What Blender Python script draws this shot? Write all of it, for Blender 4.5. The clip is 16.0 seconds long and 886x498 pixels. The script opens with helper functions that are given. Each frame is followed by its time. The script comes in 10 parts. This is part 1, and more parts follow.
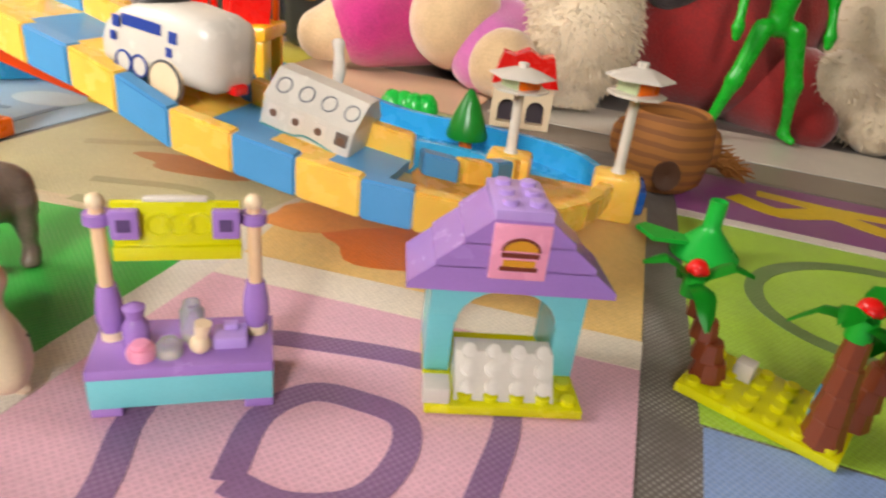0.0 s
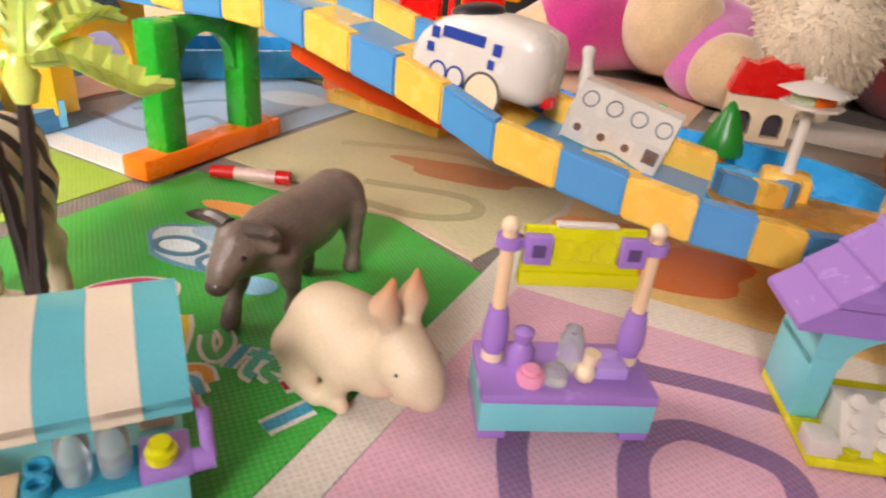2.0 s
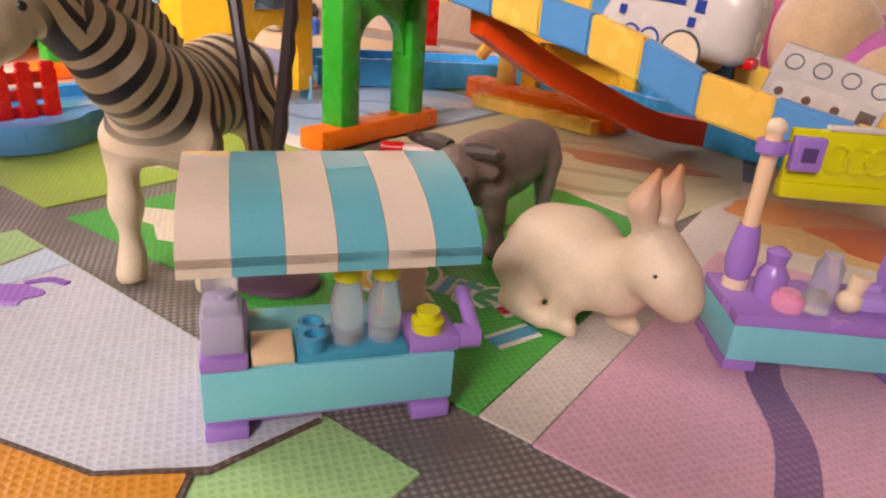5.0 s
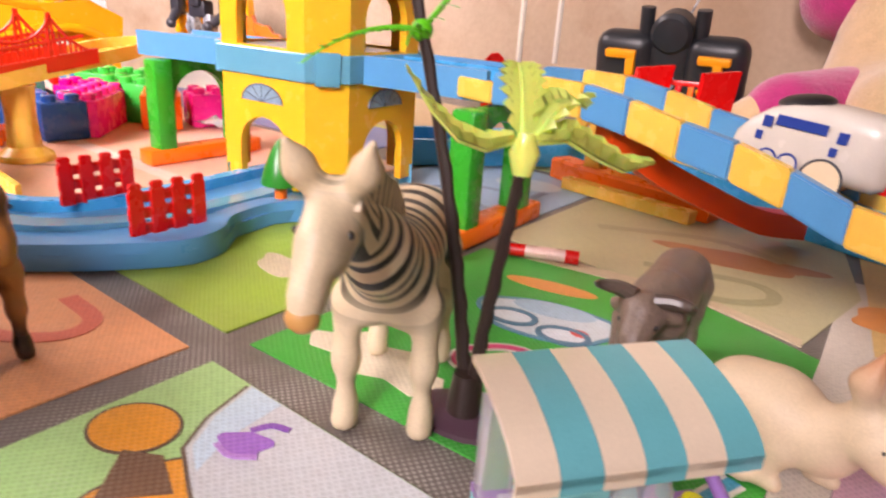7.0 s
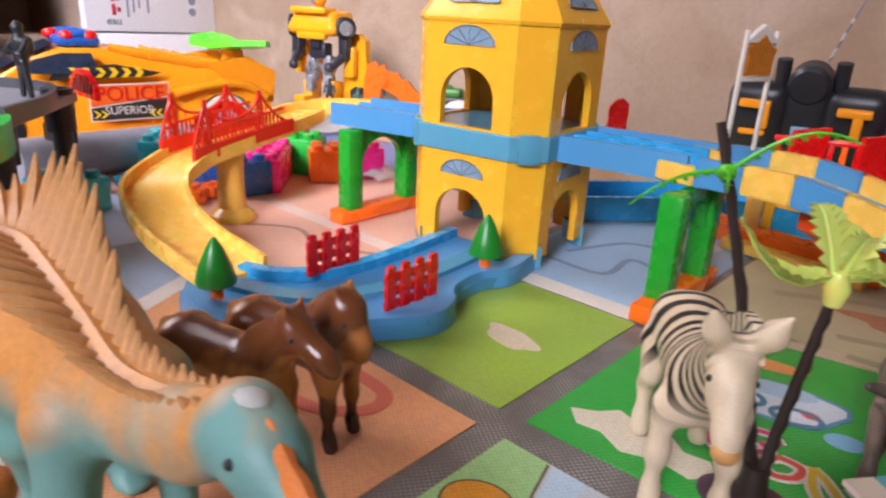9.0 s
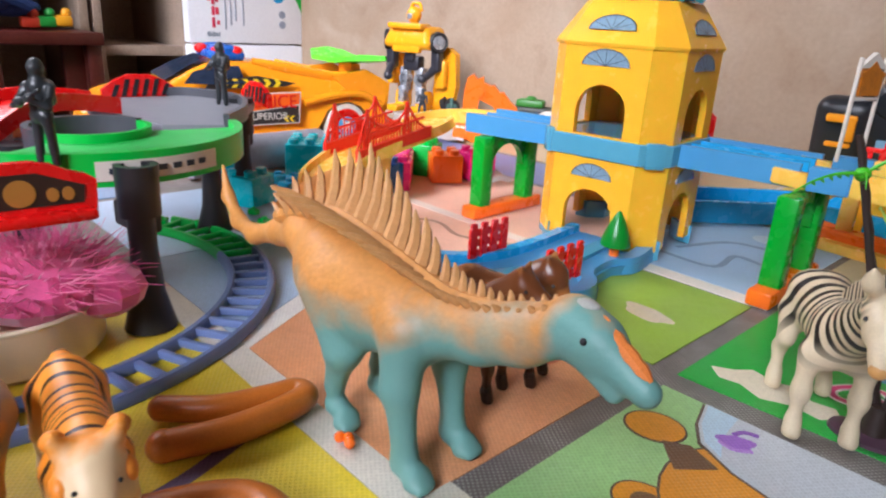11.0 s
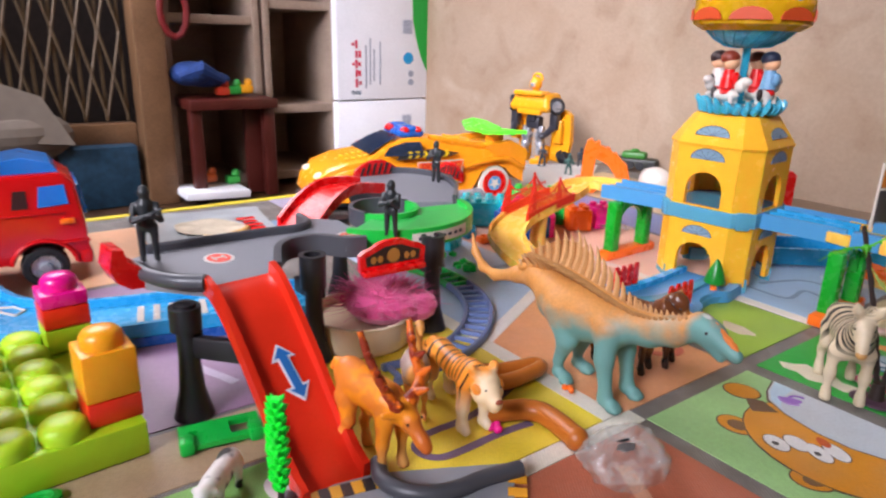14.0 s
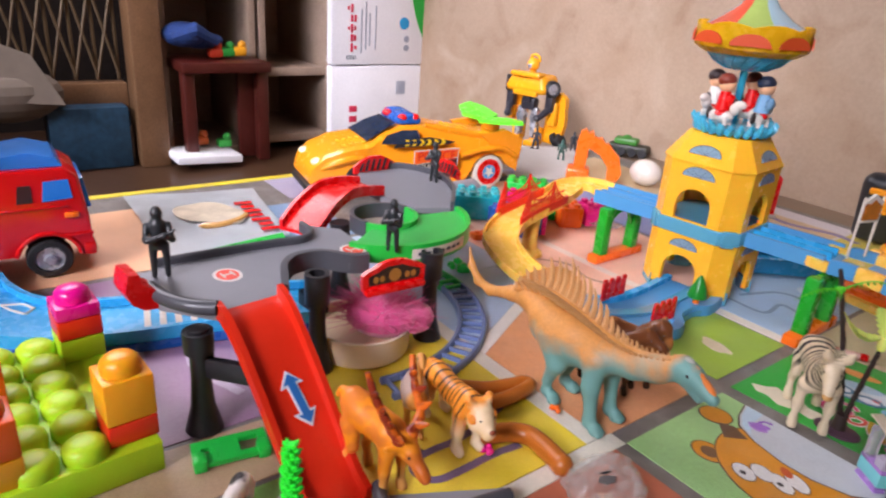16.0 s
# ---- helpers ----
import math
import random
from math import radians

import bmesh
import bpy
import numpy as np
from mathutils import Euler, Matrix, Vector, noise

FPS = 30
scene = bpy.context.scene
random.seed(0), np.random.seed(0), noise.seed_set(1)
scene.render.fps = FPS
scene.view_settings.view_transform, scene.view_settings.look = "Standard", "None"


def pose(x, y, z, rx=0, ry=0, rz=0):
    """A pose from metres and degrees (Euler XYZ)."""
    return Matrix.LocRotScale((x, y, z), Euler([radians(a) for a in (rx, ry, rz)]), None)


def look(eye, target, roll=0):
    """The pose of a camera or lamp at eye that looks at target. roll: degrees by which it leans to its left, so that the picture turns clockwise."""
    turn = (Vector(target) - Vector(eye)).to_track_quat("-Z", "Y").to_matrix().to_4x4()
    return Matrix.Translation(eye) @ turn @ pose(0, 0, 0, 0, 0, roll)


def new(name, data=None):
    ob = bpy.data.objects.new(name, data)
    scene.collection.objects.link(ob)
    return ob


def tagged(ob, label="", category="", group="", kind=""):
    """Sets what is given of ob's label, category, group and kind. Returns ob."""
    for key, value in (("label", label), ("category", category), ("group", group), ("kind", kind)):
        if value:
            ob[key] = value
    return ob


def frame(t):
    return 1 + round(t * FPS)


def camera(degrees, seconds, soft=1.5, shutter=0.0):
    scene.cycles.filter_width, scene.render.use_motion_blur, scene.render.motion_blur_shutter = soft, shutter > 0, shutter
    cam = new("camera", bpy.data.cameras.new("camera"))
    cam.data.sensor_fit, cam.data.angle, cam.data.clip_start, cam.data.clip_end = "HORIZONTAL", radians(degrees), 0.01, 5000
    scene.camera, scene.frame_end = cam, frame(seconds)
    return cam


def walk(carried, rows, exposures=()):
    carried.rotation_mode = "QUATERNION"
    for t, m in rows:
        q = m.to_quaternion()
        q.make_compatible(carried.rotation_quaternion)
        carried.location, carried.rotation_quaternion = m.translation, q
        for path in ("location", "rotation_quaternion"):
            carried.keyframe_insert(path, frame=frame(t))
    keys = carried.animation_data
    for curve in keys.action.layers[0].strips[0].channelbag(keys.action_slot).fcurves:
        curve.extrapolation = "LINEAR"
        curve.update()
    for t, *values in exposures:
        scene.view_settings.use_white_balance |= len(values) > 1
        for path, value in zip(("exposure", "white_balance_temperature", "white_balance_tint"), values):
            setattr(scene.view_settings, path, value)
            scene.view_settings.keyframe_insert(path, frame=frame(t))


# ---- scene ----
cam = camera(68.23, 16.0, 2.2, 0.4)
PATH = [
    (0, (0.0690, 0.1052, 0.1297), (-0.0070, 0.5472, -0.0914), 6.71),
    (0.5, (0.0451, 0.0940, 0.1319), (-0.0614, 0.5303, -0.0879), 6.99),
    (1, (0.0216, 0.0891, 0.1266), (-0.1114, 0.5130, -0.1030), 6.63),
    (1.5, (0.0081, 0.0919, 0.1263), (-0.1322, 0.5145, -0.1011), 6.06),
    (2, (-0.0095, 0.0912, 0.1272), (-0.1601, 0.5079, -0.1046), 5.68),
    (2.5, (-0.0342, 0.0769, 0.1273), (-0.2008, 0.4884, -0.1028), 5.55),
    (3, (-0.0395, 0.0700, 0.1165), (-0.2166, 0.4799, -0.1084), 5.44),
    (3.5, (-0.0398, 0.0597, 0.1006), (-0.2302, 0.4654, -0.1212), 4.36),
    (4, (-0.0395, 0.0627, 0.0900), (-0.2435, 0.4656, -0.1247), 3.84),
    (4.2, (-0.0379, 0.0659, 0.0852), (-0.2521, 0.4710, -0.1151), 4.91),
    (6.5, (-0.0618, 0.0587, 0.0974), (-0.2816, 0.4655, -0.0928), 3.84),
    (7, (-0.0879, 0.0395, 0.1183), (-0.3209, 0.4459, -0.0564), 4.19),
    (7.5, (-0.0967, 0.0236, 0.1256), (-0.3328, 0.4283, -0.0488), 4.54),
    (8, (-0.1142, 0.0048, 0.1437), (-0.3630, 0.4053, -0.0227), 3.54),
    (8.5, (-0.1284, -0.0067, 0.1522), (-0.3908, 0.3859, -0.0121), 3.11),
    (9, (-0.1474, -0.0251, 0.1565), (-0.4175, 0.3598, -0.0136), 3.07),
    (9.5, (-0.1680, -0.0434, 0.1631), (-0.4513, 0.3313, -0.0082), 2.18),
    (9.7, (-0.1688, -0.0546, 0.1590), (-0.4538, 0.3185, -0.0131), 2.47),
    (11.8, (-0.1368, -0.1771, 0.1675), (-0.4416, 0.1842, 0.0045), 3.81),
    (12, (-0.1319, -0.1953, 0.1683), (-0.4387, 0.1636, 0.0038), 3.92),
    (12.5, (-0.1310, -0.2514, 0.1795), (-0.4473, 0.0966, 0.0095), 2.90),
    (13, (-0.1155, -0.3059, 0.2059), (-0.4370, 0.0419, 0.0456), 2.80),
    (13.5, (-0.0955, -0.3309, 0.2269), (-0.4189, 0.0157, 0.0682), 2.62),
    (14, (-0.0727, -0.3437, 0.2497), (-0.4188, -0.0163, 0.0977), 1.61),
    (14.5, (-0.0414, -0.3624, 0.2706), (-0.4032, -0.0580, 0.1079), 2.62),
    (15, (-0.0235, -0.3578, 0.2909), (-0.3733, -0.0499, 0.1096), 2.42),
    (15.5, (-0.0434, -0.3385, 0.3146), (-0.3729, -0.0132, 0.1260), 3.15),
    (16, (-0.0828, -0.3560, 0.3117), (-0.4100, -0.0275, 0.1245), 4.44),
]
walk(cam, [(t, look(eye, target, roll)) for t, eye, target, roll in PATH], [(0, 0.26, 6750, 10), (1, 0.20, 6850, 15), (2.5, -0.02, 6750, 22), (4, -0.30, 7000, 30), (6.5, -0.30, 7050, 32), (7, -0.10, 6950, 31), (7.5, -0.14, 6700, 28), (8.5, -0.54, 6150, 20), (9, -0.66, 6050, 25), (9.5, -0.71, 5750, 15), (12, -0.60, 5750, 16), (14, -0.65, 5950, 21), (16, -0.74, 6100, 24)])

# ---- light ----
world = bpy.data.worlds.new("sky")
scene.world = world
world.use_nodes = True
wt = world.node_tree
sky = wt.nodes.new("ShaderNodeTexSky")
sky.sky_type, sky.sun_disc, sky.sun_elevation, sky.sun_rotation = "NISHITA", False, radians(50), radians(300)
wt.links.new(sky.outputs[0], wt.nodes["Background"].inputs[0])
wt.nodes["Background"].inputs[1].default_value = 0.10


def added_light(name, eye, target, sx, sy, power, colour):
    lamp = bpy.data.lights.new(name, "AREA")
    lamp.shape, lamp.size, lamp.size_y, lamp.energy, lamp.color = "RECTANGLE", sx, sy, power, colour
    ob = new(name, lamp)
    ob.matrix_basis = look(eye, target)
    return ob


# Unseen lamp added inside the room by the gate, for light from the west.
added_light("daylight_west", (-1.66, -0.06, 1.08), (-0.65, 0.40, 0.0), 0.9, 0.6, 32.0, (1.0, 0.955, 0.905))
# Unseen fill lamp, spread narrowed to brighten the car and carton.
added_light("daylight_south", (-0.3, -1.88, 1.35), (-1.10, 0.66, 0.10), 1.3, 0.9, 19.0, (1.0, 0.98, 0.97)).data.spread = radians(44)


# ---- materials ----
def S(code):
    c = [int(code[i : i + 2], 16) / 255 for i in (0, 2, 4)]
    return [v / 12.92 if v < 0.04045 else ((v + 0.055) / 1.055) ** 2.4 for v in c]


def M(name, code, rough=0.35, metal=0.0, var=0.05, grain=90.0, bump=0.005, trans=0.0, coat=0.0, sheen=0.0, sss=0.0, fine=1400.0, vivid=1.09):
    """A surface with a base colour, soft blotches, fine grain and relief."""
    m = bpy.data.materials.new(name)
    m.use_nodes = True
    nt = m.node_tree
    p = nt.nodes["Principled BSDF"]
    col = S(code) if isinstance(code, str) else list(code)
    grey = 0.3 * col[0] + 0.6 * col[1] + 0.1 * col[2]
    col = [min(0.95, max(0.003, grey + (v - grey) * vivid)) for v in col]
    tc = nt.nodes.new("ShaderNodeTexCoord")
    info = nt.nodes.new("ShaderNodeObjectInfo")
    shift = nt.nodes.new("ShaderNodeVectorMath")
    shift.operation = "ADD"
    nt.links.new(tc.outputs["Object"], shift.inputs[0])
    nt.links.new(info.outputs["Random"], shift.inputs[1])
    big = nt.nodes.new("ShaderNodeTexNoise")
    big.inputs["Scale"].default_value, big.inputs["Detail"].default_value = grain, 5
    nt.links.new(shift.outputs[0], big.inputs["Vector"])
    small = nt.nodes.new("ShaderNodeTexNoise")
    small.inputs["Scale"].default_value, small.inputs["Detail"].default_value = fine, 3
    nt.links.new(shift.outputs[0], small.inputs["Vector"])
    mix = nt.nodes.new("ShaderNodeMix")
    mix.data_type = "RGBA"
    mix.inputs[6].default_value = (*[max(0, v * (1 - var)) for v in col], 1)
    mix.inputs[7].default_value = (*[min(1, v * (1 + var * 0.7) + 0.004) for v in col], 1)
    add = nt.nodes.new("ShaderNodeMath")
    add.operation = "MULTIPLY_ADD"
    add.inputs[1].default_value, add.inputs[2].default_value = 0.5, 0.0
    nt.links.new(big.outputs[0], add.inputs[0])
    add2 = nt.nodes.new("ShaderNodeMath")
    add2.operation = "MULTIPLY_ADD"
    add2.inputs[1].default_value = 0.5
    nt.links.new(small.outputs[0], add2.inputs[0])
    nt.links.new(add.outputs[0], add2.inputs[2])
    ramp = nt.nodes.new("ShaderNodeMapRange")
    ramp.inputs[1].default_value, ramp.inputs[2].default_value = 0.32, 0.68
    nt.links.new(add2.outputs[0], ramp.inputs[0])
    nt.links.new(ramp.outputs[0], mix.inputs[0])
    nt.links.new(mix.outputs[2], p.inputs["Base Color"])
    rr = nt.nodes.new("ShaderNodeMapRange")
    rr.inputs[3].default_value, rr.inputs[4].default_value = max(0.02, rough - 0.12), rough + 0.06
    nt.links.new(big.outputs[0], rr.inputs[0])
    nt.links.new(rr.outputs[0], p.inputs["Roughness"])
    if bump:
        b = nt.nodes.new("ShaderNodeBump")
        b.inputs["Strength"].default_value, b.inputs["Distance"].default_value = min(1.0, bump * 4), 0.0008
        nt.links.new(small.outputs[0], b.inputs["Height"])
        nt.links.new(b.outputs[0], p.inputs["Normal"])
    p.inputs["Metallic"].default_value = metal
    p.inputs["Specular IOR Level"].default_value = 0.5
    p.inputs["Transmission Weight"].default_value = trans
    p.inputs["Coat Weight"].default_value = coat
    p.inputs["Sheen Weight"].default_value = sheen
    if sss:
        p.inputs["Subsurface Weight"].default_value, p.inputs["Subsurface Scale"].default_value = sss, 0.004
    return m


YEL, BLU, LBLU = M("track_yellow", "fac768", 0.30, sss=0.3), M("track_blue", "5494c4", 0.35), M("pond_blue", "3fa3d8", 0.3)
TWY, BAND = M("tower_yellow", "f6b949", 0.28, sss=0.4), M("band_blue", "6fb8d4", 0.15, trans=0.35)
GRN, DGRN = M("leg_green", "129c33", 0.3), M("tree_green", "0c7d2c", 0.35)
ORG, RED = M("orange_plastic", "f5761c", 0.32), M("red_plastic", "d92a1c", 0.3)
WHT, CREAM = M("white_plastic", "d5cec3", 0.28), M("cream_plastic", "e9d3b2", 0.4)
PUR, LPUR, TEAL = M("lilac_brick", "a07cc0", 0.28), M("lilac_top", "b79ad8", 0.25), M("teal_brick", "78c3c9", 0.26)
YLW, PNK, TAN = M("lemon_brick", "d3cf2c", 0.28), M("pink_tile", "eba0b8", 0.3), M("tan_brick", "e8c7a0", 0.35)
BLK, GRY, DGRY = M("black_plastic", "1d1c1f", 0.4), M("deck_grey", "76777c", 0.5), M("rail_grey", "46474c", 0.42)
BRN, CHO = M("trunk_brown", "7a3a20", 0.35), M("stem_black", "2d211d", 0.45)
MAG, HPNK, RBLU = M("magenta_brick", "e0248a", 0.3), M("hot_pink_brick", "f03d96", 0.3), M("royal_brick", "2a5aa8", 0.3)
CYA = M("cyan_brick", "37b9c4", 0.3)
CLEAR = M("clear_plastic", "f4f6fa", 0.05, trans=0.78, var=0.02, bump=0.0)
CLBL = M("clear_blue_plastic", "4fc3e6", 0.08, trans=0.55, var=0.1)
PALE = M("pale_leaf", "e2ec86", 0.26, sss=0.5)
LEAF = M("leaf_green", "57b933", 0.4)
BGRN = M("bright_green", "20b54a", 0.32)
MIR = M("spot_silver", "c9ccd2", 0.2, metal=0.9)
SLVR = M("wheel_silver", "b9bcc2", 0.3, metal=0.6)
RUB = M("tyre_rubber", "17171a", 0.6)


# ---- shaping ----
def bx(bm, c, s, bev=0.0, m=None, seg=2):
    r = bmesh.ops.create_cube(bm, size=1, matrix=Matrix.Translation(c) @ Matrix.Diagonal((*s, 1)))
    vs = r["verts"]
    if bev:
        es = list({e for v in vs for e in v.link_edges})
        out = bmesh.ops.bevel(bm, geom=es, offset=min(bev, 0.45 * min(s)), segments=seg, affect="EDGES", profile=0.5)
        vs = list({v for f in out["faces"] for v in f.verts} | {v for v in vs if v.is_valid})
    if m is not None:
        bmesh.ops.transform(bm, matrix=m, verts=vs)
    return vs


def lathe(bm, prof, n=24, m=None):
    rings = []
    for r, z in prof:
        rings.append([bm.verts.new((r * math.cos(2 * math.pi * i / n), r * math.sin(2 * math.pi * i / n), z)) for i in range(n)])
    for a, b in zip(rings, rings[1:]):
        for i in range(n):
            bm.faces.new((a[i], a[(i + 1) % n], b[(i + 1) % n], b[i]))
    if prof[0][0] > 1e-6:
        bm.faces.new(rings[0][::-1])
    if prof[-1][0] > 1e-6:
        bm.faces.new(rings[-1])
    vs = [v for ring in rings for v in ring]
    if m is not None:
        bmesh.ops.transform(bm, matrix=m, verts=vs)
    return vs


def cy(bm, p0, p1, r0, r1=None, n=18):
    p0, p1 = Vector(p0), Vector(p1)
    d = p1 - p0
    m = Matrix.Translation(p0) @ d.to_track_quat("Z", "Y").to_matrix().to_4x4()
    return lathe(bm, [(r0, 0), (r0 if r1 is None else r1, d.length)], n, m)


def sp(bm, c, r, n=16, m=None):
    r = (r, r, r) if not isinstance(r, (tuple, list)) else r
    mm = Matrix.Translation(c) @ (m or Matrix()) @ Matrix.Diagonal((*r, 1))
    return bmesh.ops.create_uvsphere(bm, u_segments=n, v_segments=max(6, n // 2), radius=1, matrix=mm)["verts"]


def pr(bm, poly, z0, z1, m=None):
    a = [bm.verts.new((x, y, z0)) for x, y in poly]
    b = [bm.verts.new((x, y, z1)) for x, y in poly]
    n = len(poly)
    for i in range(n):
        bm.faces.new((a[i], a[(i + 1) % n], b[(i + 1) % n], b[i]))
    bm.faces.new(a[::-1])
    bm.faces.new(b)
    if m is not None:
        bmesh.ops.transform(bm, matrix=m, verts=a + b)
    return a + b


def smooth_path(pts, per=6):
    """A Catmull-Rom curve through the points."""
    P = [Vector(p) for p in pts]
    P = [P[0] * 2 - P[1]] + P + [P[-1] * 2 - P[-2]]
    out = []
    for a, b, c, d in zip(P, P[1:], P[2:], P[3:]):
        for i in range(per):
            t = i / per
            out.append(0.5 * (2 * b + (c - a) * t + (2 * a - 5 * b + 4 * c - d) * t * t + (3 * b - a - 3 * c + d) * t**3))
    return out + [P[-2]]


def tube(bm, pts, radii, n=10):
    P = [Vector(p) for p in pts]
    R = radii if isinstance(radii, (list, tuple)) else [radii] * len(P)
    rings, side = [], None
    for i, p in enumerate(P):
        d = (P[min(i + 1, len(P) - 1)] - P[max(i - 1, 0)]).normalized()
        if side is None:
            side = d.orthogonal().normalized()
        side = (side - d * side.dot(d)).normalized()
        up = d.cross(side)
        rings.append([bm.verts.new(p + R[i] * (math.cos(6.2832 * k / n) * side + math.sin(6.2832 * k / n) * up)) for k in range(n)])
    for a, b in zip(rings, rings[1:]):
        for k in range(n):
            bm.faces.new((a[k], a[(k + 1) % n], b[(k + 1) % n], b[k]))
    bm.faces.new(rings[0][::-1])
    bm.faces.new(rings[-1])


def sweep(bm, pts, section):
    """A closed section (across to the left, up) carried level along a path."""
    P = [Vector(p) for p in pts]
    rings = []
    for i, p in enumerate(P):
        d = P[min(i + 1, len(P) - 1)] - P[max(i - 1, 0)]
        left = Vector((-d.y, d.x, 0)).normalized()
        rings.append([bm.verts.new(p + left * a + Vector((0, 0, b))) for a, b in section])
    n = len(section)
    for a, b in zip(rings, rings[1:]):
        for k in range(n):
            bm.faces.new((a[k], b[k], b[(k + 1) % n], a[(k + 1) % n]))
    bm.faces.new(rings[0])
    bm.faces.new(rings[-1][::-1])


def channel(w, h, t=0.004, f=0.004):
    """The section of an open trough, outer width w and wall height h."""
    a = w / 2
    return [(a, 0), (a, h), (a - t, h), (a - t, f), (-a + t, f), (-a + t, h), (-a, h), (-a, 0)]


def arch(x0, x1, z0, spring, crown, n=12):
    """An arched outline in x and z."""
    c, r = (x0 + x1) / 2, (x1 - x0) / 2
    return [(x0, z0)] + [(c - r * math.cos(math.pi * i / n), spring + (crown - spring) * math.sin(math.pi * i / n)) for i in range(n + 1)] + [(x1, z0)]


def panel_with_arches(bm, outline, holes, depth, m):
    """A flat wall in x and z with openings that go through it, depth thick towards +y."""
    for y in (0.0, depth):
        loops = []
        for lp in [outline] + holes:
            vs = [bm.verts.new((x, y, z)) for x, z in lp]
            loops.append(vs)
        es = [bm.edges.new((lp[i], lp[(i + 1) % len(lp)])) for lp in loops for i in range(len(lp))]
        bmesh.ops.triangle_fill(bm, use_beauty=True, use_dissolve=True, edges=es)
        for lp in loops:
            bmesh.ops.transform(bm, matrix=m, verts=lp)
        if y == 0.0:
            front = loops
    for a, b in zip(front, loops):
        for i in range(len(a)):
            bm.faces.new((a[i], a[(i + 1) % len(a)], b[(i + 1) % len(b)], b[i]))


def thing(name, label, category, x, y, z=0.0, yaw=0.0, group="", kind=""):
    ob = new(name)
    ob.empty_display_size = 0.01
    ob.matrix_basis = pose(x, y, z, 0, 0, yaw)
    return tagged(ob, label, category, group, kind)


def part(name, bm, mat, parent=None, label="", sharp=38):
    me = bpy.data.meshes.new(name)
    bmesh.ops.recalc_face_normals(bm, faces=bm.faces)
    bm.to_mesh(me)
    bm.free()
    for p in me.polygons:
        p.use_smooth = True
    me.set_sharp_from_angle(angle=radians(sharp))
    me.materials.append(mat)
    ob = new(name, me)
    if parent is not None:
        ob.parent = parent
    if label:
        ob["label"] = label
    return ob


def piece(name, mat, parent, draw, label="", sharp=38):
    bm = bmesh.new()
    draw(bm)
    return part(name, bm, mat, parent, label, sharp)


def solid(name, mat, draw, label, category, group="", kind="", sharp=38):
    """A thing that is one mesh."""
    return tagged(piece(name, mat, None, draw, "", sharp), label, category, group, kind)


def field(prims, k, cell, slim=0.0):
    """One skin round rounded cones (p0, p1, r0, r1), which melt into each other over k."""
    prims = [(a, b, r - min(slim * k, 0.16 * r), q - min(slim * k, 0.16 * q)) for a, b, r, q in prims]
    lo = np.min([np.minimum(np.array(a) - r, np.array(b) - q) for a, b, r, q in prims], 0) - 4 * cell - k
    hi = np.max([np.maximum(np.array(a) + r, np.array(b) + q) for a, b, r, q in prims], 0) + 4 * cell + k
    n = np.ceil((hi - lo) / cell).astype(int) + 1
    X, Y, Z = np.meshgrid(*[lo[i] + cell * np.arange(n[i]) for i in range(3)], indexing="ij")
    acc = np.zeros(n)
    for a, b, r, q in prims:
        a, b = np.array(a, float), np.array(b, float)
        d = b - a
        t = np.clip(((X - a[0]) * d[0] + (Y - a[1]) * d[1] + (Z - a[2]) * d[2]) / max(1e-12, d @ d), 0, 1)
        dist = np.sqrt((X - a[0] - t * d[0]) ** 2 + (Y - a[1] - t * d[1]) ** 2 + (Z - a[2] - t * d[2]) ** 2) - (r + t * (q - r))
        acc += np.exp(np.clip(-dist / k, -40, 40))
    F = -k * np.log(acc + 1e-30)
    s = F < 0
    cells = np.zeros(n - 1, int)
    tot, cnt = np.zeros((*(n - 1), 3)), np.zeros(n - 1)
    corner = [(i, j, l) for i in (0, 1) for j in (0, 1) for l in (0, 1)]

    def cut(c):
        return tuple(slice(o, o + n[i] - 1) for i, o in enumerate(c))

    for c in corner:
        for ax in range(3):
            if c[ax] == 0:
                e = tuple(1 if i == ax else c[i] for i in range(3))
                f0, f1 = F[cut(c)], F[cut(e)]
                hit = (f0 < 0) != (f1 < 0)
                t = np.where(hit, f0 / np.where(hit, f0 - f1, 1), 0)
                for i in range(3):
                    tot[..., i] += np.where(hit, c[i] + (t if i == ax else 0), 0)
                cnt += hit
    live = cnt > 0
    cells[live] = np.arange(live.sum())
    idx = np.argwhere(live)
    verts = lo + cell * (idx + tot[live] / cnt[live][:, None])
    faces = []
    for ax in range(3):
        b, c = (ax + 1) % 3, (ax + 2) % 3
        sa = [slice(None)] * 3
        sb = [slice(None)] * 3
        sa[ax], sb[ax] = slice(0, -1), slice(1, None)
        d = s[tuple(sa)] != s[tuple(sb)]
        for p in np.argwhere(d):
            if p[b] == 0 or p[c] == 0 or p[b] >= n[b] - 1 or p[c] >= n[c] - 1:
                continue
            q = []
            for o1, o2 in ((0, 0), (-1, 0), (-1, -1), (0, -1)):
                w = p.copy()
                w[b] += o1
                w[c] += o2
                q.append(int(cells[tuple(w)]))
            faces.append(q if s[tuple(p)] else q[::-1])
    return verts, faces


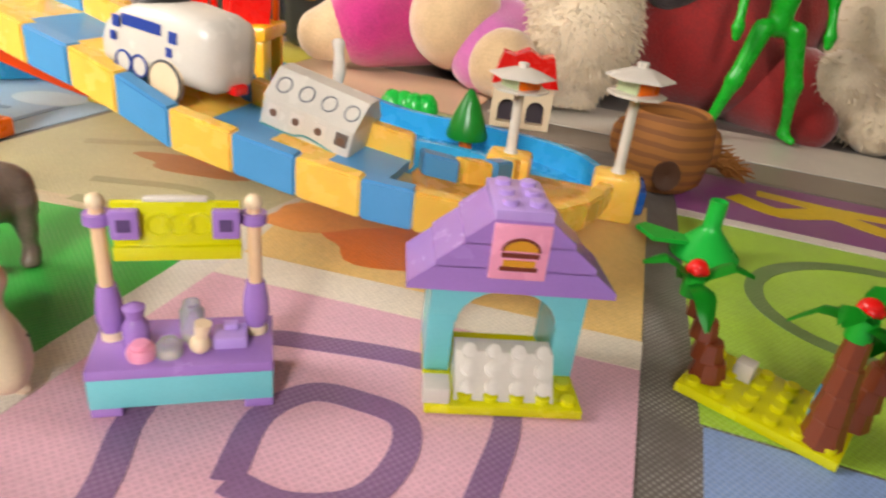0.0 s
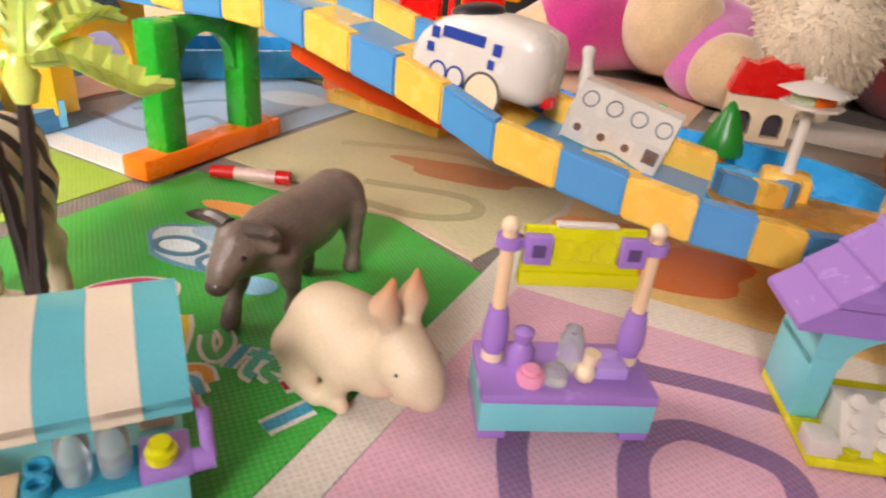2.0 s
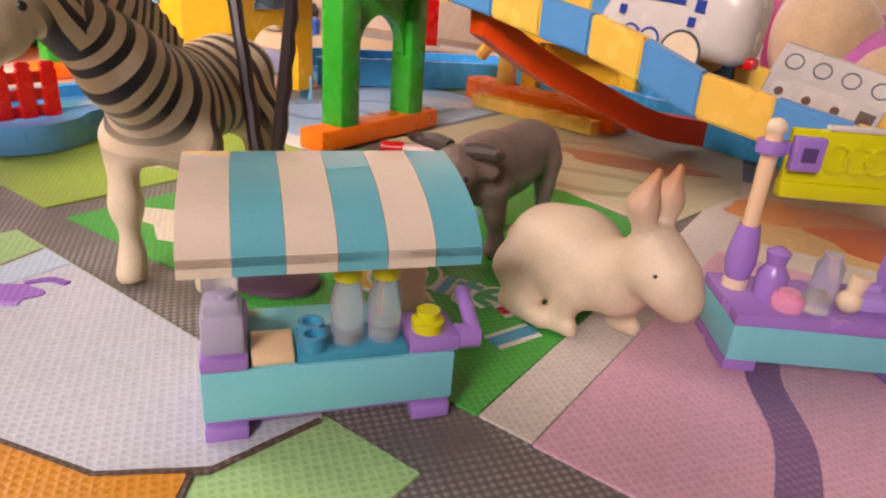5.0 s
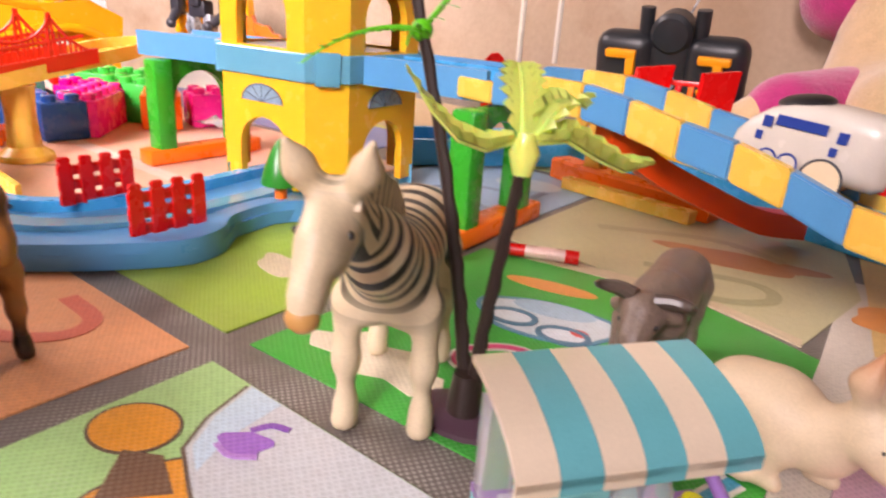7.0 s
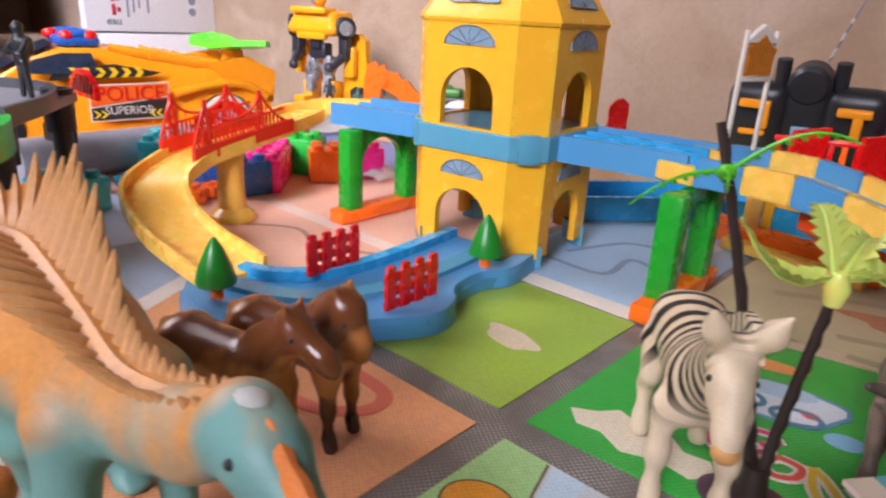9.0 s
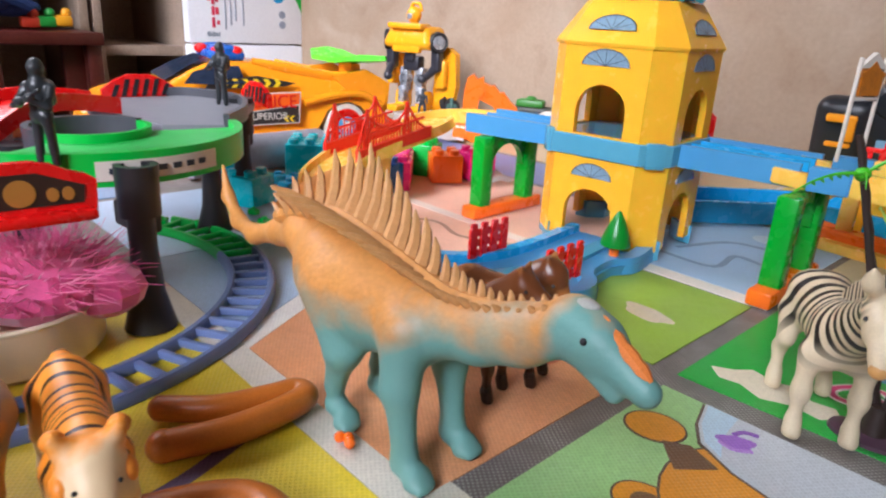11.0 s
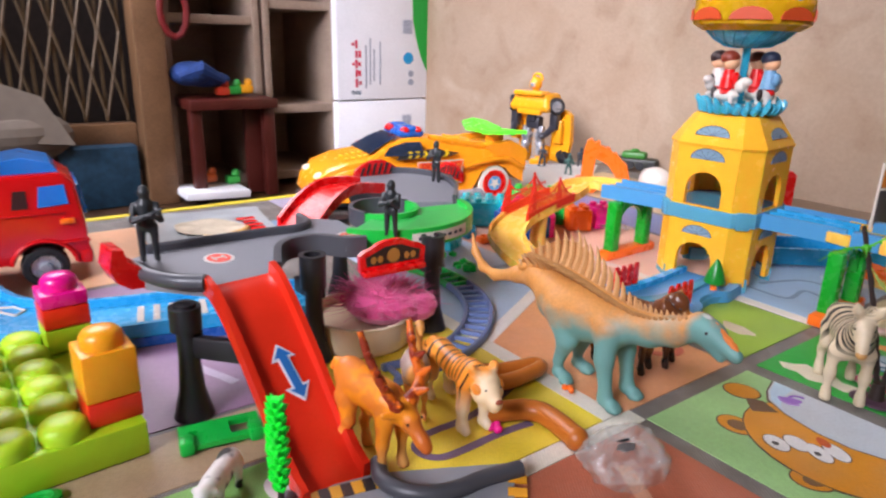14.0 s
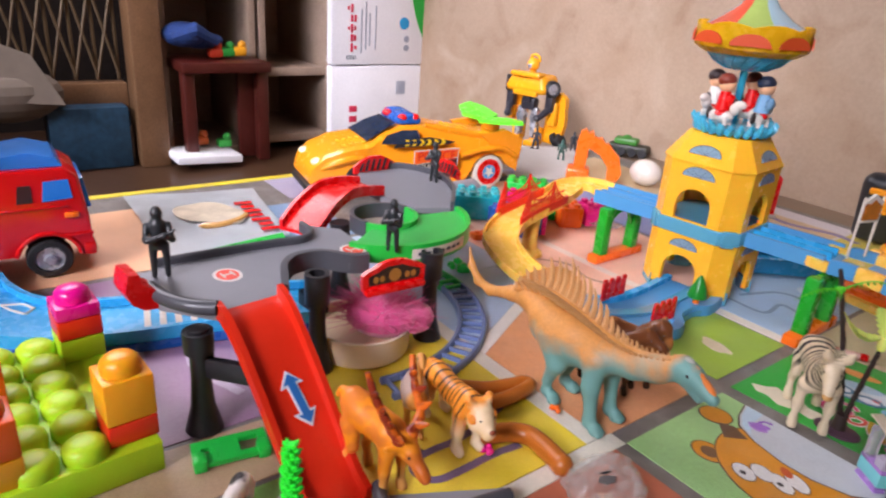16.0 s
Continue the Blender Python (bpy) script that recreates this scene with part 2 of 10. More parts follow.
def figure(name, prims, mat, label, category, x, y, z, yaw, k=0.002, cell=0.0011, group="", extra=None, squash=1.0, size=1.0, eyes=()):
    """A moulded figure, one closed mesh."""
    verts, faces = field(prims, k, cell, 1.0)
    verts = verts * np.array([size, size * squash, size])
    verts[:, 2] = np.maximum(verts[:, 2], 0.0)
    me = bpy.data.meshes.new(name)
    me.from_pydata(verts.tolist(), [], faces)
    me.update()
    if extra or eyes:
        bm = bmesh.new()
        bm.from_mesh(me)
        if extra:
            extra(bm)
        for c, r in eyes:
            for w in (-1, 1):
                for v in sp(bm, (c[0] * size, w * c[1] * size, c[2] * size), r, 10):
                    for f in v.link_faces:
                        f.material_index = 1
        bmesh.ops.recalc_face_normals(bm, faces=bm.faces)
        bm.to_mesh(me)
        bm.free()
    for p in me.polygons:
        p.use_smooth = True
    me.materials.append(mat)
    me.materials.append(BLK)
    ob = new(name, me)
    ob.matrix_basis = pose(x, y, z, 0, 0, yaw)
    return tagged(ob, label, category, group)


def both(prims):
    """The cones and their mirror images over y."""
    out = []
    for a, b, r, q in prims:
        out.append((a, b, r, q))
        if abs(a[1]) > 1e-9 or abs(b[1]) > 1e-9:
            out.append(((a[0], -a[1], a[2]), (b[0], -b[1], b[2]), r, q))
    return out


def words(name, text, size, mat, parent, m, label="", depth=0.0002, sx=1.0):
    cu = bpy.data.curves.new(name, "FONT")
    cu.body, cu.size, cu.extrude, cu.align_x, cu.align_y = text, size, depth, "CENTER", "CENTER"
    cu.materials.append(mat)
    ob = new(name, cu)
    ob.parent = parent
    ob.matrix_basis = m @ Matrix.Diagonal((sx, 1, 1, 1))
    if label:
        ob["label"] = label
    return ob



# ---- room ----
def wood_like(name, a, rough=0.5):
    return M(name, a, rough, var=0.25, grain=14, fine=220, bump=0.05)


WALL = M("painted_plaster", "a28e7a", 0.8, var=0.12, grain=5, fine=160, bump=0.08)
wn = WALL.node_tree
wp = wn.nodes["Principled BSDF"]
wold = wp.inputs["Base Color"].links[0].from_socket
wtc = [n for n in wn.nodes if n.type == "TEX_COORD"][0]
for scale_, lo_, hi_, much, tone in ((3.2, 0.50, 0.72, 0.55, "8a6a4c"), (11.0, 0.56, 0.75, 0.40, "7a5a40"), (6.0, 0.55, 0.80, 0.35, "c9bba8")):
    wz = wn.nodes.new("ShaderNodeTexNoise")
    wz.inputs["Scale"].default_value, wz.inputs["Detail"].default_value, wz.inputs["Distortion"].default_value = scale_, 5.0, 0.8
    wn.links.new(wtc.outputs["Object"], wz.inputs["Vector"])
    wr_ = wn.nodes.new("ShaderNodeMapRange")
    wr_.inputs[1].default_value, wr_.inputs[2].default_value, wr_.inputs[4].default_value = lo_, hi_, much
    wn.links.new(wz.outputs[0], wr_.inputs[0])
    wx = wn.nodes.new("ShaderNodeMix")
    wx.data_type = "RGBA"
    wx.inputs[7].default_value = (*S(tone), 1)
    wn.links.new(wr_.outputs[0], wx.inputs[0])
    wn.links.new(wold, wx.inputs[6])
    wold = wx.outputs[2]
wn.links.new(wold, wp.inputs["Base Color"])
FLOOR = M("brown_floor", "4a3526", 0.35, var=0.22, grain=9, fine=90, bump=0.02)
CEIL = M("ceiling_paint", "d8d2c6", 0.9, var=0.05, grain=6, fine=120)
LAM = wood_like("pale_laminate", "a08e7e", 0.55)
OAK = wood_like("door_frame_wood", "7f6045", 0.5)
MAHO = wood_like("mahogany", "4a1c16", 0.4)
IRON = M("gate_iron", "66553f", 0.5, metal=0.2, var=0.25, grain=40)
# the passage's shade is put into this near-black wall colour
SHADE = M("passage_shade", "241a15", 0.9, var=0.3, grain=12, fine=60)
CARD = M("white_card", "f0f2f6", 0.7, var=0.06, grain=10, fine=200)

FZ = -0.16  # the floor beyond the raised step
solid("floor", FLOOR, lambda bm: bx(bm, (-0.6, -0.3, FZ - 0.03), (4.4, 3.8, 0.06)), "brown polished floor beside the play mat", "floor", kind="structure")
solid("step", M("step_cement", "8d7a66", 0.6, var=0.2, grain=12), lambda bm: bx(bm, (0.27, -0.2, (FZ - 0.004) / 2), (2.56, 2.3, -FZ - 0.004), 0.004, Matrix.Rotation(radians(-7), 4, "Z")), "low cement step under the play mat", "step", kind="structure")

BW = math.degrees(math.atan(-0.12))
solid("wall_north", WALL, lambda bm: bx(bm, (0, 0.06, 1.05), (3.6, 0.12, 2.42), 0, pose(-0.4, 0.9, 0, 0, 0, BW)), "cream plaster wall with faint stains", "wall", kind="structure")
solid("wall_east", WALL, lambda bm: bx(bm, (1.4, -0.5, 1.05), (0.12, 3.3, 2.42)), "cream plaster wall", "wall", kind="structure")
solid("ceiling", CEIL, lambda bm: bx(bm, (-0.6, -0.3, 2.3), (4.6, 4.0, 0.08)), "white ceiling", "ceiling", kind="structure")


def south(bm):
    # the boxes leave an unseen window opening, added for the fill lamp
    bx(bm, (-0.6, -2.0, 0.32), (4.2, 0.12, 0.96))
    bx(bm, (-0.6, -2.0, 2.08), (4.2, 0.12, 0.36))
    bx(bm, (-1.83, -2.0, 1.35), (1.74, 0.12, 1.1))
    bx(bm, (1.08, -2.0, 1.35), (0.84, 0.12, 1.1))


solid("wall_south", WALL, south, "cream plaster wall out of view, with an added window opening", "wall", kind="structure")
WM = Matrix.Translation((-1.69, 0.66, 0)) @ Matrix.Rotation(radians(83), 4, "Z")  # x along the west side, y away from the room


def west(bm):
    # the first two boxes leave an unseen opening, also added
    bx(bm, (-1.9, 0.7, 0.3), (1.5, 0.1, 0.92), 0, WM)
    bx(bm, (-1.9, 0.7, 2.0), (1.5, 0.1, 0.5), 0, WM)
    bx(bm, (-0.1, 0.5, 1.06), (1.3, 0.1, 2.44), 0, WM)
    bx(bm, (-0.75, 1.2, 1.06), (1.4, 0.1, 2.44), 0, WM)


solid("wall_west", SHADE, west, "wall behind the sliding gate, coloured near-black for shade", "wall", kind="structure")

# the sliding lattice gate
gate = thing("lattice_gate", "folding iron lattice gate in front of a dark passage", "gate", 0, 0)
for i in range(15):
    u = -1.12 + i * 0.047
    piece("upright", IRON, gate, lambda bm: bx(bm, (u, 0.06, 0.47), (0.008, 0.01, 0.86), 0.002, WM))
for i in range(14):
    for s in (1, -1):
        for j in range(4):
            z0 = 0.05 + j * 0.2
            a = WM @ Vector((-1.12 + i * 0.047, 0.05, z0 if s > 0 else z0 + 0.2))
            b = WM @ Vector((-1.12 + (i + 1) * 0.047, 0.05, z0 + 0.2 if s > 0 else z0))
            piece("lattice_bar", IRON, gate, lambda bm: cy(bm, a, b, 0.0036, n=6))
piece("bottom_rail", OAK, gate, lambda bm: bx(bm, (-0.8, 0.06, -0.0), (0.7, 0.05, 0.07), 0.003, WM), "pale wooden sill board")
post = solid("door_post", OAK, lambda bm: bx(bm, (-0.415, 0.0, 0.42), (0.068, 0.08, 1.16), 0.004, WM), "pale wooden door post", "post", kind="structure")
solid("picture_box", M("picture_card", "24455c", 0.5, var=0.5, grain=18, fine=60), lambda bm: bx(bm, (-0.55, 0.02, -0.085), (0.17, 0.08, 0.145), 0.002, WM), "blue printed cardboard box on the floor", "box")
sack = solid("paper_sack", M("crumpled_paper", "6f655a", 0.8, var=0.2, grain=30), lambda bm: [sp(bm, WM @ Vector((-0.70, 0.0, 0.02)), (0.07, 0.11, 0.06), 22), pr(bm, [(-0.11, 0.0), (0.10, -0.02), (0.05, 0.09), (-0.02, 0.12), (-0.10, 0.08)], 0, 0.012, WM @ Matrix.Translation((-0.70, -0.05, 0.02)) @ Matrix.Rotation(radians(70), 4, "X"))], "crumpled pale paper sack by the gate", "sack", sharp=10)
crate = solid("green_crate", M("crate_green", "1f5c3f", 0.5), lambda bm: [bx(bm, (-0.83, -0.02, -0.08), (0.14, 0.16, 0.16), 0.01, WM)], "dark green plastic crate on the floor", "crate")

# shelves
def shelf_unit(u0, u1, label, zs):
    t = thing("shelf_unit", label, "shelf", 0, 0, group="shelves along the side")
    w = u1 - u0
    for u in (u0 + 0.009, u1 - 0.009):
        piece("side_panel", LAM, t, lambda bm: bx(bm, (u, 0.2, 0.42), (0.018, 0.34, 1.16), 0.001, WM))
    piece("back_panel", LAM, t, lambda bm: bx(bm, ((u0 + u1) / 2, 0.365, 0.42), (w - 0.04, 0.008, 1.15), 0, WM))
    for z in zs:
        piece("shelf_board", LAM, t, lambda bm: bx(bm, ((u0 + u1) / 2, 0.195, z), (w - 0.038, 0.32, 0.022), 0.001, WM))
    return t


shelf_unit(-0.115, 0.10, "pale laminate shelf unit with open boards", (-0.13, 0.055, 0.33, 0.62))
shelf_unit(-0.37, -0.125, "narrow laminate shelf unit with toys and cloth inside", (-0.15, 0.285, 0.5, 0.8))
stool = thing("low_stand", "dark mahogany stand below the shelf", "stand", 0, 0)
piece("top", MAHO, stool, lambda bm: bx(bm, (-0.245, 0.0, 0.085), (0.22, 0.2, 0.025), 0.004, WM))
for u in (-0.335, -0.15):
    piece("leg", MAHO, stool, lambda bm: bx(bm, (u, -0.06, -0.042), (0.03, 0.03, 0.232), 0.004, WM))
piece("side_board", MAHO, stool, lambda bm: bx(bm, (-0.17, -0.02, -0.042), (0.06, 0.02, 0.23), 0.003, WM))
solid("blue_cloth", M("navy_cloth", "1f3c78", 0.85, var=0.3), lambda bm: [sp(bm, WM @ Vector((-0.325, -0.02, 0.155)), (0.05, 0.05, 0.03), 20), sp(bm, WM @ Vector((-0.28, 0.0, 0.14)), (0.04, 0.06, 0.02), 18), tube(bm, [WM @ Vector((-0.36, -0.05, 0.15)), WM @ Vector((-0.31, -0.06, 0.17)), WM @ Vector((-0.25, -0.04, 0.14))], [0.012, 0.018, 0.01], 8)], "crumpled dark blue cloth on the shelf", "cloth", sharp=10)
solid("red_strap", M("wine_bag", "6e1616", 0.6), lambda bm: tube(bm, [WM @ Vector((-0.36 + 0.03 * math.cos(k * 0.5236), -0.05, 0.3 + 0.06 * math.sin(k * 0.5236))) for k in range(13)], 0.008, 8), "dark red strap hanging in a loop on the post", "strap")
for u, z, c in ((-0.22, 0.11, "2c8a3a"), (-0.19, 0.112, "d79a2a"), (-0.25, 0.108, "b23b2a"), (-0.3, -0.11, "d06a3a"), (-0.24, -0.12, "3fa34a")):
    solid("small_toy", M("toy_" + c, c, 0.4), lambda bm: [bx(bm, (u, -0.02, z + 0.004), (0.035, 0.03, 0.022), 0.006, WM), sp(bm, WM @ Vector((u + 0.008, -0.02, z + 0.02)), 0.011, 10)], "small coloured plastic toy on the stand", "toy", group="small toys on the stand")
solid("notebook", CARD, lambda bm: [bx(bm, (-0.3, -0.06, FZ + 0.012), (0.16, 0.12, 0.02), 0.004, WM @ Matrix.Rotation(0.05, 4, "Y"))], "pale notebook lying on the floor", "notebook")

# the tall white carton
carton = thing("tall_carton", "tall white printed carton with a green wavy border by the wall", "box", 0, 0)
piece("body", CARD, carton, lambda bm: [bx(bm, (0.2485, 0.06, 0.575), (0.327, 0.12, 0.996), 0.004, WM), bx(bm, (0.2485, 0.06, -0.043), (0.327, 0.12, 0.232), 0.004, WM)])
CGRN = M("carton_green", "1d9b3c", 0.5)
piece("side_panel", CGRN, carton, lambda bm: bx(bm, (0.4135, 0.06, 0.45), (0.002, 0.118, 1.21), 0, WM), "green carton side")
wave_ = [(0.412, 0.08), (0.408, 0.095), (0.404, 0.115), (0.398, 0.14), (0.388, 0.165), (0.374, 0.19), (0.362, 0.22), (0.350, 0.26), (0.340, 0.30), (0.338, 0.36), (0.350, 0.44), (0.362, 0.52), (0.356, 0.62), (0.344, 0.8), (0.412, 0.8)]
piece("green_border", CGRN, carton, lambda bm: pr(bm, wave_, 0, 0.0008, WM @ Matrix.Translation((0, 0.0002, 0)) @ Matrix.Rotation(radians(90), 4, "X")), "green wavy printed border")
INK, RINK, BINK = M("grey_ink", "a2a9b6", 0.6), M("red_ink", "d2405a", 0.6), M("blue_ink", "2f8fc0", 0.6)
for zc, bars in ((0.125, ((0, 0.030), (0.012, 0.012))), (0.152, ((0, 0.026), (0.010, 0.020))), (0.178, ((0, 0.030), (-0.010, 0.010), (0.010, 0.014))), (0.205, ((0, 0.024), (0.011, 0.024))), (0.232, ((0, 0.028), (-0.011, 0.012)))):
    for du, ln in bars:
        piece("print_mark", RINK, carton, lambda bm: bx(bm, (0.147 + du, -0.001, zc), (0.0075, 0.001, ln * 0.78), 0.0003, WM), "red printed mark")
for zc in (-0.05, -0.08, -0.11):
    piece("print_mark", RINK, carton, lambda bm: bx(bm, (0.155, -0.001, zc), (0.026, 0.001, 0.018), 0.0003, WM), "red printed mark")
words("printed_word", "eau", 0.024, M("slate_ink", "4f6a80", 0.6), carton, WM @ Matrix.Translation((0.146, -0.0008, 0.1)) @ Matrix.Rotation(radians(90), 4, "X"), "grey-blue printed word")
for du, z0, z1 in ((0.178, 0.11, 0.23), (0.192, 0.12, 0.25), (0.205, 0.13, 0.22), (0.225, 0.12, 0.24)):
    piece("print_bar", INK, carton, lambda bm: bx(bm, (du, -0.001, (z0 + z1) / 2), (0.004, 0.001, z1 - z0), 0, WM))
piece("print_disc", BINK, carton, lambda bm: cy(bm, WM @ Vector((0.324, -0.0015, 0.195)), WM @ Vector((0.324, 0.001, 0.195)), 0.017, n=24), "blue printed disc")
for z in (0.15, 0.125):
    piece("print_dot", INK, carton, lambda bm: lathe(bm, [(0.0095, 0), (0.0095, 0.001), (0.006, 0.0011), (0.006, 0)], 18, WM @ Matrix.Translation((0.334, -0.0002, z)) @ Matrix.Rotation(radians(90), 4, "X")))
for z in (0.285, 0.008):
    for i in range(7):
        piece("bar_code", INK, carton, lambda bm: bx(bm, (0.306 + i * 0.0048, -0.001, z), (0.0024, 0.001, 0.04), 0, WM))

# unseen window frames, added to account for the two lamps
FRM = wood_like("window_wood", "a8835c", 0.5)
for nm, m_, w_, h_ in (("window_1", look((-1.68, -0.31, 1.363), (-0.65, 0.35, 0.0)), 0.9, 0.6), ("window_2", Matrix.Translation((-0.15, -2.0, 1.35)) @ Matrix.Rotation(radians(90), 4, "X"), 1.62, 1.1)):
    wf = thing(nm, "plain unseen window frame, added to go with the lamps", "window", 0, 0, kind="structure")
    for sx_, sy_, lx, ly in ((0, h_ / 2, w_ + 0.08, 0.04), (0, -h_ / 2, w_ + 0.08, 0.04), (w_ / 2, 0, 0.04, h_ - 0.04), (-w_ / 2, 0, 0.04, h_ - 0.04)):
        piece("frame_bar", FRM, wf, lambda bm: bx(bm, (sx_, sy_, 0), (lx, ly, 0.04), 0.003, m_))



# ---- play mat ----
def mat_print(name, code, speck=0.25):
    """Woven plastic mat with a printed colour; pale threads show in random patches."""
    m = M(name, code, 0.42, var=0.16, grain=22, fine=500, bump=0.0)
    nt = m.node_tree
    p = nt.nodes["Principled BSDF"]
    tc = [n for n in nt.nodes if n.type == "TEX_COORD"][0]
    waves = []
    for rot in (0.6, 0.6 + math.pi / 2):
        mp = nt.nodes.new("ShaderNodeMapping")
        mp.inputs["Rotation"].default_value = (0, 0, rot)
        nt.links.new(tc.outputs["Object"], mp.inputs["Vector"])
        w = nt.nodes.new("ShaderNodeTexWave")
        w.inputs["Scale"].default_value, w.inputs["Distortion"].default_value, w.inputs["Detail Scale"].default_value = 170, 0.6, 3.0
        nt.links.new(mp.outputs[0], w.inputs["Vector"])
        waves.append(w)
    mul = nt.nodes.new("ShaderNodeMath")
    mul.operation = "MAXIMUM"
    nt.links.new(waves[0].outputs[1], mul.inputs[0])
    nt.links.new(waves[1].outputs[1], mul.inputs[1])
    b = nt.nodes.new("ShaderNodeBump")
    b.inputs["Strength"].default_value, b.inputs["Distance"].default_value = 0.22, 0.0006
    nt.links.new(mul.outputs[0], b.inputs["Height"])
    nt.links.new(b.outputs[0], p.inputs["Normal"])
    old = p.inputs["Base Color"].links[0].from_socket
    gap = nt.nodes.new("ShaderNodeMapRange")
    gap.inputs[1].default_value, gap.inputs[2].default_value, gap.inputs[3].default_value, gap.inputs[4].default_value = 0.45, 0.9, 0.87, 1.0
    nt.links.new(mul.outputs[0], gap.inputs[0])
    tint = nt.nodes.new("ShaderNodeMix")
    tint.data_type, tint.blend_type = "RGBA", "MULTIPLY"
    tint.inputs[0].default_value = 1.0
    nt.links.new(old, tint.inputs[6])
    nt.links.new(gap.outputs[0], tint.inputs[7])
    thread = nt.nodes.new("ShaderNodeMath")
    thread.operation = "MULTIPLY"
    nt.links.new(waves[0].outputs[1], thread.inputs[0])
    nt.links.new(waves[1].outputs[1], thread.inputs[1])
    patchy = nt.nodes.new("ShaderNodeTexNoise")
    patchy.inputs["Scale"].default_value, patchy.inputs["Detail"].default_value = 38.0, 4.0
    nt.links.new(tc.outputs["Object"], patchy.inputs["Vector"])
    patch = nt.nodes.new("ShaderNodeMapRange")
    patch.inputs[1].default_value, patch.inputs[2].default_value, patch.inputs[3].default_value, patch.inputs[4].default_value = 0.35, 0.70, 0.0, speck
    nt.links.new(patchy.outputs[0], patch.inputs[0])
    show = nt.nodes.new("ShaderNodeMath")
    show.operation = "MULTIPLY"
    nt.links.new(thread.outputs[0], show.inputs[0])
    nt.links.new(patch.outputs[0], show.inputs[1])
    bare = nt.nodes.new("ShaderNodeMix")
    bare.data_type = "RGBA"
    bare.inputs[7].default_value = (0.62, 0.60, 0.56, 1)
    nt.links.new(show.outputs[0], bare.inputs[0])
    nt.links.new(tint.outputs[2], bare.inputs[6])
    nt.links.new(bare.outputs[2], p.inputs["Base Color"])
    return m


PRINT = {}
GREY = "6b6560"


def ink(code):
    if code not in PRINT:
        PRINT[code] = mat_print("mat_print_" + code, code, 0.8 if code == GREY else 0.25)
    return PRINT[code]


mat = thing("play_mat", "woven plastic play mat printed with bright picture tiles", "mat", -0.2545, 0.179, 0, -7, kind="structure")
LAYER = [0.0]


def lay(code, poly, up=0, name="printed_tile", label=""):
    """A printed patch, a hair above the mat."""
    LAYER[0] += 0.0000012
    z = -0.0006 + up * 0.00016 + LAYER[0]
    return piece(name, ink(code), mat, lambda bm: pr(bm, poly, z - 0.0012, z), label)


def rect(u0, u1, v0, v1):
    return [(u0, v0), (u1, v0), (u1, v1), (u0, v1)]


def oval(u, v, a, b, rot=0.0, n=28, wob=0.0, seed=0):
    c, s = math.cos(radians(rot)), math.sin(radians(rot))
    out = []
    for i in range(n):
        t = 2 * math.pi * i / n
        k = 1 + wob * math.sin(3 * t + seed) + wob * 0.7 * math.sin(5 * t + 2 * seed)
        x, y = a * k * math.cos(t), b * k * math.sin(t)
        out.append((u + c * x - s * y, v + s * x + c * y))
    return out


def stroke(code, pts, w, up=1, closed=False, name="printed_line"):
    """A printed line of width w along a smooth path."""
    P = smooth_path([(*p, 0) for p in (pts + pts[:1] if closed else pts)], 5)
    LAYER[0] += 0.0000012
    z = -0.0006 + up * 0.00016 + LAYER[0]
    return piece(name, ink(code), mat, lambda bm: sweep(bm, [(p.x, p.y, z - 0.0008 + 0.00012 * i / len(P)) for i, p in enumerate(P)], [(w / 2, 0), (w / 2, 0.0008), (-w / 2, 0.0008), (-w / 2, 0)]))


lay(GREY, rect(-0.757, 0.95, -0.95, 0.62), -4, "mat_sheet")
# the crossing
lay("9ab94e", rect(-0.13, -0.0085, 0.0065, 0.128), 0)
lay("a6d28e", rect(0.006, 0.172, -0.138, -0.0085), 0)
lay("e3a274", [(-0.148, -0.150), (-0.0085, -0.150), (-0.0085, -0.0085), (-0.222, -0.0085)], 0)
lay("e6e0d8", [(-0.163, -0.150), (-0.1485, -0.150), (-0.2225, -0.0085), (-0.237, -0.0085)], 0)
lay("a9bfd6", [(-0.30, -0.150), (-0.1635, -0.150), (-0.2375, -0.0085), (-0.30, -0.0085)], 0)
lay("37a845", [(0.005, 0.0075), (0.170, 0.0135), (0.166, 0.152), (0.11, 0.172), (0.005, 0.155)], 0)
lay("ddd5c8", [(0.1705, 0.0135), (0.1835, 0.0135), (0.181, 0.26), (0.160, 0.26), (0.166, 0.152)], 0)
lay("e2b4c2", [(0.184, 0.013), (0.352, 0.013), (0.3455, 0.167), (0.182, 0.152)], 0)
lay("e6dccb", [(0.182, 0.1525), (0.3455, 0.1675), (0.345, 0.186), (0.182, 0.172)], 0)
lay("e8c583", [(0.182, 0.1725), (0.3445, 0.1865), (0.337, 0.33), (0.16, 0.31), (0.172, 0.24)], 0)
# shade and red reflection under the ramp, painted on as a brown patch
lay("bb8458", oval(0.11, 0.245, 0.040, 0.014, 12, wob=0.15), 1, "printed_smudge")
lay("e0762e", oval(0.232, 0.212, 0.03, 0.024, 20, wob=0.12), 1, "printed_fruit")
lay("e89a52", oval(0.196, 0.222, 0.032, 0.016, 30, wob=0.1, seed=2), 1, "printed_fruit")
lay("c9c39a", [(0.0, 0.178), (0.10, 0.176), (0.158, 0.162), (0.17, 0.235), (0.15, 0.32), (0.0, 0.33)], 0)
lay("d4c3a4", [(0.02, 0.157), (0.11, 0.1735), (0.158, 0.1595), (0.157, 0.166), (0.108, 0.182), (0.018, 0.168)], 1)
stroke("a9a47c", [(0.075, 0.2), (0.125, 0.215), (0.138, 0.2), (0.12, 0.182), (0.085, 0.178)], 0.007)
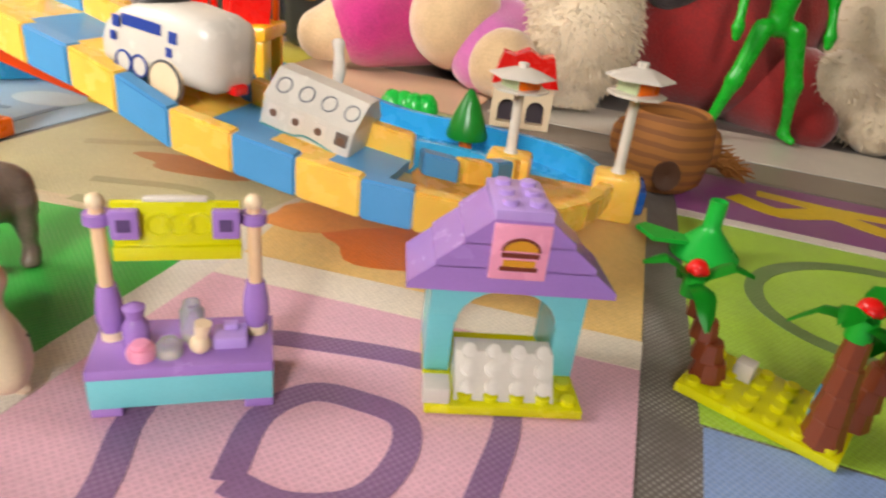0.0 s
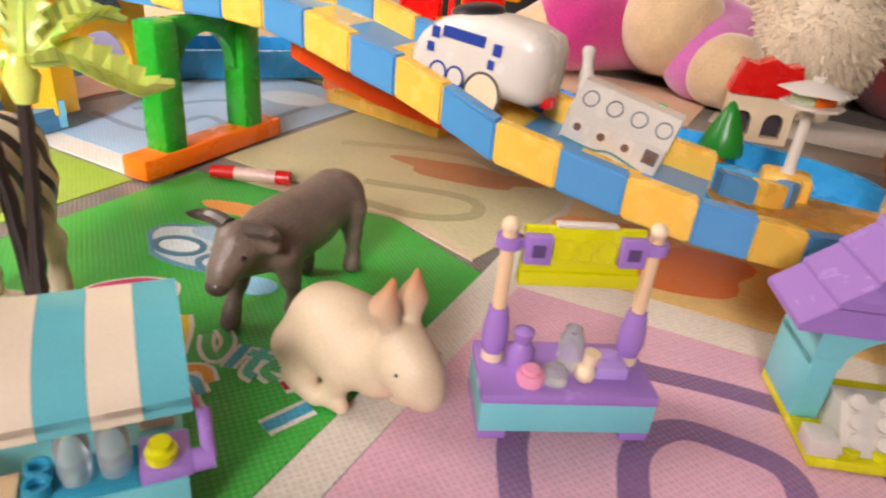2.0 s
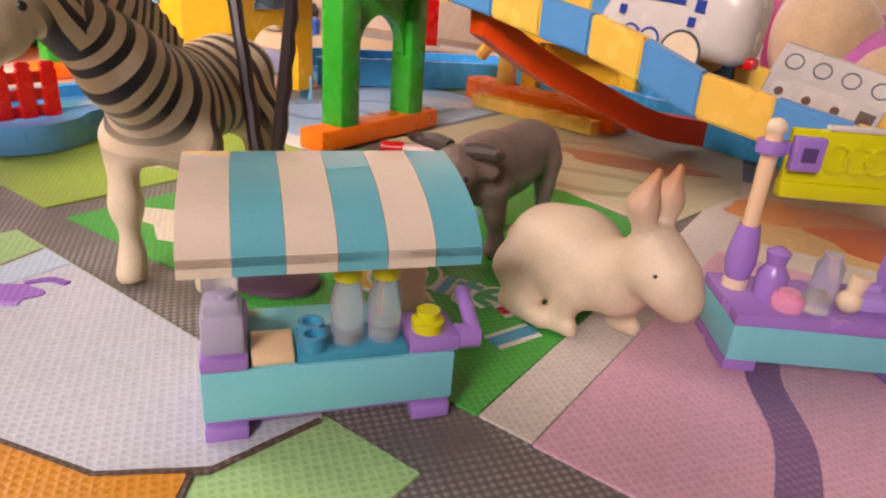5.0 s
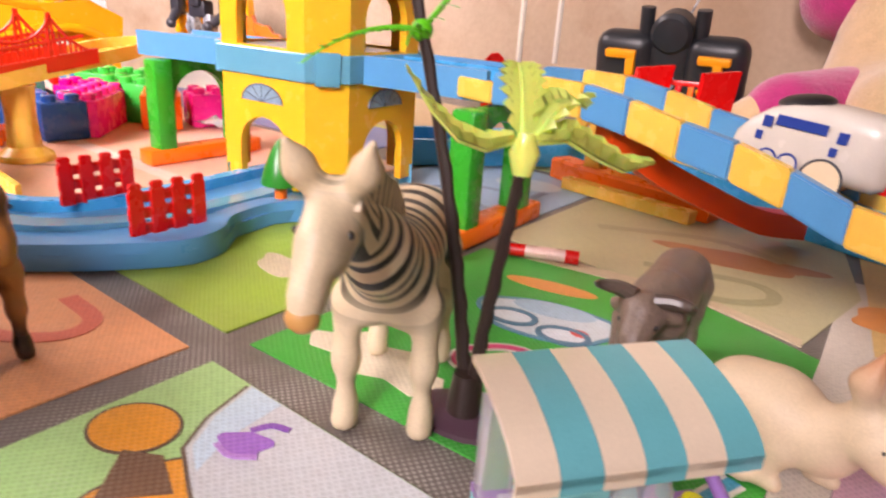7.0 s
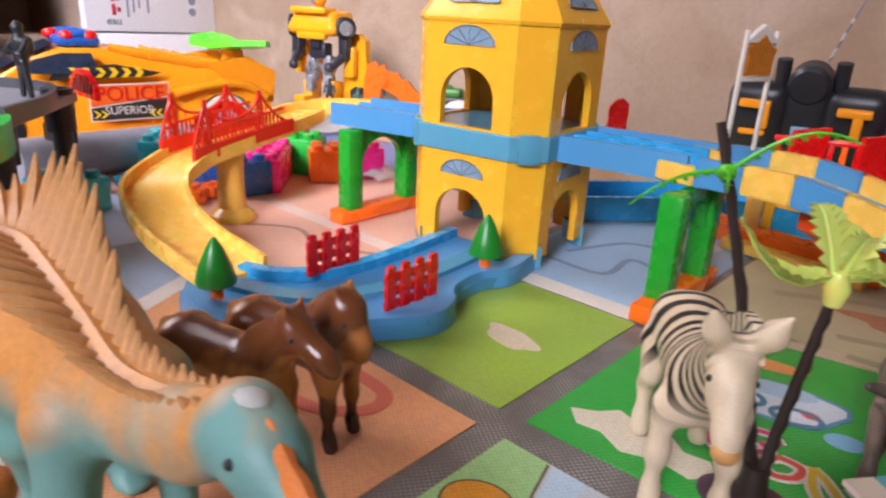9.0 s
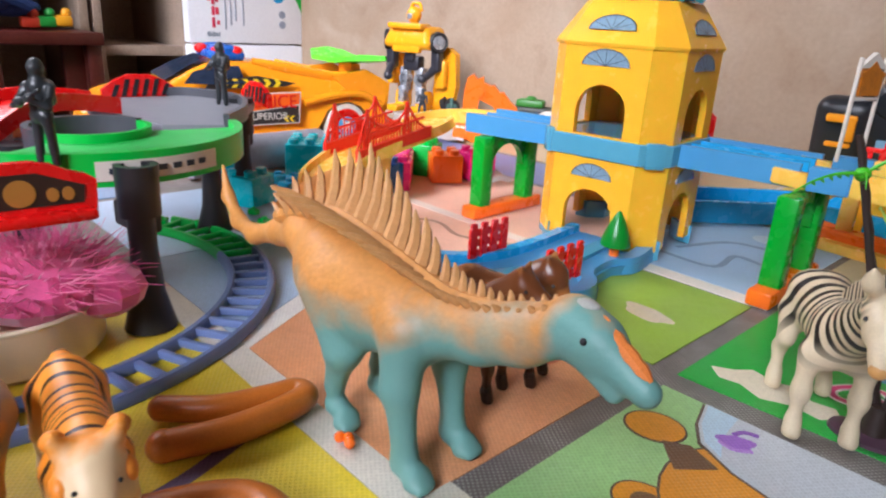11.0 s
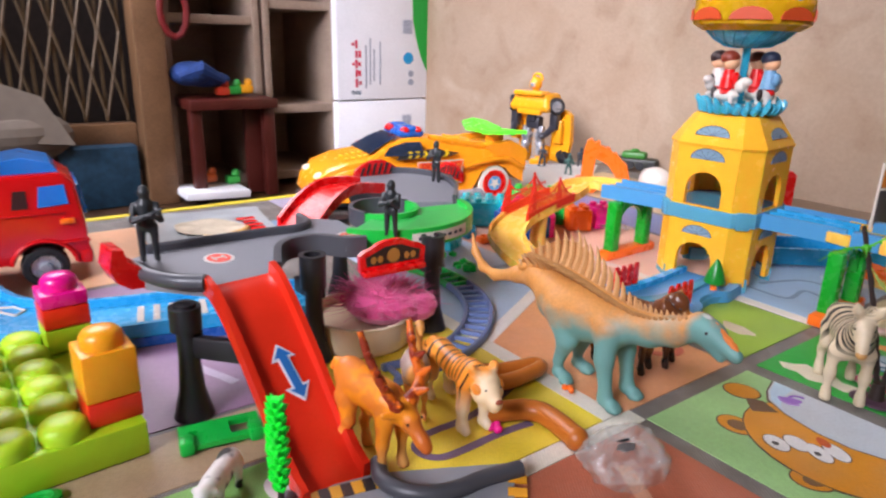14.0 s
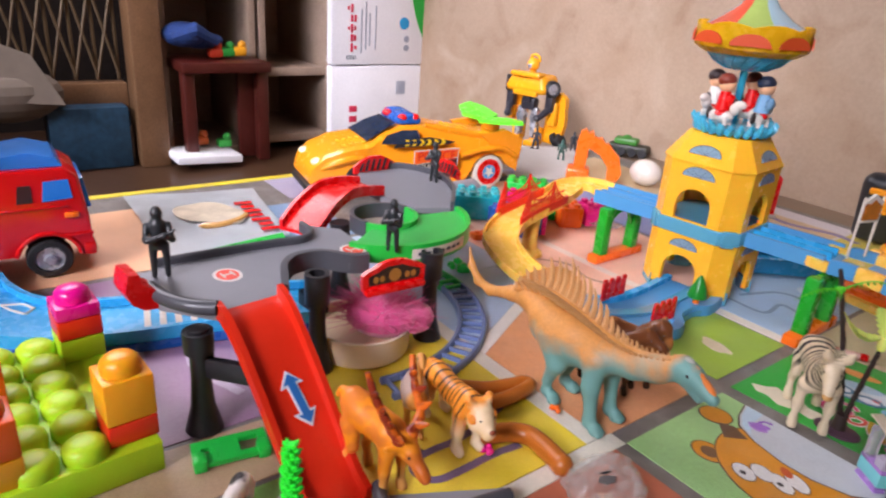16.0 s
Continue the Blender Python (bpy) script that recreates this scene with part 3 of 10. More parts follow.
stroke("b6ad87", [(0.03, 0.24), (0.09, 0.27), (0.13, 0.26)], 0.008)
lay("a9c9e2", rect(-0.13, -0.006, 0.146, 0.33), 0)
lay("e6e0d4", rect(-0.135, 0.0, 0.131, 0.1455), 0)
stroke("7d97b4", [(-0.11, 0.18), (-0.06, 0.18), (-0.06, 0.22), (-0.03, 0.22), (-0.03, 0.28)], 0.005)
stroke("7d97b4", [(-0.1, 0.2), (-0.08, 0.25), (-0.05, 0.26)], 0.005)
lay("cfe0ea", oval(-0.05, 0.29, 0.025, 0.016, 10), 1)
lay("d9cbb0", oval(-0.045, 0.062, 0.017, 0.009, -10, wob=0.1), 1, "printed_cloud")
lay("e0d5bd", [(0.012, 0.030), (0.02, 0.022), (0.03, 0.024), (0.042, 0.018), (0.055, 0.024), (0.068, 0.022), (0.075, 0.03), (0.07, 0.038), (0.06, 0.036), (0.05, 0.044), (0.04, 0.04), (0.028, 0.044), (0.022, 0.036)], 1, "printed_cloud")
# the welcome tile
lay("cfd8dc", oval(0.072, 0.104, 0.03, 0.017, 15, wob=0.06), 1, "printed_cloud")
stroke("5b8fa8", oval(0.072, 0.104, 0.03, 0.017, 15, 14, 0.06), 0.0022, 2, True)
lay("e59a5a", oval(0.056, 0.136, 0.022, 0.006, 12), 1)
lay("d84f4a", oval(0.088, 0.102, 0.004, 0.003), 3)
lay("86bcd8", oval(0.104, 0.092, 0.008, 0.006, 20), 1)
GLYPH = [("d8487e", [(0.0855, 0.070), (0.080, 0.0745), (0.070, 0.070), (0.0625, 0.058), (0.066, 0.050), (0.076, 0.050)]), ("d8487e", [(0.079, 0.066), (0.084, 0.062), (0.080, 0.058)]),
         ("e0564a", [(0.088, 0.061), (0.084, 0.054), (0.089, 0.048), (0.096, 0.052), (0.096, 0.060), (0.088, 0.061)]),
         ("e8c44a", [(0.099, 0.064), (0.106, 0.058), (0.116, 0.044), (0.110, 0.042), (0.103, 0.050), (0.099, 0.064)]),
         ("4fa8c8", [(0.119, 0.038), (0.126, 0.043), (0.133, 0.040)]), ("d86aa8", [(0.121, 0.033), (0.128, 0.038), (0.136, 0.035)]), ("e8a03a", [(0.118, 0.043), (0.125, 0.048), (0.131, 0.045)]),
         ("57b86a", [(0.114, 0.066), (0.121, 0.062), (0.124, 0.054), (0.118, 0.056), (0.113, 0.061)]), ("49a8b8", [(0.127, 0.064), (0.130, 0.053)]), ("57b0a0", [(0.133, 0.066), (0.136, 0.055), (0.140, 0.054)]), ("57b0a0", [(0.130, 0.062), (0.138, 0.0635)]),
         ("49a86a", [(0.141, 0.060), (0.146, 0.062), (0.146, 0.066), (0.141, 0.065), (0.140, 0.058), (0.145, 0.056)])]
for code, pts in GLYPH:
    stroke("e9e2da", pts, 0.0056, 1)
    stroke(code, pts, 0.0030, 2, name="printed_letter")
stroke("e9e2da", [(0.149, 0.0555), (0.1535, 0.065)], 0.007, 1)
stroke("c9304a", [(0.149, 0.0555), (0.1535, 0.065)], 0.004, 2)
stroke("e9e2da", [(0.1565, 0.040), (0.1610, 0.0535)], 0.007, 1)
stroke("3f9fc0", [(0.1565, 0.040), (0.1610, 0.0535)], 0.004, 2)
stroke("4f7d96", oval(0.060, 0.096, 0.010, 0.0065, 15, 12), 0.0026, 3, True)
stroke("4f7d96", oval(0.084, 0.096, 0.010, 0.0065, 15, 12), 0.0026, 3, True)
lay("dfe6ea", oval(0.060, 0.096, 0.0085, 0.005, 15), 2)
lay("dfe6ea", oval(0.084, 0.096, 0.0085, 0.005, 15), 2)
lay("a9c4d4", oval(0.070, 0.114, 0.018, 0.007, 15), 2)
# the pink letter tile
PL = "8c6a90"
stroke(PL, [(0.2505, 0.0664), (0.2445, 0.09), (0.252, 0.106), (0.268, 0.109), (0.2816, 0.107), (0.287, 0.094), (0.2836, 0.0758), (0.268, 0.066)], 0.0085, 1, True)
stroke(PL, [(0.232, 0.02), (0.226, 0.05), (0.214, 0.075), (0.212, 0.1), (0.222, 0.122), (0.245, 0.13), (0.276, 0.136), (0.30, 0.134), (0.31, 0.12), (0.311, 0.088), (0.312, 0.05), (0.318, 0.02)], 0.0085)
# right side
lay("8fa9d6", rect(0.3665, 0.56, -0.02, 0.146), 0)
lay("a9cf55", [(0.3655, 0.148), (0.56, 0.148), (0.56, 0.33), (0.3535, 0.33)], 0)
stroke("6f8a52", oval(0.445, 0.262, 0.058, 0.045, 20, 14), 0.008, 1, True)
lay("e7dfd2", [(0.3535, 0.3315), (0.56, 0.3315), (0.56, 0.341), (0.353, 0.341)], 0)
lay("8d4f86", [(0.353, 0.342), (0.56, 0.342), (0.56, 0.42), (0.345, 0.42)], 0)
stroke("e6c53c", [(0.385, 0.385), (0.41, 0.37), (0.44, 0.385), (0.47, 0.372), (0.5, 0.38)], 0.016)
stroke("e6c53c", [(0.4, 0.4), (0.45, 0.395), (0.5, 0.4)], 0.012)
lay("8f8477", rect(0.2, 0.95, 0.425, 0.47), 0)
lay("d8cfc2", rect(0.2, 0.95, 0.475, 0.56), 0)
lay("c9c65a", rect(-0.29, -0.104, 0.35, 0.50), 0)
lay("d8d2d4", rect(-0.29, -0.104, 0.503, 0.60), 0)
stroke("7a6a9a", [(-0.27, 0.545), (-0.21, 0.53), (-0.15, 0.55), (-0.11, 0.54)], 0.012)
lay("b8c88a", rect(-0.1, 0.19, 0.34, 0.44), 0)
lay("d9b99a", rect(-0.1, 0.19, 0.445, 0.56), 0)
# left of the crossing
stroke("dc7358", [(-0.075, -0.02), (-0.05, -0.022), (-0.045, -0.035), (-0.06, -0.05), (-0.085, -0.055)], 0.007)
lay("f0c0a8", rect(-0.62, -0.14, 0.015, 0.26), 0)
lay("ecd9cc", rect(-0.62, -0.14, 0.10, 0.112), 1)
stroke("a87f6c", [(-0.3, 0.05), (-0.26, 0.08), (-0.22, 0.07), (-0.18, 0.09)], 0.004)
lay("8a94a4", rect(-0.30, -0.14, -0.0085, 0.0145), 0)
stroke("b89a6a", [(-0.28, 0.005), (-0.25, -0.002), (-0.22, 0.008)], 0.004)
lay("b9cbe0", rect(-0.46, -0.301, -0.148, 0.0145), 0)
lay("e8cf4c", rect(-0.26, -0.0095, -0.345, -0.1665), 0)
lay("e2dccb", rect(-0.0085, 0.006, -0.345, -0.14), 0)
lay("ddd6c8", rect(-0.30, -0.0095, -0.1660, -0.1505), 0)
stroke("6e5a7a", [(-0.082, -0.185), (-0.0706, -0.2155), (-0.0645, -0.2473), (-0.0645, -0.270), (-0.0625, -0.2850), (-0.0550, -0.2930), (-0.0450, -0.2925), (-0.0375, -0.2841), (-0.0365, -0.2663), (-0.0375, -0.2368), (-0.0355, -0.2106)], 0.0065)
lay("b0644a", rect(0.0065, 0.2, -0.34, -0.152), 0)
lay("d8a284", [(0.03, -0.2), (0.2, -0.29), (0.2, -0.275), (0.035, -0.192)], 1)
lay("9a7896", rect(-0.46, -0.165, -0.46, -0.3), 0)
stroke("c3b2c8", [(-0.4, -0.38), (-0.33, -0.36), (-0.26, -0.38), (-0.2, -0.36)], 0.008)
stroke("c3b2c8", [(-0.4, -0.42), (-0.33, -0.41), (-0.2, -0.43)], 0.008)
lay("b59a7c", [(-0.16, -0.60), (-0.16, -0.35), (-0.1, -0.35), (-0.1, -0.6)], 0)
lay("8fc66a", rect(-0.095, 0.0, -0.47, -0.35), 0)
lay("e9e4e4", oval(-0.055, -0.42, 0.03, 0.012, 70), 1)
lay("e6a8bc", oval(-0.055, -0.42, 0.017, 0.006, 70), 2)
lay("e9e4e4", oval(-0.055, -0.365, 0.03, 0.018, 40), 1)
lay("d8a0c0", oval(-0.062, -0.355, 0.012, 0.008, 40), 2)
lay("d85a3a", oval(-0.02, -0.39, 0.014, 0.01), 1)
lay("7fb7cf", rect(-0.095, 0.1, -0.62, -0.485), 0)
stroke("3f6f9f", [(-0.06, -0.56), (-0.04, -0.52), (-0.02, -0.53), (0.0, -0.58)], 0.007)
lay("9d9a98", [(0.008, -0.42), (0.2, -0.42), (0.2, -0.345), (0.0, -0.345)], 0)
# far left
lay("e8b48c", rect(-0.68, -0.47, -0.5, -0.30), 0)
lay("7d9ab8", rect(-0.62, -0.47, -0.295, -0.1), 0)
lay("a7a0b4", rect(-0.74, -0.64, -0.12, 0.1), 0)
lay("e3d24a", rect(-0.757, -0.742, -0.5, 0.3), 1)
lay("7c8cc0", rect(-0.64, -0.2, 0.27, 0.36), 0)
lay("cdb48c", rect(-0.64, -0.14, 0.37, 0.56), 0)
lay("d5c65a", rect(-0.135, 0.0, 0.45, 0.6), 1)
# the printed animal face, as plain shapes
INKD = "5a463a"
lay(INKD, oval(0.0222, -0.0445, 0.0138, 0.0118, 20), 1)
lay("e0993c", oval(0.0222, -0.0445, 0.0128, 0.0108, 20), 2, "printed_ear")
lay(INKD, oval(0.046, -0.092, 0.0138, 0.0112, 0), 1)
lay("e0993c", oval(0.046, -0.092, 0.0128, 0.0102, 0), 2, "printed_ear")
lay("7a5a40", oval(0.047, -0.092, 0.007, 0.006, 0), 3)
lay(INKD, oval(0.107, -0.110, 0.0132, 0.0107, 30), 1)
lay("e0993c", oval(0.107, -0.110, 0.0122, 0.0097, 30), 2, "printed_ear")
lay("7a5a40", oval(0.108, -0.111, 0.006, 0.005, 30), 3)
FACE_ = oval(0.097, -0.064, 0.0575, 0.046, -8, 32)
lay(INKD, [(u * 1.0 + (u - 0.097) * 0.02, v + (v + 0.064) * 0.025) for u, v in FACE_ if v < -0.0086], 2)
lay("e0993c", [(u, v) for u, v in FACE_ if v < -0.0088], 3, "printed_face")
BUB = [(0.0285, -0.0095), (0.034, -0.028), (0.0415, -0.0405), (0.0595, -0.0495), (0.084, -0.0550), (0.1055, -0.0546), (0.129, -0.0470), (0.1430, -0.0330), (0.147, -0.0095)]
lay(INKD, [(u + (u - 0.09) * 0.018, v - 0.0010) for u, v in BUB], 4)
lay("c8ced2", BUB, 5, "printed_bubble")
lay("c3dcea", [(0.0300, -0.0100), (0.035, -0.027), (0.0425, -0.0390), (0.052, -0.044), (0.046, -0.030), (0.044, -0.0100)], 6)
lay("6b4e38", [(0.030, -0.052), (0.040, -0.046), (0.055, -0.052), (0.043, -0.066)], 4)
for u, v, a, b, r in ((0.074, -0.0905, 0.0095, 0.0065, -20), (0.082, -0.0795, 0.0095, 0.0065, -20), (0.096, -0.0785, 0.0105, 0.006, -25), (0.102, -0.0680, 0.0105, 0.006, -25)):
    lay(INKD, oval(u, v, a + 0.0008, b + 0.0008, r), 4)
    lay("e8e6e2", oval(u, v, a, b, r), 5)
lay("3f3838", oval(0.074, -0.092, 0.0024, 0.002), 6)
lay("3f3838", oval(0.096, -0.0805, 0.0024, 0.002), 6)
lay("c85a32", oval(0.092, -0.064, 0.006, 0.0034, -30), 6)
lay("9a6ac0", oval(0.0515, -0.0290, 0.0075, 0.0055, 30, wob=0.12), 7, "printed_gem")
stroke("8a58b4", [(0.048, -0.024), (0.0505, -0.0185), (0.056, -0.0165)], 0.0022, 7)
stroke("b58ad0", [(0.046, -0.034), (0.053, -0.0345), (0.059, -0.030)], 0.0016, 8)



# ---- tower and track set ----
GLASS = M("fan_window", "7f97a8", 0.25, var=0.25, grain=300)
LEAD = M("window_lead", "3a4650", 0.4)


def half_disc(r, n=10):
    return [(r * math.cos(math.pi * i / n), r * 0.62 * math.sin(math.pi * i / n)) for i in range(n + 1)]


def fan_window(parent, m, r):
    w = piece("fan_window", GLASS, parent, lambda bm: pr(bm, half_disc(r), -0.0006, 0.0006, m), "blue-grey printed fan window")
    for a in (30, 60, 90, 120, 150):
        c, s = math.cos(radians(a)), math.sin(radians(a))
        piece("glazing_bar", LEAD, w, lambda bm: cy(bm, m @ Vector((0, 0, 0.0005)), m @ Vector((r * c * 0.96, r * 0.62 * s * 0.96, 0.0005)), 0.00035, n=5))
    piece("glazing_arc", LEAD, w, lambda bm: tube(bm, [m @ Vector((x, y, 0.0005)) for x, y in half_disc(r)], 0.0005, 5))


TX, TY = -0.3775, 0.3715  # the tower's middle
tower = thing("toy_tower", "yellow plastic toy tower with arches and a carousel on top", "toy tower", TX, TY, 0, -1)
TS, TC, T0, TE, TT = 0.0510, 0.0175, 0.008, 0.158, 0.184  # half width, corner cut, foot, eaves and top


def cut_square(s, c):
    """A square of half width s with its corners cut by c."""
    return [(s - c, -s), (s, -s + c), (s, s - c), (s - c, s), (-s + c, s), (-s, s - c), (-s, -s + c), (-s + c, -s)]


def cut_tower(bm, levels):
    rings = [[bm.verts.new((x, y, z)) for x, y in cut_square(s, c)] for z, s, c in levels]
    for a, b in zip(rings, rings[1:]):
        for k in range(8):
            bm.faces.new((a[k], a[(k + 1) % 8], b[(k + 1) % 8], b[k]))
    bm.faces.new(rings[0][::-1])
    bm.faces.new(rings[-1])


TF = TS - TC  # half width of a flat side
for i in range(4):
    m = Matrix.Rotation(i * math.pi / 2, 4, "Z")
    face = m @ Matrix.Translation((0, -TS, 0))
    low_ = arch(-0.0200, 0.0200, T0, 0.030, 0.0485)
    piece("lower_wall", TWY, tower, lambda bm: panel_with_arches(bm, [(-TF, T0)] + low_ + [(TF, T0), (TF, 0.073), (-TF, 0.073)], [], 0.005, face))
    piece("upper_wall", TWY, tower, lambda bm: panel_with_arches(bm, [(-TF, 0.087), (TF, 0.087), (TF, TE - 0.006), (-TF, TE - 0.006)], [arch(-0.0200, 0.0200, 0.089, 0.106, 0.1255)], 0.005, face))

    def pillar(bm, z0, z1):
        a, b = TF, TS
        pr(bm, [(a, -b), (b, -a), (b - 0.005, -a), (b - 0.005, -a + 0.001), (a - 0.001, -b + 0.005), (a, -b + 0.005)], z0, z1, m)

    piece("corner_leg", TWY, tower, lambda bm: pillar(bm, T0, 0.073), "", 20)
    piece("corner_wall", TWY, tower, lambda bm: pillar(bm, 0.087, TE - 0.006), "", 20)
    fan_window(tower, m @ Matrix.Translation((0, -TS - 0.0002, 0.0575)) @ Matrix.Rotation(radians(90), 4, "X"), 0.0165)
    fan_window(tower, m @ Matrix.Translation((0, -TS - 0.0002, 0.1385)) @ Matrix.Rotation(radians(90), 4, "X"), 0.0185)
    fan_window(tower, m @ Matrix.Translation((0, -TS + 0.0024, 0.1630)) @ Matrix.Rotation(radians(61), 4, "X"), 0.0180)
    piece("foot_clip", BAND, tower, lambda bm: pr(bm, [(TF - 0.003, -TS - 0.002), (TS + 0.002, -TF + 0.003), (TS - 0.008, -TF + 0.003), (TF - 0.003, -TS + 0.008)], 0.001, 0.016, m))
    piece("band_clip", BAND, tower, lambda bm: [bx(bm, (0, 0, 0.080), (0.014, 0.005, 0.0185), 0.001, m @ Matrix.Translation(((TS + TF) / 2 + 0.0015, -(TS + TF) / 2 - 0.0015, 0)) @ Matrix.Rotation(radians(45), 4, "Z"))])
piece("band", BAND, tower, lambda bm: cut_tower(bm, [(0.0722, TS + 0.0012, TC), (0.0730, TS + 0.0020, TC), (0.0872, TS + 0.0020, TC), (0.0880, TS + 0.0012, TC)]), "translucent blue band", 20)
piece("cornice", TWY, tower, lambda bm: cut_tower(bm, [(TE - 0.0062, TS + 0.0008, TC), (TE - 0.0040, TS + 0.0014, TC), (TE - 0.0020, TS + 0.0006, TC), (TT - 0.003, TS - 0.0150, 0.0105), (TT, TS - 0.0172, 0.0100)]), "", 20)

carousel = thing("carousel", "toy carousel with a striped canopy and riders on horses", "carousel", TX, TY, TT, -1)
WATER = M("splash_blue", "5cc9ee", 0.08, var=0.3, grain=160, fine=320, bump=0.25, trans=0.25, coat=0.4)


def splash(bm):
    lathe(bm, [(0.028, 0), (0.037, 0.003), (0.040, 0.009), (0.034, 0.010), (0.0, 0.010)], 28)


def wave(q, rnd):
    r0, r1 = 0.036, 0.041 + 0.005 * rnd.random()
    c, t = (math.cos(q), math.sin(q)), 0.012 + 0.007 * rnd.random()
    return lambda bm: tube(bm, smooth_path([(r0 * c[0], r0 * c[1], 0.003), (0.5 * (r0 + r1) * c[0] + 0.002, 0.5 * (r0 + r1) * c[1], 0.009), (r1 * c[0], r1 * c[1], t)], 3), [0.0042, 0.0040, 0.0038, 0.0034, 0.0030, 0.0022, 0.0012], 7)


ring_ = piece("splash_ring", WATER, carousel, splash, "glossy clear blue wave ring")
rnd = random.Random(11)
for k in range(26):
    piece("wave", WATER, ring_, wave(6.2832 * k / 26, rnd))
piece("mast", CLBL, carousel, lambda bm: cy(bm, (0, 0, 0.008), (0, 0, 0.10), 0.004))
dish = piece("dish", WATER, carousel, lambda bm: lathe(bm, [(0.006, 0.066), (0.022, 0.0685), (0.034, 0.075), (0.042, 0.083), (0.045, 0.089), (0.0, 0.089)], 36), "clear blue latticed dish")
for k in range(20):
    q = 6.2832 * k / 20
    piece("dish_rib", CLBL, dish, lambda bm: tube(bm, [(r * math.cos(q + w), r * math.sin(q + w), z) for r, z, w in ((0.010, 0.0665, 0), (0.022, 0.068, 0.12), (0.034, 0.0745, 0.3), (0.042, 0.0825, 0.42), (0.045, 0.088, 0.5))], 0.0007, 5))


def crown(bm):
    n = 48
    prof = []
    for j, (r, z) in enumerate(((0.046, 0.083), (0.056, 0.089), (0.0565, 0.110))):
        prof.append([bm.verts.new((r * math.cos(6.2832 * i / n), r * math.sin(6.2832 * i / n), z + (0.004 * abs(math.cos(4 * 6.2832 * i / n)) if j == 2 else 0))) for i in range(n)])
    for a, b in zip(prof, prof[1:]):
        for i in range(n):
            bm.faces.new((a[i], a[(i + 1) % n], b[(i + 1) % n], b[i]))
    bmesh.ops.solidify(bm, geom=bm.faces[:], thickness=0.0012)


piece("crown_rim", M("rim_yellow", "f8c832", 0.3), carousel, crown, "yellow scalloped rim")
SALM = M("salmon_panel", "c4512f", 0.4)
for i in range(8):
    a = 6.2832 * (i + 0.5) / 8

    def plate(bm):
        m = Matrix.Rotation(a, 4, "Z") @ Matrix.Translation((0.0568, 0, 0.0925)) @ Matrix.Rotation(radians(90), 4, "Z") @ Matrix.Rotation(radians(90), 4, "X")
        pr(bm, half_disc(0.0195), -0.0008, 0.0008, m)

    piece("rim_panel", SALM, carousel, plate, "red printed half-round panel")
    b = 6.2832 * i / 8

    def gore(bm):
        rows = []
        for r, z in ((0.054, 0.108), (0.036, 0.118), (0.02, 0.130), (0.007, 0.148), (0.003, 0.158)):
            rows.append([bm.verts.new((r * math.cos(b + 0.7854 * k / 4), r * math.sin(b + 0.7854 * k / 4), z)) for k in range(5)])
        for p, q in zip(rows, rows[1:]):
            for k in range(4):
                bm.faces.new((p[k], p[k + 1], q[k + 1], q[k]))

    piece("canopy_gore", [M("gore_blue", "6fb8cc", 0.15, coat=0.5), M("gore_red", "d0604a", 0.15, coat=0.5), M("gore_green", "a3b86a", 0.15, coat=0.5), M("gore_pale", "a9c4cc", 0.15, coat=0.5)][i % 4], carousel, gore, sharp=60)
piece("finial", BAND, carousel, lambda bm: sp(bm, (0, 0, 0.160), 0.005))
HAIR, SKINP = M("figure_hair", "7a2f1c", 0.5), M("figure_peach", "e6b48e", 0.5)
for i, (top, coat) in enumerate(((HAIR, RED), (M("navy_cap", "1c2438", 0.5), M("figure_blue", "7aa4c4", 0.5)), (HAIR, RED), (M("dark_cap", "2b1a1a", 0.5), M("coat_white", "ddd8d0", 0.5)))):
    a = radians(-95 + 90 * i)
    c = Vector((0.028 * math.cos(a), 0.028 * math.sin(a), 0.013))
    rider = tagged(piece("carousel_rider", coat, None, lambda bm: [cy(bm, (0, 0, 0.012), (0, 0, 0.028), 0.007, 0.0045), sp(bm, (0.006, 0, 0.02), (0.004, 0.006, 0.006), 10)]), "plain little rider figure on the carousel", "figure", "carousel riders")
    rider.matrix_basis = Matrix.Translation((TX, TY, TT)) @ Matrix.Translation(c) @ Matrix.Diagonal((1.16, 1.16, 1.16, 1))
    piece("head", SKINP, rider, lambda bm: sp(bm, (0, 0, 0.034), 0.0075, 14))
    piece("hair", top, rider, lambda bm: sp(bm, (-0.001, 0, 0.0375), (0.0082, 0.0085, 0.0066), 14))
    m = pose(0, 0, 0, 0, 0, math.degrees(a) + 90)

    def pony(bm):
        for q, r in (((0, 0, 0.006), (0.012, 0.006, 0.006)), ((0.012, 0, 0.014), (0.005, 0.0045, 0.006)), ((0.016, 0, 0.018), (0.006, 0.004, 0.004))):
            sp(bm, m @ Vector(q), r, 12, m)
        for dx in (-0.007, 0.007):
            for dy in (-0.004, 0.004):
                cy(bm, m @ Vector((dx, dy, -0.001)), m @ Vector((dx, dy, 0.006)), 0.002, n=8)

    piece("pony", WHT, rider, pony, "white pony")
    piece("mane", CHO, rider, lambda bm: [sp(bm, m @ Vector((0.0105, 0, 0.0185)), (0.0035, 0.0022, 0.0045), 10, m), sp(bm, m @ Vector((-0.012, 0, 0.007)), (0.003, 0.0025, 0.0055), 10, m)], "dark mane and tail")
    piece("saddle", RED, rider, lambda bm: sp(bm, m @ Vector((0, 0, 0.0085)), (0.0065, 0.0068, 0.0045), 12, m), "red saddle")

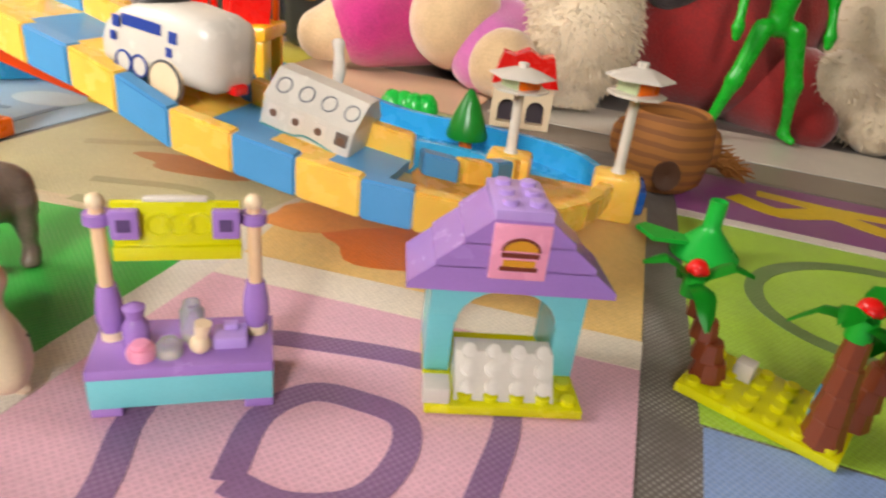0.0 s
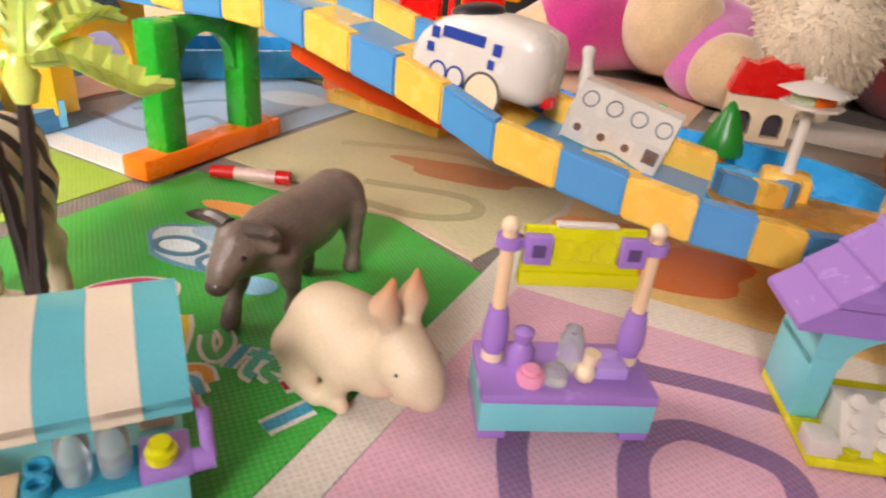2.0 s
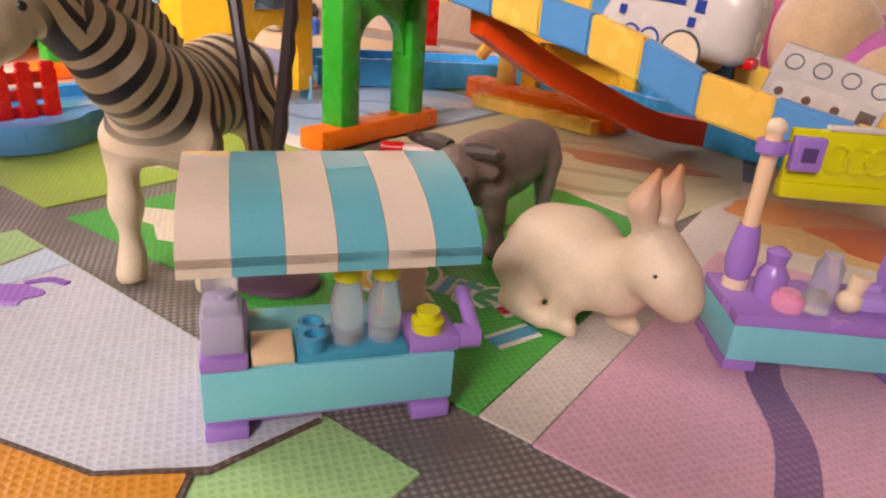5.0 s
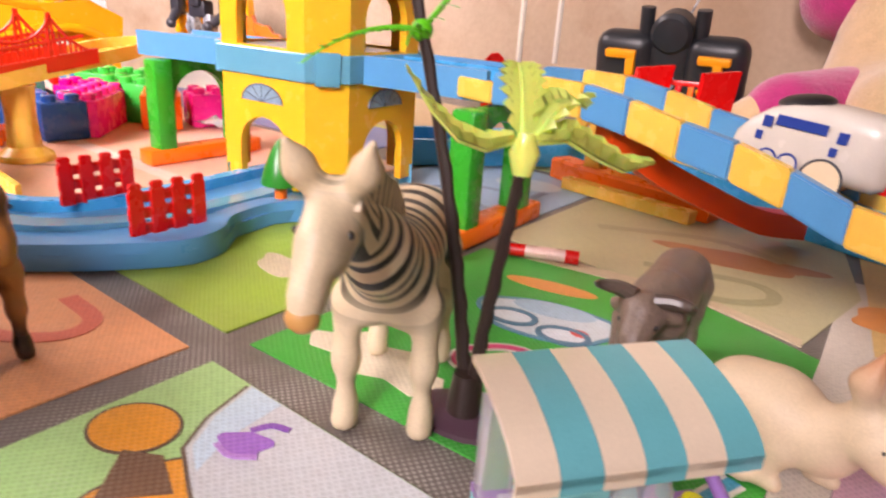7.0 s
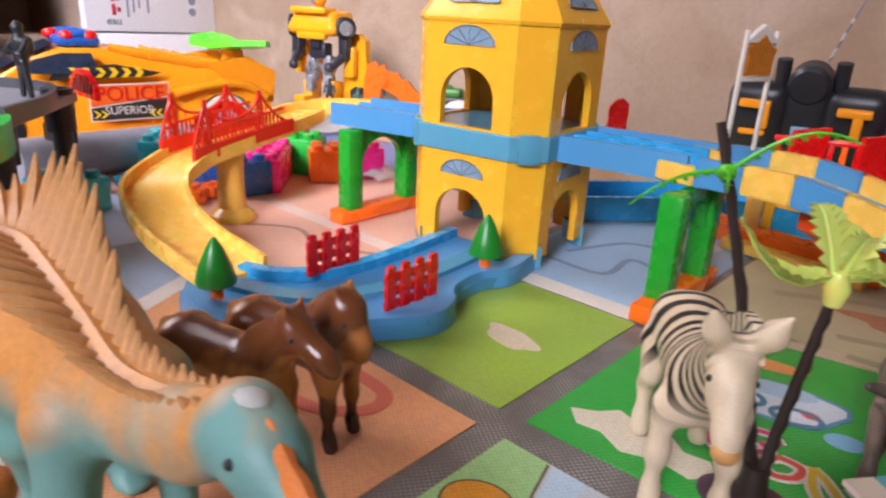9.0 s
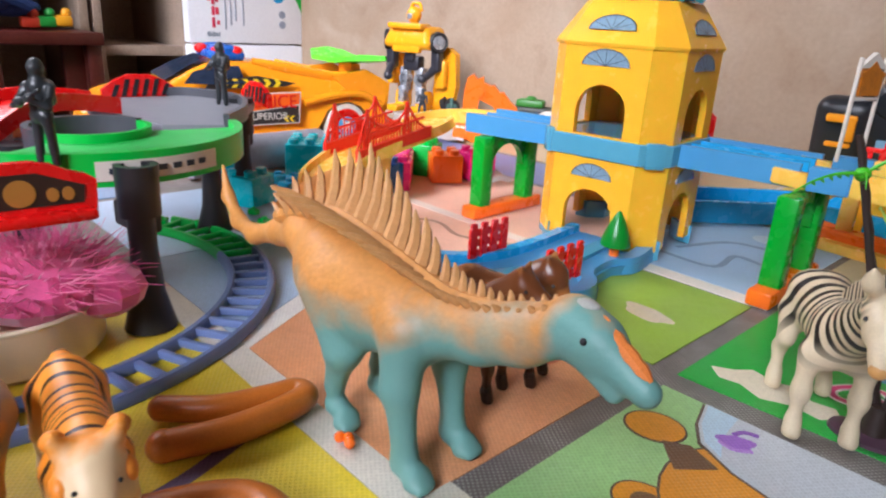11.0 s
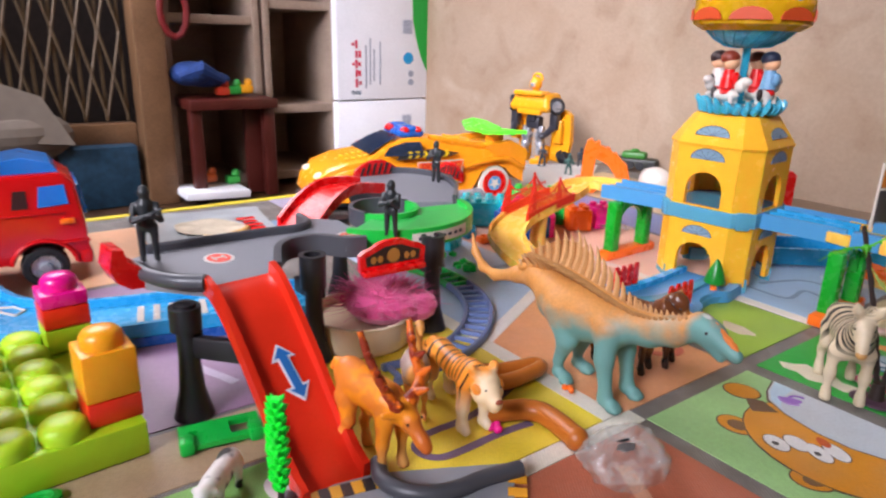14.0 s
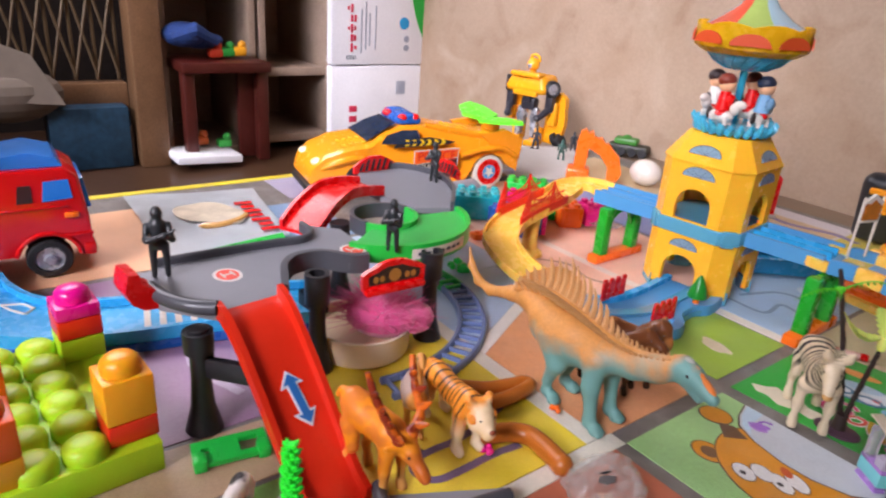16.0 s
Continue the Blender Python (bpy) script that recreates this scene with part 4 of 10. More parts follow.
# the upper channel through the tower
upper = thing("upper_track", "blue plastic track channel running through the tower", "toy track", 0, 0)
piece("left_channel", BLU, upper, lambda bm: sweep(bm, [(-0.4285, 0.366, 0.072), (-0.470, 0.362, 0.072), (-0.512, 0.360, 0.072)], channel(0.052, 0.016)))
piece("left_rail", BLU, upper, lambda bm: sweep(bm, [(-0.4285, 0.366, 0.076), (-0.512, 0.360, 0.076)], channel(0.020, 0.010, 0.003)))
piece("right_channel", BLU, upper, lambda bm: sweep(bm, [(-0.3255, 0.378, 0.072), (-0.285, 0.379, 0.072), (-0.245, 0.378, 0.072)], channel(0.062, 0.016)))
piece("right_rail", LBLU, upper, lambda bm: sweep(bm, [(-0.3255, 0.378, 0.076), (-0.245, 0.378, 0.076)], channel(0.022, 0.011, 0.003)))


def trestle(label, a, b, top, legs, w=0.014):
    """A green arch on an orange foot bar from a to b."""
    a, b = Vector((*a, 0)), Vector((*b, 0))
    d = b - a
    t = thing("track_trestle", label, "toy support", a.x, a.y, 0, math.degrees(math.atan2(d.y, d.x)), "track trestles")
    L = d.length
    piece("foot_bar", ORG, t, lambda bm: bx(bm, (L / 2, 0, 0.0055), (L, 0.016, 0.011), 0.002), "orange foot bar")
    for f in legs:
        piece("pillar", GRN, t, lambda bm: bx(bm, (f * L, 0, (top + 0.006) / 2), (w, w, top - 0.006), 0.002))
    x0, x1 = legs[0] * L + w / 2, legs[1] * L - w / 2
    piece("arch", GRN, t, lambda bm: panel_with_arches(bm, [(x0 - 0.002, top - 0.03), (x0 - 0.002, top), (x1 + 0.002, top), (x1 + 0.002, top - 0.03)] + arch(x0 + 0.002, x1 - 0.002, top - 0.03, top - 0.028, top - 0.008)[::-1][1:-1], [], 0.006, Matrix.Translation((0, -0.003, 0))))
    return t


trestle("green plastic arch on an orange foot bar under the ramp", (-0.2445, 0.306), (-0.2365, 0.402), 0.071, (0.22, 0.78))
trestle("green plastic arch on an orange foot bar beside the tower", (-0.4890, 0.317), (-0.4790, 0.409), 0.071, (0.16, 0.80))

# the brick-sided ramp
ramp = thing("brick_ramp", "toy track ramp with alternating yellow and blue brick sides", "toy track", 0, 0)
RZ = [0.0735, 0.0725, 0.0735, 0.073, 0.069, 0.0632, 0.059, 0.0525, 0.0435, 0.0384, 0.0337, 0.0297, 0.028]
NEAR = [(-0.262, 0.345), (-0.24, 0.342), (-0.215, 0.339), (-0.19, 0.335), (-0.167, 0.331), (-0.143, 0.327), (-0.12, 0.322), (-0.098, 0.318), (-0.075, 0.3155), (-0.05, 0.3155), (-0.025, 0.3155), (0.0, 0.316), (0.02, 0.3175)]
CURVE = [(0.02, 0.3175, 0.028), (0.038, 0.326, 0.024), (0.056, 0.340, 0.020), (0.072, 0.357, 0.018), (0.083, 0.376, 0.016), (0.090, 0.397, 0.014), (0.095, 0.42, 0.012), (0.098, 0.44, 0.010)]
FARC = [(0.005, 0.384, 0.026), (0.02, 0.392, 0.022), (0.031, 0.406, 0.018), (0.037, 0.425, 0.014), (0.041, 0.444, 0.010)]


def brick_between(parent, p, q, h, t, mat, side):
    """A side brick of a sloping track, with a small lip on top."""
    p, q = Vector(p), Vector(q)
    d = q - p
    left = Vector((-d.y, d.x, 0)).normalized() * (t * side)

    def draw(bm):
        lo = [p, q, q + left, p + left]
        a = [bm.verts.new(v) for v in lo]
        b = [bm.verts.new(v + Vector((0, 0, h))) for v in lo]
        for i in range(4):
            bm.faces.new((a[i], a[(i + 1) % 4], b[(i + 1) % 4], b[i]))
        bm.faces.new(a[::-1])
        bm.faces.new(b)
        bmesh.ops.bevel(bm, geom=bm.edges[:], offset=0.0009, segments=2, affect="EDGES")

    piece("side_brick", mat, parent, draw)


for i in range(12):
    m = YEL if i % 2 == 0 else BLU
    p, q = (*NEAR[i], RZ[i]), (*NEAR[i + 1], RZ[i + 1])
    h = 0.0105 if i == 0 else 0.0158
    brick_between(ramp, p, q, h, 0.008, m, 1)
    if i < 11:
        brick_between(ramp, (p[0] + 0.004, p[1] + 0.064, p[2] + 0.001), (q[0] + 0.004, q[1] + 0.064, q[2] + 0.001), h, 0.008, m, -1)
for i in range(7):
    brick_between(ramp, CURVE[i], CURVE[i + 1], 0.0155 - 0.0008 * i, 0.008, YEL if i % 2 == 0 and i < 3 or i >= 3 else BLU, 1)
for i in range(4):
    brick_between(ramp, FARC[i], FARC[i + 1], 0.013, 0.009, YEL if i % 2 else BLU, -1)
for i in range(11):
    a, b = Vector((*NEAR[i], RZ[i] + 0.002)), Vector((*NEAR[i + 1], RZ[i + 1] + 0.002))

    def bed(bm):
        off = Vector((0.004, 0.060, 0))
        q = [bm.verts.new(v) for v in (a + Vector((0, 0.004, 0)), b + Vector((0, 0.004, 0)), b + off, a + off)]
        f = bm.faces.new(q)
        r = bmesh.ops.extrude_face_region(bm, geom=[f])
        bmesh.ops.translate(bm, vec=(0, 0, 0.004), verts=[v for v in r["geom"] if isinstance(v, bmesh.types.BMVert)])

    piece("track_bed", YEL if i % 2 else BLU, ramp, bed)


def end_bed(bm):
    a = [Vector(c) + Vector((0, 0.006, 0.003)) for c in CURVE]
    b = [Vector((0.004, 0.376, 0.029))] + [Vector(c) + Vector((0, 0, 0.003)) for c in FARC] + [Vector((0.045, 0.45, 0.012)), Vector((0.046, 0.452, 0.012))]
    va, vb = [bm.verts.new(v) for v in a], [bm.verts.new(v) for v in b]
    for i in range(7):
        bm.faces.new((va[i], va[i + 1], vb[i + 1], vb[i]))
    bmesh.ops.solidify(bm, geom=bm.faces[:], thickness=0.005)


piece("end_bed", YEL, ramp, end_bed)
for (x, y), z in (((0.041, 0.444), 0.0), ((0.098, 0.441), 0.0)):
    piece("gate_block", YEL, ramp, lambda bm: bx(bm, (x, y, 0.0125), (0.024, 0.02, 0.025), 0.003))
piece("red_leaf", M("leaf_red", "f0552a", 0.35), ramp, lambda bm: sweep(bm, smooth_path([(-0.180, 0.345, 0.068), (-0.160, 0.372, 0.049), (-0.137, 0.405, 0.032), (-0.115, 0.435, 0.018), (-0.093, 0.464, 0.012)], 4), [(0.007, -0.008), (0.007, 0.006), (-0.007, 0.006), (-0.007, -0.008)]), "curved red leaf")
piece("orange_brace", ORG, ramp, lambda bm: sweep(bm, smooth_path([(-0.262, 0.517, 0.007), (-0.22, 0.497, 0.007), (-0.14, 0.476, 0.007)], 5), [(0.010, -0.007), (0.010, 0.006), (0.008, 0.008), (-0.008, 0.008), (-0.010, 0.006), (-0.010, -0.007)]), "orange ground brace")
piece("ground_bar", YEL, ramp, lambda bm: sweep(bm, [(-0.245, 0.485, 0.004), (-0.15, 0.458, 0.004)], [(0.005, -0.004), (0.005, 0.004), (-0.005, 0.004), (-0.005, -0.004)]), "amber ground bar")
piece("strut", YEL, ramp, lambda bm: [bx(bm, (-0.232, 0.503, 0.036), (0.012, 0.012, 0.056), 0.002), tube(bm, [(-0.236, 0.503, 0.055), (-0.262, 0.520, 0.030)], 0.005, 8)])


# the blue ground loop
loop = thing("ground_loop", "light blue plastic track loop on the mat", "toy track", 0, 0)
LOOP = smooth_path([(-0.385, 0.475, 0), (-0.335, 0.525, 0), (-0.27, 0.578, 0), (-0.19, 0.575, 0), (-0.11, 0.525, 0), (-0.04, 0.487, 0), (0.02, 0.478, 0), (0.056, 0.462, 0), (0.068, 0.435, 0)], 8)
piece("trough", LBLU, loop, lambda bm: sweep(bm, LOOP, channel(0.06, 0.020, 0.005, 0.006)))
piece("rail", LBLU, loop, lambda bm: sweep(bm, LOOP, [(0.004, 0.004), (0.004, 0.009), (-0.004, 0.009), (-0.004, 0.004)]))
piece("corner_clip", RBLU, loop, lambda bm: bx(bm, (0.108, 0.462, 0.007), (0.016, 0.028, 0.014), 0.002), "darker blue corner clip")

# the front station with two fences
station = thing("station_base", "blue plastic station base in front of the tower", "toy track", 0, 0)
OUT = [(-0.462, 0.172), (-0.44, 0.152), (-0.415, 0.148), (-0.385, 0.158), (-0.358, 0.178), (-0.334, 0.203), (-0.322, 0.222), (-0.324, 0.242), (-0.335, 0.258), (-0.336, 0.285), (-0.326, 0.305), (-0.328, 0.342), (-0.40, 0.342), (-0.40, 0.262), (-0.412, 0.226), (-0.43, 0.214), (-0.45, 0.205)]
piece("floor_plate", BLU, station, lambda bm: pr(bm, OUT, 0, 0.007))
piece("outer_rim", BLU, station, lambda bm: sweep(bm, smooth_path([(x, y, 0) for x, y in OUT[1:12]], 4), [(0.012, 0), (0.011, 0.012), (0.001, 0.012), (0, 0)]))
piece("inner_rim", LBLU, station, lambda bm: sweep(bm, smooth_path([(-0.397, 0.342, 0), (-0.397, 0.27, 0), (-0.405, 0.228, 0), (-0.425, 0.205, 0), (-0.447, 0.198, 0)], 5), [(0.004, 0), (0.004, 0.013), (-0.004, 0.013), (-0.004, 0)]))
piece("rail", BAND, station, lambda bm: sweep(bm, smooth_path([(-0.362, 0.342, 0.006), (-0.362, 0.28, 0.006), (-0.368, 0.235, 0.006), (-0.395, 0.195, 0.006), (-0.44, 0.180, 0.006)], 6), [(0.006, 0), (0.006, 0.004), (-0.006, 0.004), (-0.006, 0)]))


def toy_fence(x, y, yaw):
    t = thing("toy_fence", "red plastic picket fence on the station base", "toy fence", x, y, 0.0115, yaw, "station fences")
    for i in range(4):
        piece("picket", RED, t, lambda bm: pr(bm, [(-0.0032, 0), (0.0032, 0), (0.0032, 0.0205), (0.0024, 0.0215), (0.0030, 0.0228), (0.0020, 0.0244), (-0.0020, 0.0244), (-0.0030, 0.0228), (-0.0024, 0.0215), (-0.0032, 0.0205)], -0.001, 0.001, Matrix.Translation((0.004 + i * 0.0102, 0, 0)) @ Matrix.Rotation(radians(90), 4, "X")))
    for z in (0.0028, 0.0102, 0.0176):
        piece("rail", RED, t, lambda bm: bx(bm, (0.0193, 0.0004, z), (0.038, 0.0016, 0.0050), 0.0004))


toy_fence(-0.4057, 0.2105, 83)
toy_fence(-0.3433, 0.2052, 83)


def toy_tree(x, y, z, h=0.034, r=0.0105):
    t = thing("toy_tree", "small green cone-shaped toy tree on an orange peg", "toy tree", x, y, z, 0, "toy trees")
    piece("peg", ORG, t, lambda bm: cy(bm, (0, 0, 0), (0, 0, h * 0.25), r * 0.33, n=12), "orange peg")
    piece("cone", DGRN, t, lambda bm: lathe(bm, [(r * 0.55, h * 0.22), (r * 0.98, h * 0.26), (r, h * 0.31), (r * 0.78, h * 0.55), (r * 0.42, h * 0.82), (r * 0.14, h * 0.97), (0, h)], 20))


toy_tree(-0.4192, 0.1611, 0.011)
toy_tree(-0.3405, 0.2955, 0.011)
toy_tree(0.0095, 0.487, 0.006, 0.040, 0.0125)
solid("toy_bush", BGRN, lambda bm: [sp(bm, (-0.055 + 0.008 * i, 0.547 + 0.002 * (i % 2), 0.012), (0.009, 0.009, 0.012), 10) for i in range(4)], "bright green toy bush behind the loop", "toy bush")

# slide with the red bridge
slide = thing("yellow_slide", "curved yellow plastic slide track", "toy slide", 0, 0)
SL = smooth_path([(-0.495, 0.361, 0.073), (-0.528, 0.382, 0.073), (-0.558, 0.386, 0.070), (-0.571, 0.366, 0.066), (-0.565, 0.330, 0.061), (-0.563, 0.280, 0.0525), (-0.562, 0.238, 0.0435), (-0.549, 0.208, 0.030), (-0.505, 0.195, 0.015), (-0.440, 0.188, 0.007)], 7)
piece("chute", YEL, slide, lambda bm: sweep(bm, SL, channel(0.043, 0.010, 0.003, 0.003)))
piece("pier", YEL, slide, lambda bm: lathe(bm, [(0.018, 0), (0.017, 0.004), (0.0105, 0.009), (0.0095, 0.03), (0.0105, 0.047), (0.012, 0.05)], 20, Matrix.Translation((-0.5550, 0.2730, 0))))
RF = M("bridge_red", "d8371d", 0.35)
bridge = thing("bridge_rails", "red plastic suspension bridge rails over the slide", "toy bridge", 0, 0)
TOW = (0.122, 0.650)
for bx_ in (-0.5435, -0.5828):
    def at(f, up):
        """A place along one straight rail, from its low end to its high end."""
        return Vector((bx_, 0.2356 + 0.0891 * f, 0.0496 + 0.0134 * f + up))

    def cable(f):
        hang = float(np.interp(f, [0, TOW[0], TOW[1], 1], [0.009, 0.0395, 0.0360, 0.008]))
        if TOW[0] < f < TOW[1]:
            s = (f - TOW[0]) / (TOW[1] - TOW[0])
            hang -= 0.0155 * (4 * s * (1 - s)) ** 0.6
        elif f > TOW[1]:
            s = (f - TOW[1]) / (1 - TOW[1])
            hang -= 0.006 * 4 * s * (1 - s)
        return hang

    rail = piece("deck_rail", RF, bridge, lambda bm: [sweep(bm, [at(f / 8, 0.005) for f in range(9)], [(0.0018, -0.005), (0.0018, 0.005), (-0.0018, 0.005), (-0.0018, -0.005)])])
    piece("hand_rail", RF, rail, lambda bm: tube(bm, [at(0.04 + 0.86 * f / 8, 0.0195 if f else 0.017) for f in range(9)], 0.0011, 6))
    piece("main_cable", RF, rail, lambda bm: tube(bm, [at(f / 40, cable(f / 40)) for f in range(41)], 0.0011, 6))
    for k in TOW:
        piece("bridge_tower", RF, rail, lambda bm: [cy(bm, at(k + s, 0.004), at(k + s * 0.25, cable(k) + 0.0015), 0.0016, 0.0009, 8) for s in (-0.035, 0.035)] + [cy(bm, at(k - 0.03 + 0.008 * i, 0.012 + 0.006 * i), at(k + 0.03 - 0.008 * i, 0.014 + 0.006 * i), 0.0008, n=6) for i in range(4)])
    for i in range(24):
        f = 0.05 + 0.90 * i / 23
        piece("baluster", RF, rail, lambda bm: cy(bm, at(f, 0.008), at(f, min(0.0195, cable(f))), 0.0009, n=5))
        if i % 2 and cable(f) > 0.022:
            piece("hanger", RF, rail, lambda bm: cy(bm, at(f, 0.019), at(f, cable(f)), 0.0005, n=5))


# street lamps and the gate house
def toy_lamp(x, y, z, h):
    t = thing("toy_street_lamp", "white toy street lamp with an orange lantern on the track gate", "toy lamp", x, y, z, 0, "toy street lamps")
    piece("pole", WHT, t, lambda bm: lathe(bm, [(0.004, 0), (0.0028, 0.003), (0.0025, h * 0.66), (0.005, h * 0.7)], 12))
    piece("tray", WHT, t, lambda bm: lathe(bm, [(0.006, h * 0.68), (0.0145, h * 0.71), (0.0145, h * 0.735), (0.009, h * 0.74)], 8), "", 20)
    for i in range(4):
        m = Matrix.Rotation(radians(45 + 90 * i), 4, "Z")
        piece("lantern_pane", ORG if i % 2 else M("pane_print", "c9d8b0", 0.4), t, lambda bm: bx(bm, (0.0072, 0, h * 0.8), (0.0012, 0.0135, h * 0.12), 0.0003, m), "printed lantern pane")
    piece("roof", WHT, t, lambda bm: lathe(bm, [(0.0175, h * 0.86), (0.0165, h * 0.875), (0.006, h * 0.945), (0.0028, h * 0.95), (0.0028, h), (0, h)], 6), "", 20)
    return t


toy_lamp(0.041, 0.444, 0.025, 0.047)
toy_lamp(0.098, 0.441, 0.025, 0.056)
gh = thing("toy_house", "little cream toy house with a red roof", "toy house", 0.032, 0.585, 0, 8)
piece("wall", CREAM, gh, lambda bm: panel_with_arches(bm, [(-0.022, 0), (0.022, 0), (0.022, 0.032), (-0.022, 0.032)], [arch(-0.017, -0.004, 0.004, 0.014, 0.021), arch(0.004, 0.017, 0.004, 0.014, 0.021)], 0.014, Matrix()))
# a dark block behind the arches stands in for the shade inside
piece("shadow_back", M("inner_shade", "3a3038", 0.6), gh, lambda bm: bx(bm, (0, 0.010, 0.016), (0.04, 0.006, 0.03)), "dark block for the shade inside the house")
piece("roof", RED, gh, lambda bm: pr(bm, [(-0.024, 0), (0.024, 0), (0.018, 0.022), (0.010, 0.020), (0, 0.025), (-0.010, 0.020), (-0.018, 0.022)], -0.002, 0.016, Matrix.Translation((0, 0.014, 0.032)) @ Matrix.Rotation(radians(90), 4, "X")), "red roof", 20)

# train
INKB = M("train_blue_print", "27408f", 0.35)
train = thing("toy_train", "white toy train engine with blue stripes on the ramp", "toy train", 0, 0)
train.matrix_basis = pose(-0.0945, 0.3537, 0.0560, 0, -4.9, 168.6) @ Matrix.Diagonal((0.92, 1.0, 1.0, 1.0))


def hull(bm):
    """A rounded engine: a high domed back, sloping to a low nose."""
    rows = []
    for x, z0, z1, w in ((-0.0335, 0.013, 0.024, 0.006), (-0.0325, 0.008, 0.030, 0.0110), (-0.029, 0.006, 0.0335, 0.0145), (-0.022, 0.006, 0.0352, 0.0155), (-0.006, 0.006, 0.0360, 0.0155), (0.010, 0.006, 0.0345, 0.0155), (0.020, 0.006, 0.0305, 0.0150), (0.027, 0.006, 0.0250, 0.0140), (0.0315, 0.006, 0.0195, 0.0115), (0.0335, 0.008, 0.0145, 0.0060)):
        c, h = (z0 + z1) / 2, (z1 - z0) / 2
        ring = []
        for k in range(24):
            a = 2 * math.pi * k / 24
            ca, sa = math.cos(a), math.sin(a)
            ring.append(bm.verts.new((x, w * math.copysign(abs(ca) ** 0.45, ca), c + h * math.copysign(abs(sa) ** 0.5, sa))))
        rows.append(ring)
    for p, q in zip(rows, rows[1:]):
        for k in range(24):
            bm.faces.new((p[k], p[(k + 1) % 24], q[(k + 1) % 24], q[k]))
    bm.faces.new(rows[0][::-1])
    bm.faces.new(rows[-1])


piece("body", WHT, train, hull)
piece("windscreen", BLK, train, lambda bm: sp(bm, (0.009, 0, 0.0342), (0.012, 0.0115, 0.0036), 16, Matrix.Rotation(radians(12), 4, "Y")), "dark windscreen")
for s in (1, -1):
    piece("stripe", INKB, train, lambda bm: bx(bm, (0.004, s * 0.0157, 0.027), (0.021, 0.0006, 0.0042)))
    for x in (-0.012, 0.019):
        piece("mark", INKB, train, lambda bm: [bx(bm, (x - 0.001, s * 0.0157, 0.0255), (0.004, 0.0006, 0.0045)), bx(bm, (x + 0.001, s * 0.0157, 0.0195), (0.003, 0.0006, 0.0035))])
    w = piece("drive_wheel", CREAM, train, lambda bm: cy(bm, (-0.010, s * 0.0150, 0.0075), (-0.010, s * 0.0175, 0.0075), 0.0085, n=28), "cream wheel with a dark rim")
    piece("rim", DGRY, w, lambda bm: tube(bm, [(-0.010 + 0.0086 * math.cos(a * 0.2244), s * 0.0172, 0.0075 + 0.0086 * math.sin(a * 0.2244)) for a in range(29)], 0.0006, 6))
    for x in (0.005, 0.014):
        wr = piece("small_wheel", WHT, train, lambda bm: cy(bm, (x, s * 0.0150, 0.0105), (x, s * 0.0163, 0.0105), 0.0042, n=20))
        piece("rim", INKB, wr, lambda bm: tube(bm, [(x + 0.0042 * math.cos(a * 0.3142), s * 0.0163, 0.0105 + 0.0042 * math.sin(a * 0.3142)) for a in range(21)], 0.0005, 6))
piece("coupler", RED, train, lambda bm: bx(bm, (-0.033, 0, 0.008), (0.006, 0.008, 0.004), 0.001))
wagon = thing("toy_wagon", "white toy railway wagon with printed windows on the ramp", "toy wagon", 0, 0)
wagon.matrix_basis = pose(-0.0395, 0.3690, 0.0345, 0, -12.5, 176)
piece("body", WHT, wagon, lambda bm: [bx(bm, (0, 0, 0.0135), (0.0425, 0.030, 0.016), 0.0016), pr(bm, [(-0.0150, 0.0205), (0.0150, 0.0205), (0.0050, 0.0312), (-0.0050, 0.0312)], -0.0212, 0.0212, Matrix.Rotation(radians(90), 4, "Z") @ Matrix.Rotation(radians(90), 4, "X"))])
for i in range(4):
    for s in (1, -1):
        piece("roof_ring", GRY, wagon, lambda bm: tube(bm, [(-0.0165 + i * 0.0105 + 0.0031 * math.cos(a * 0.3927), s * (0.0101 - 0.0024 * math.sin(a * 0.3927)), 0.0262 + 0.0026 * math.sin(a * 0.3927)) for a in range(17)], 0.00035, 5), "grey roof ring")
    for s in (1, -1):
        win_ = piece("window", M("win_print", "d9cfc4" if i else "6a5c56", 0.4), wagon, lambda bm: bx(bm, (-0.0165 + i * 0.0105, s * 0.0151, 0.0155), (0.0058, 0.0006, 0.0058), 0.0002), "printed window")
        piece("window_blot", M("win_blot", "6e5244", 0.4), win_, lambda bm: lathe(bm, [(0.0017, -0.0004), (0.0017, 0.0004), (0, 0.0004)], 10, Matrix.Translation((-0.0165 + i * 0.0105, s * 0.0153, 0.0150)) @ Matrix.Rotation(radians(90), 4, "X")))
for s in (1, -1):
    piece("wave_line", M("wave_print", "4f8f90", 0.4), wagon, lambda bm: tube(bm, smooth_path([(0.020, s * 0.0151, 0.0085), (0.006, s * 0.0151, 0.0085), (-0.002, s * 0.0151, 0.0105), (-0.02, s * 0.0151, 0.0075)], 5), 0.0005, 5))
    for x in (-0.013, 0.013):
        piece("wheel", CREAM, wagon, lambda bm: cy(bm, (x, s * 0.012, 0.005), (x, s * 0.0145, 0.005), 0.005, n=20))



# ---- little brick stalls ----
STUD = 0.008


def studs(bm, xs, ys, z, r=0.0024, h=0.0018):
    for x in xs:
        for y in ys:
            lathe(bm, [(r, z - 0.0003), (r, z + h - 0.0003), (r - 0.0003, z + h), (0, z + h)], 12, Matrix.Translation((x, y, 0)))


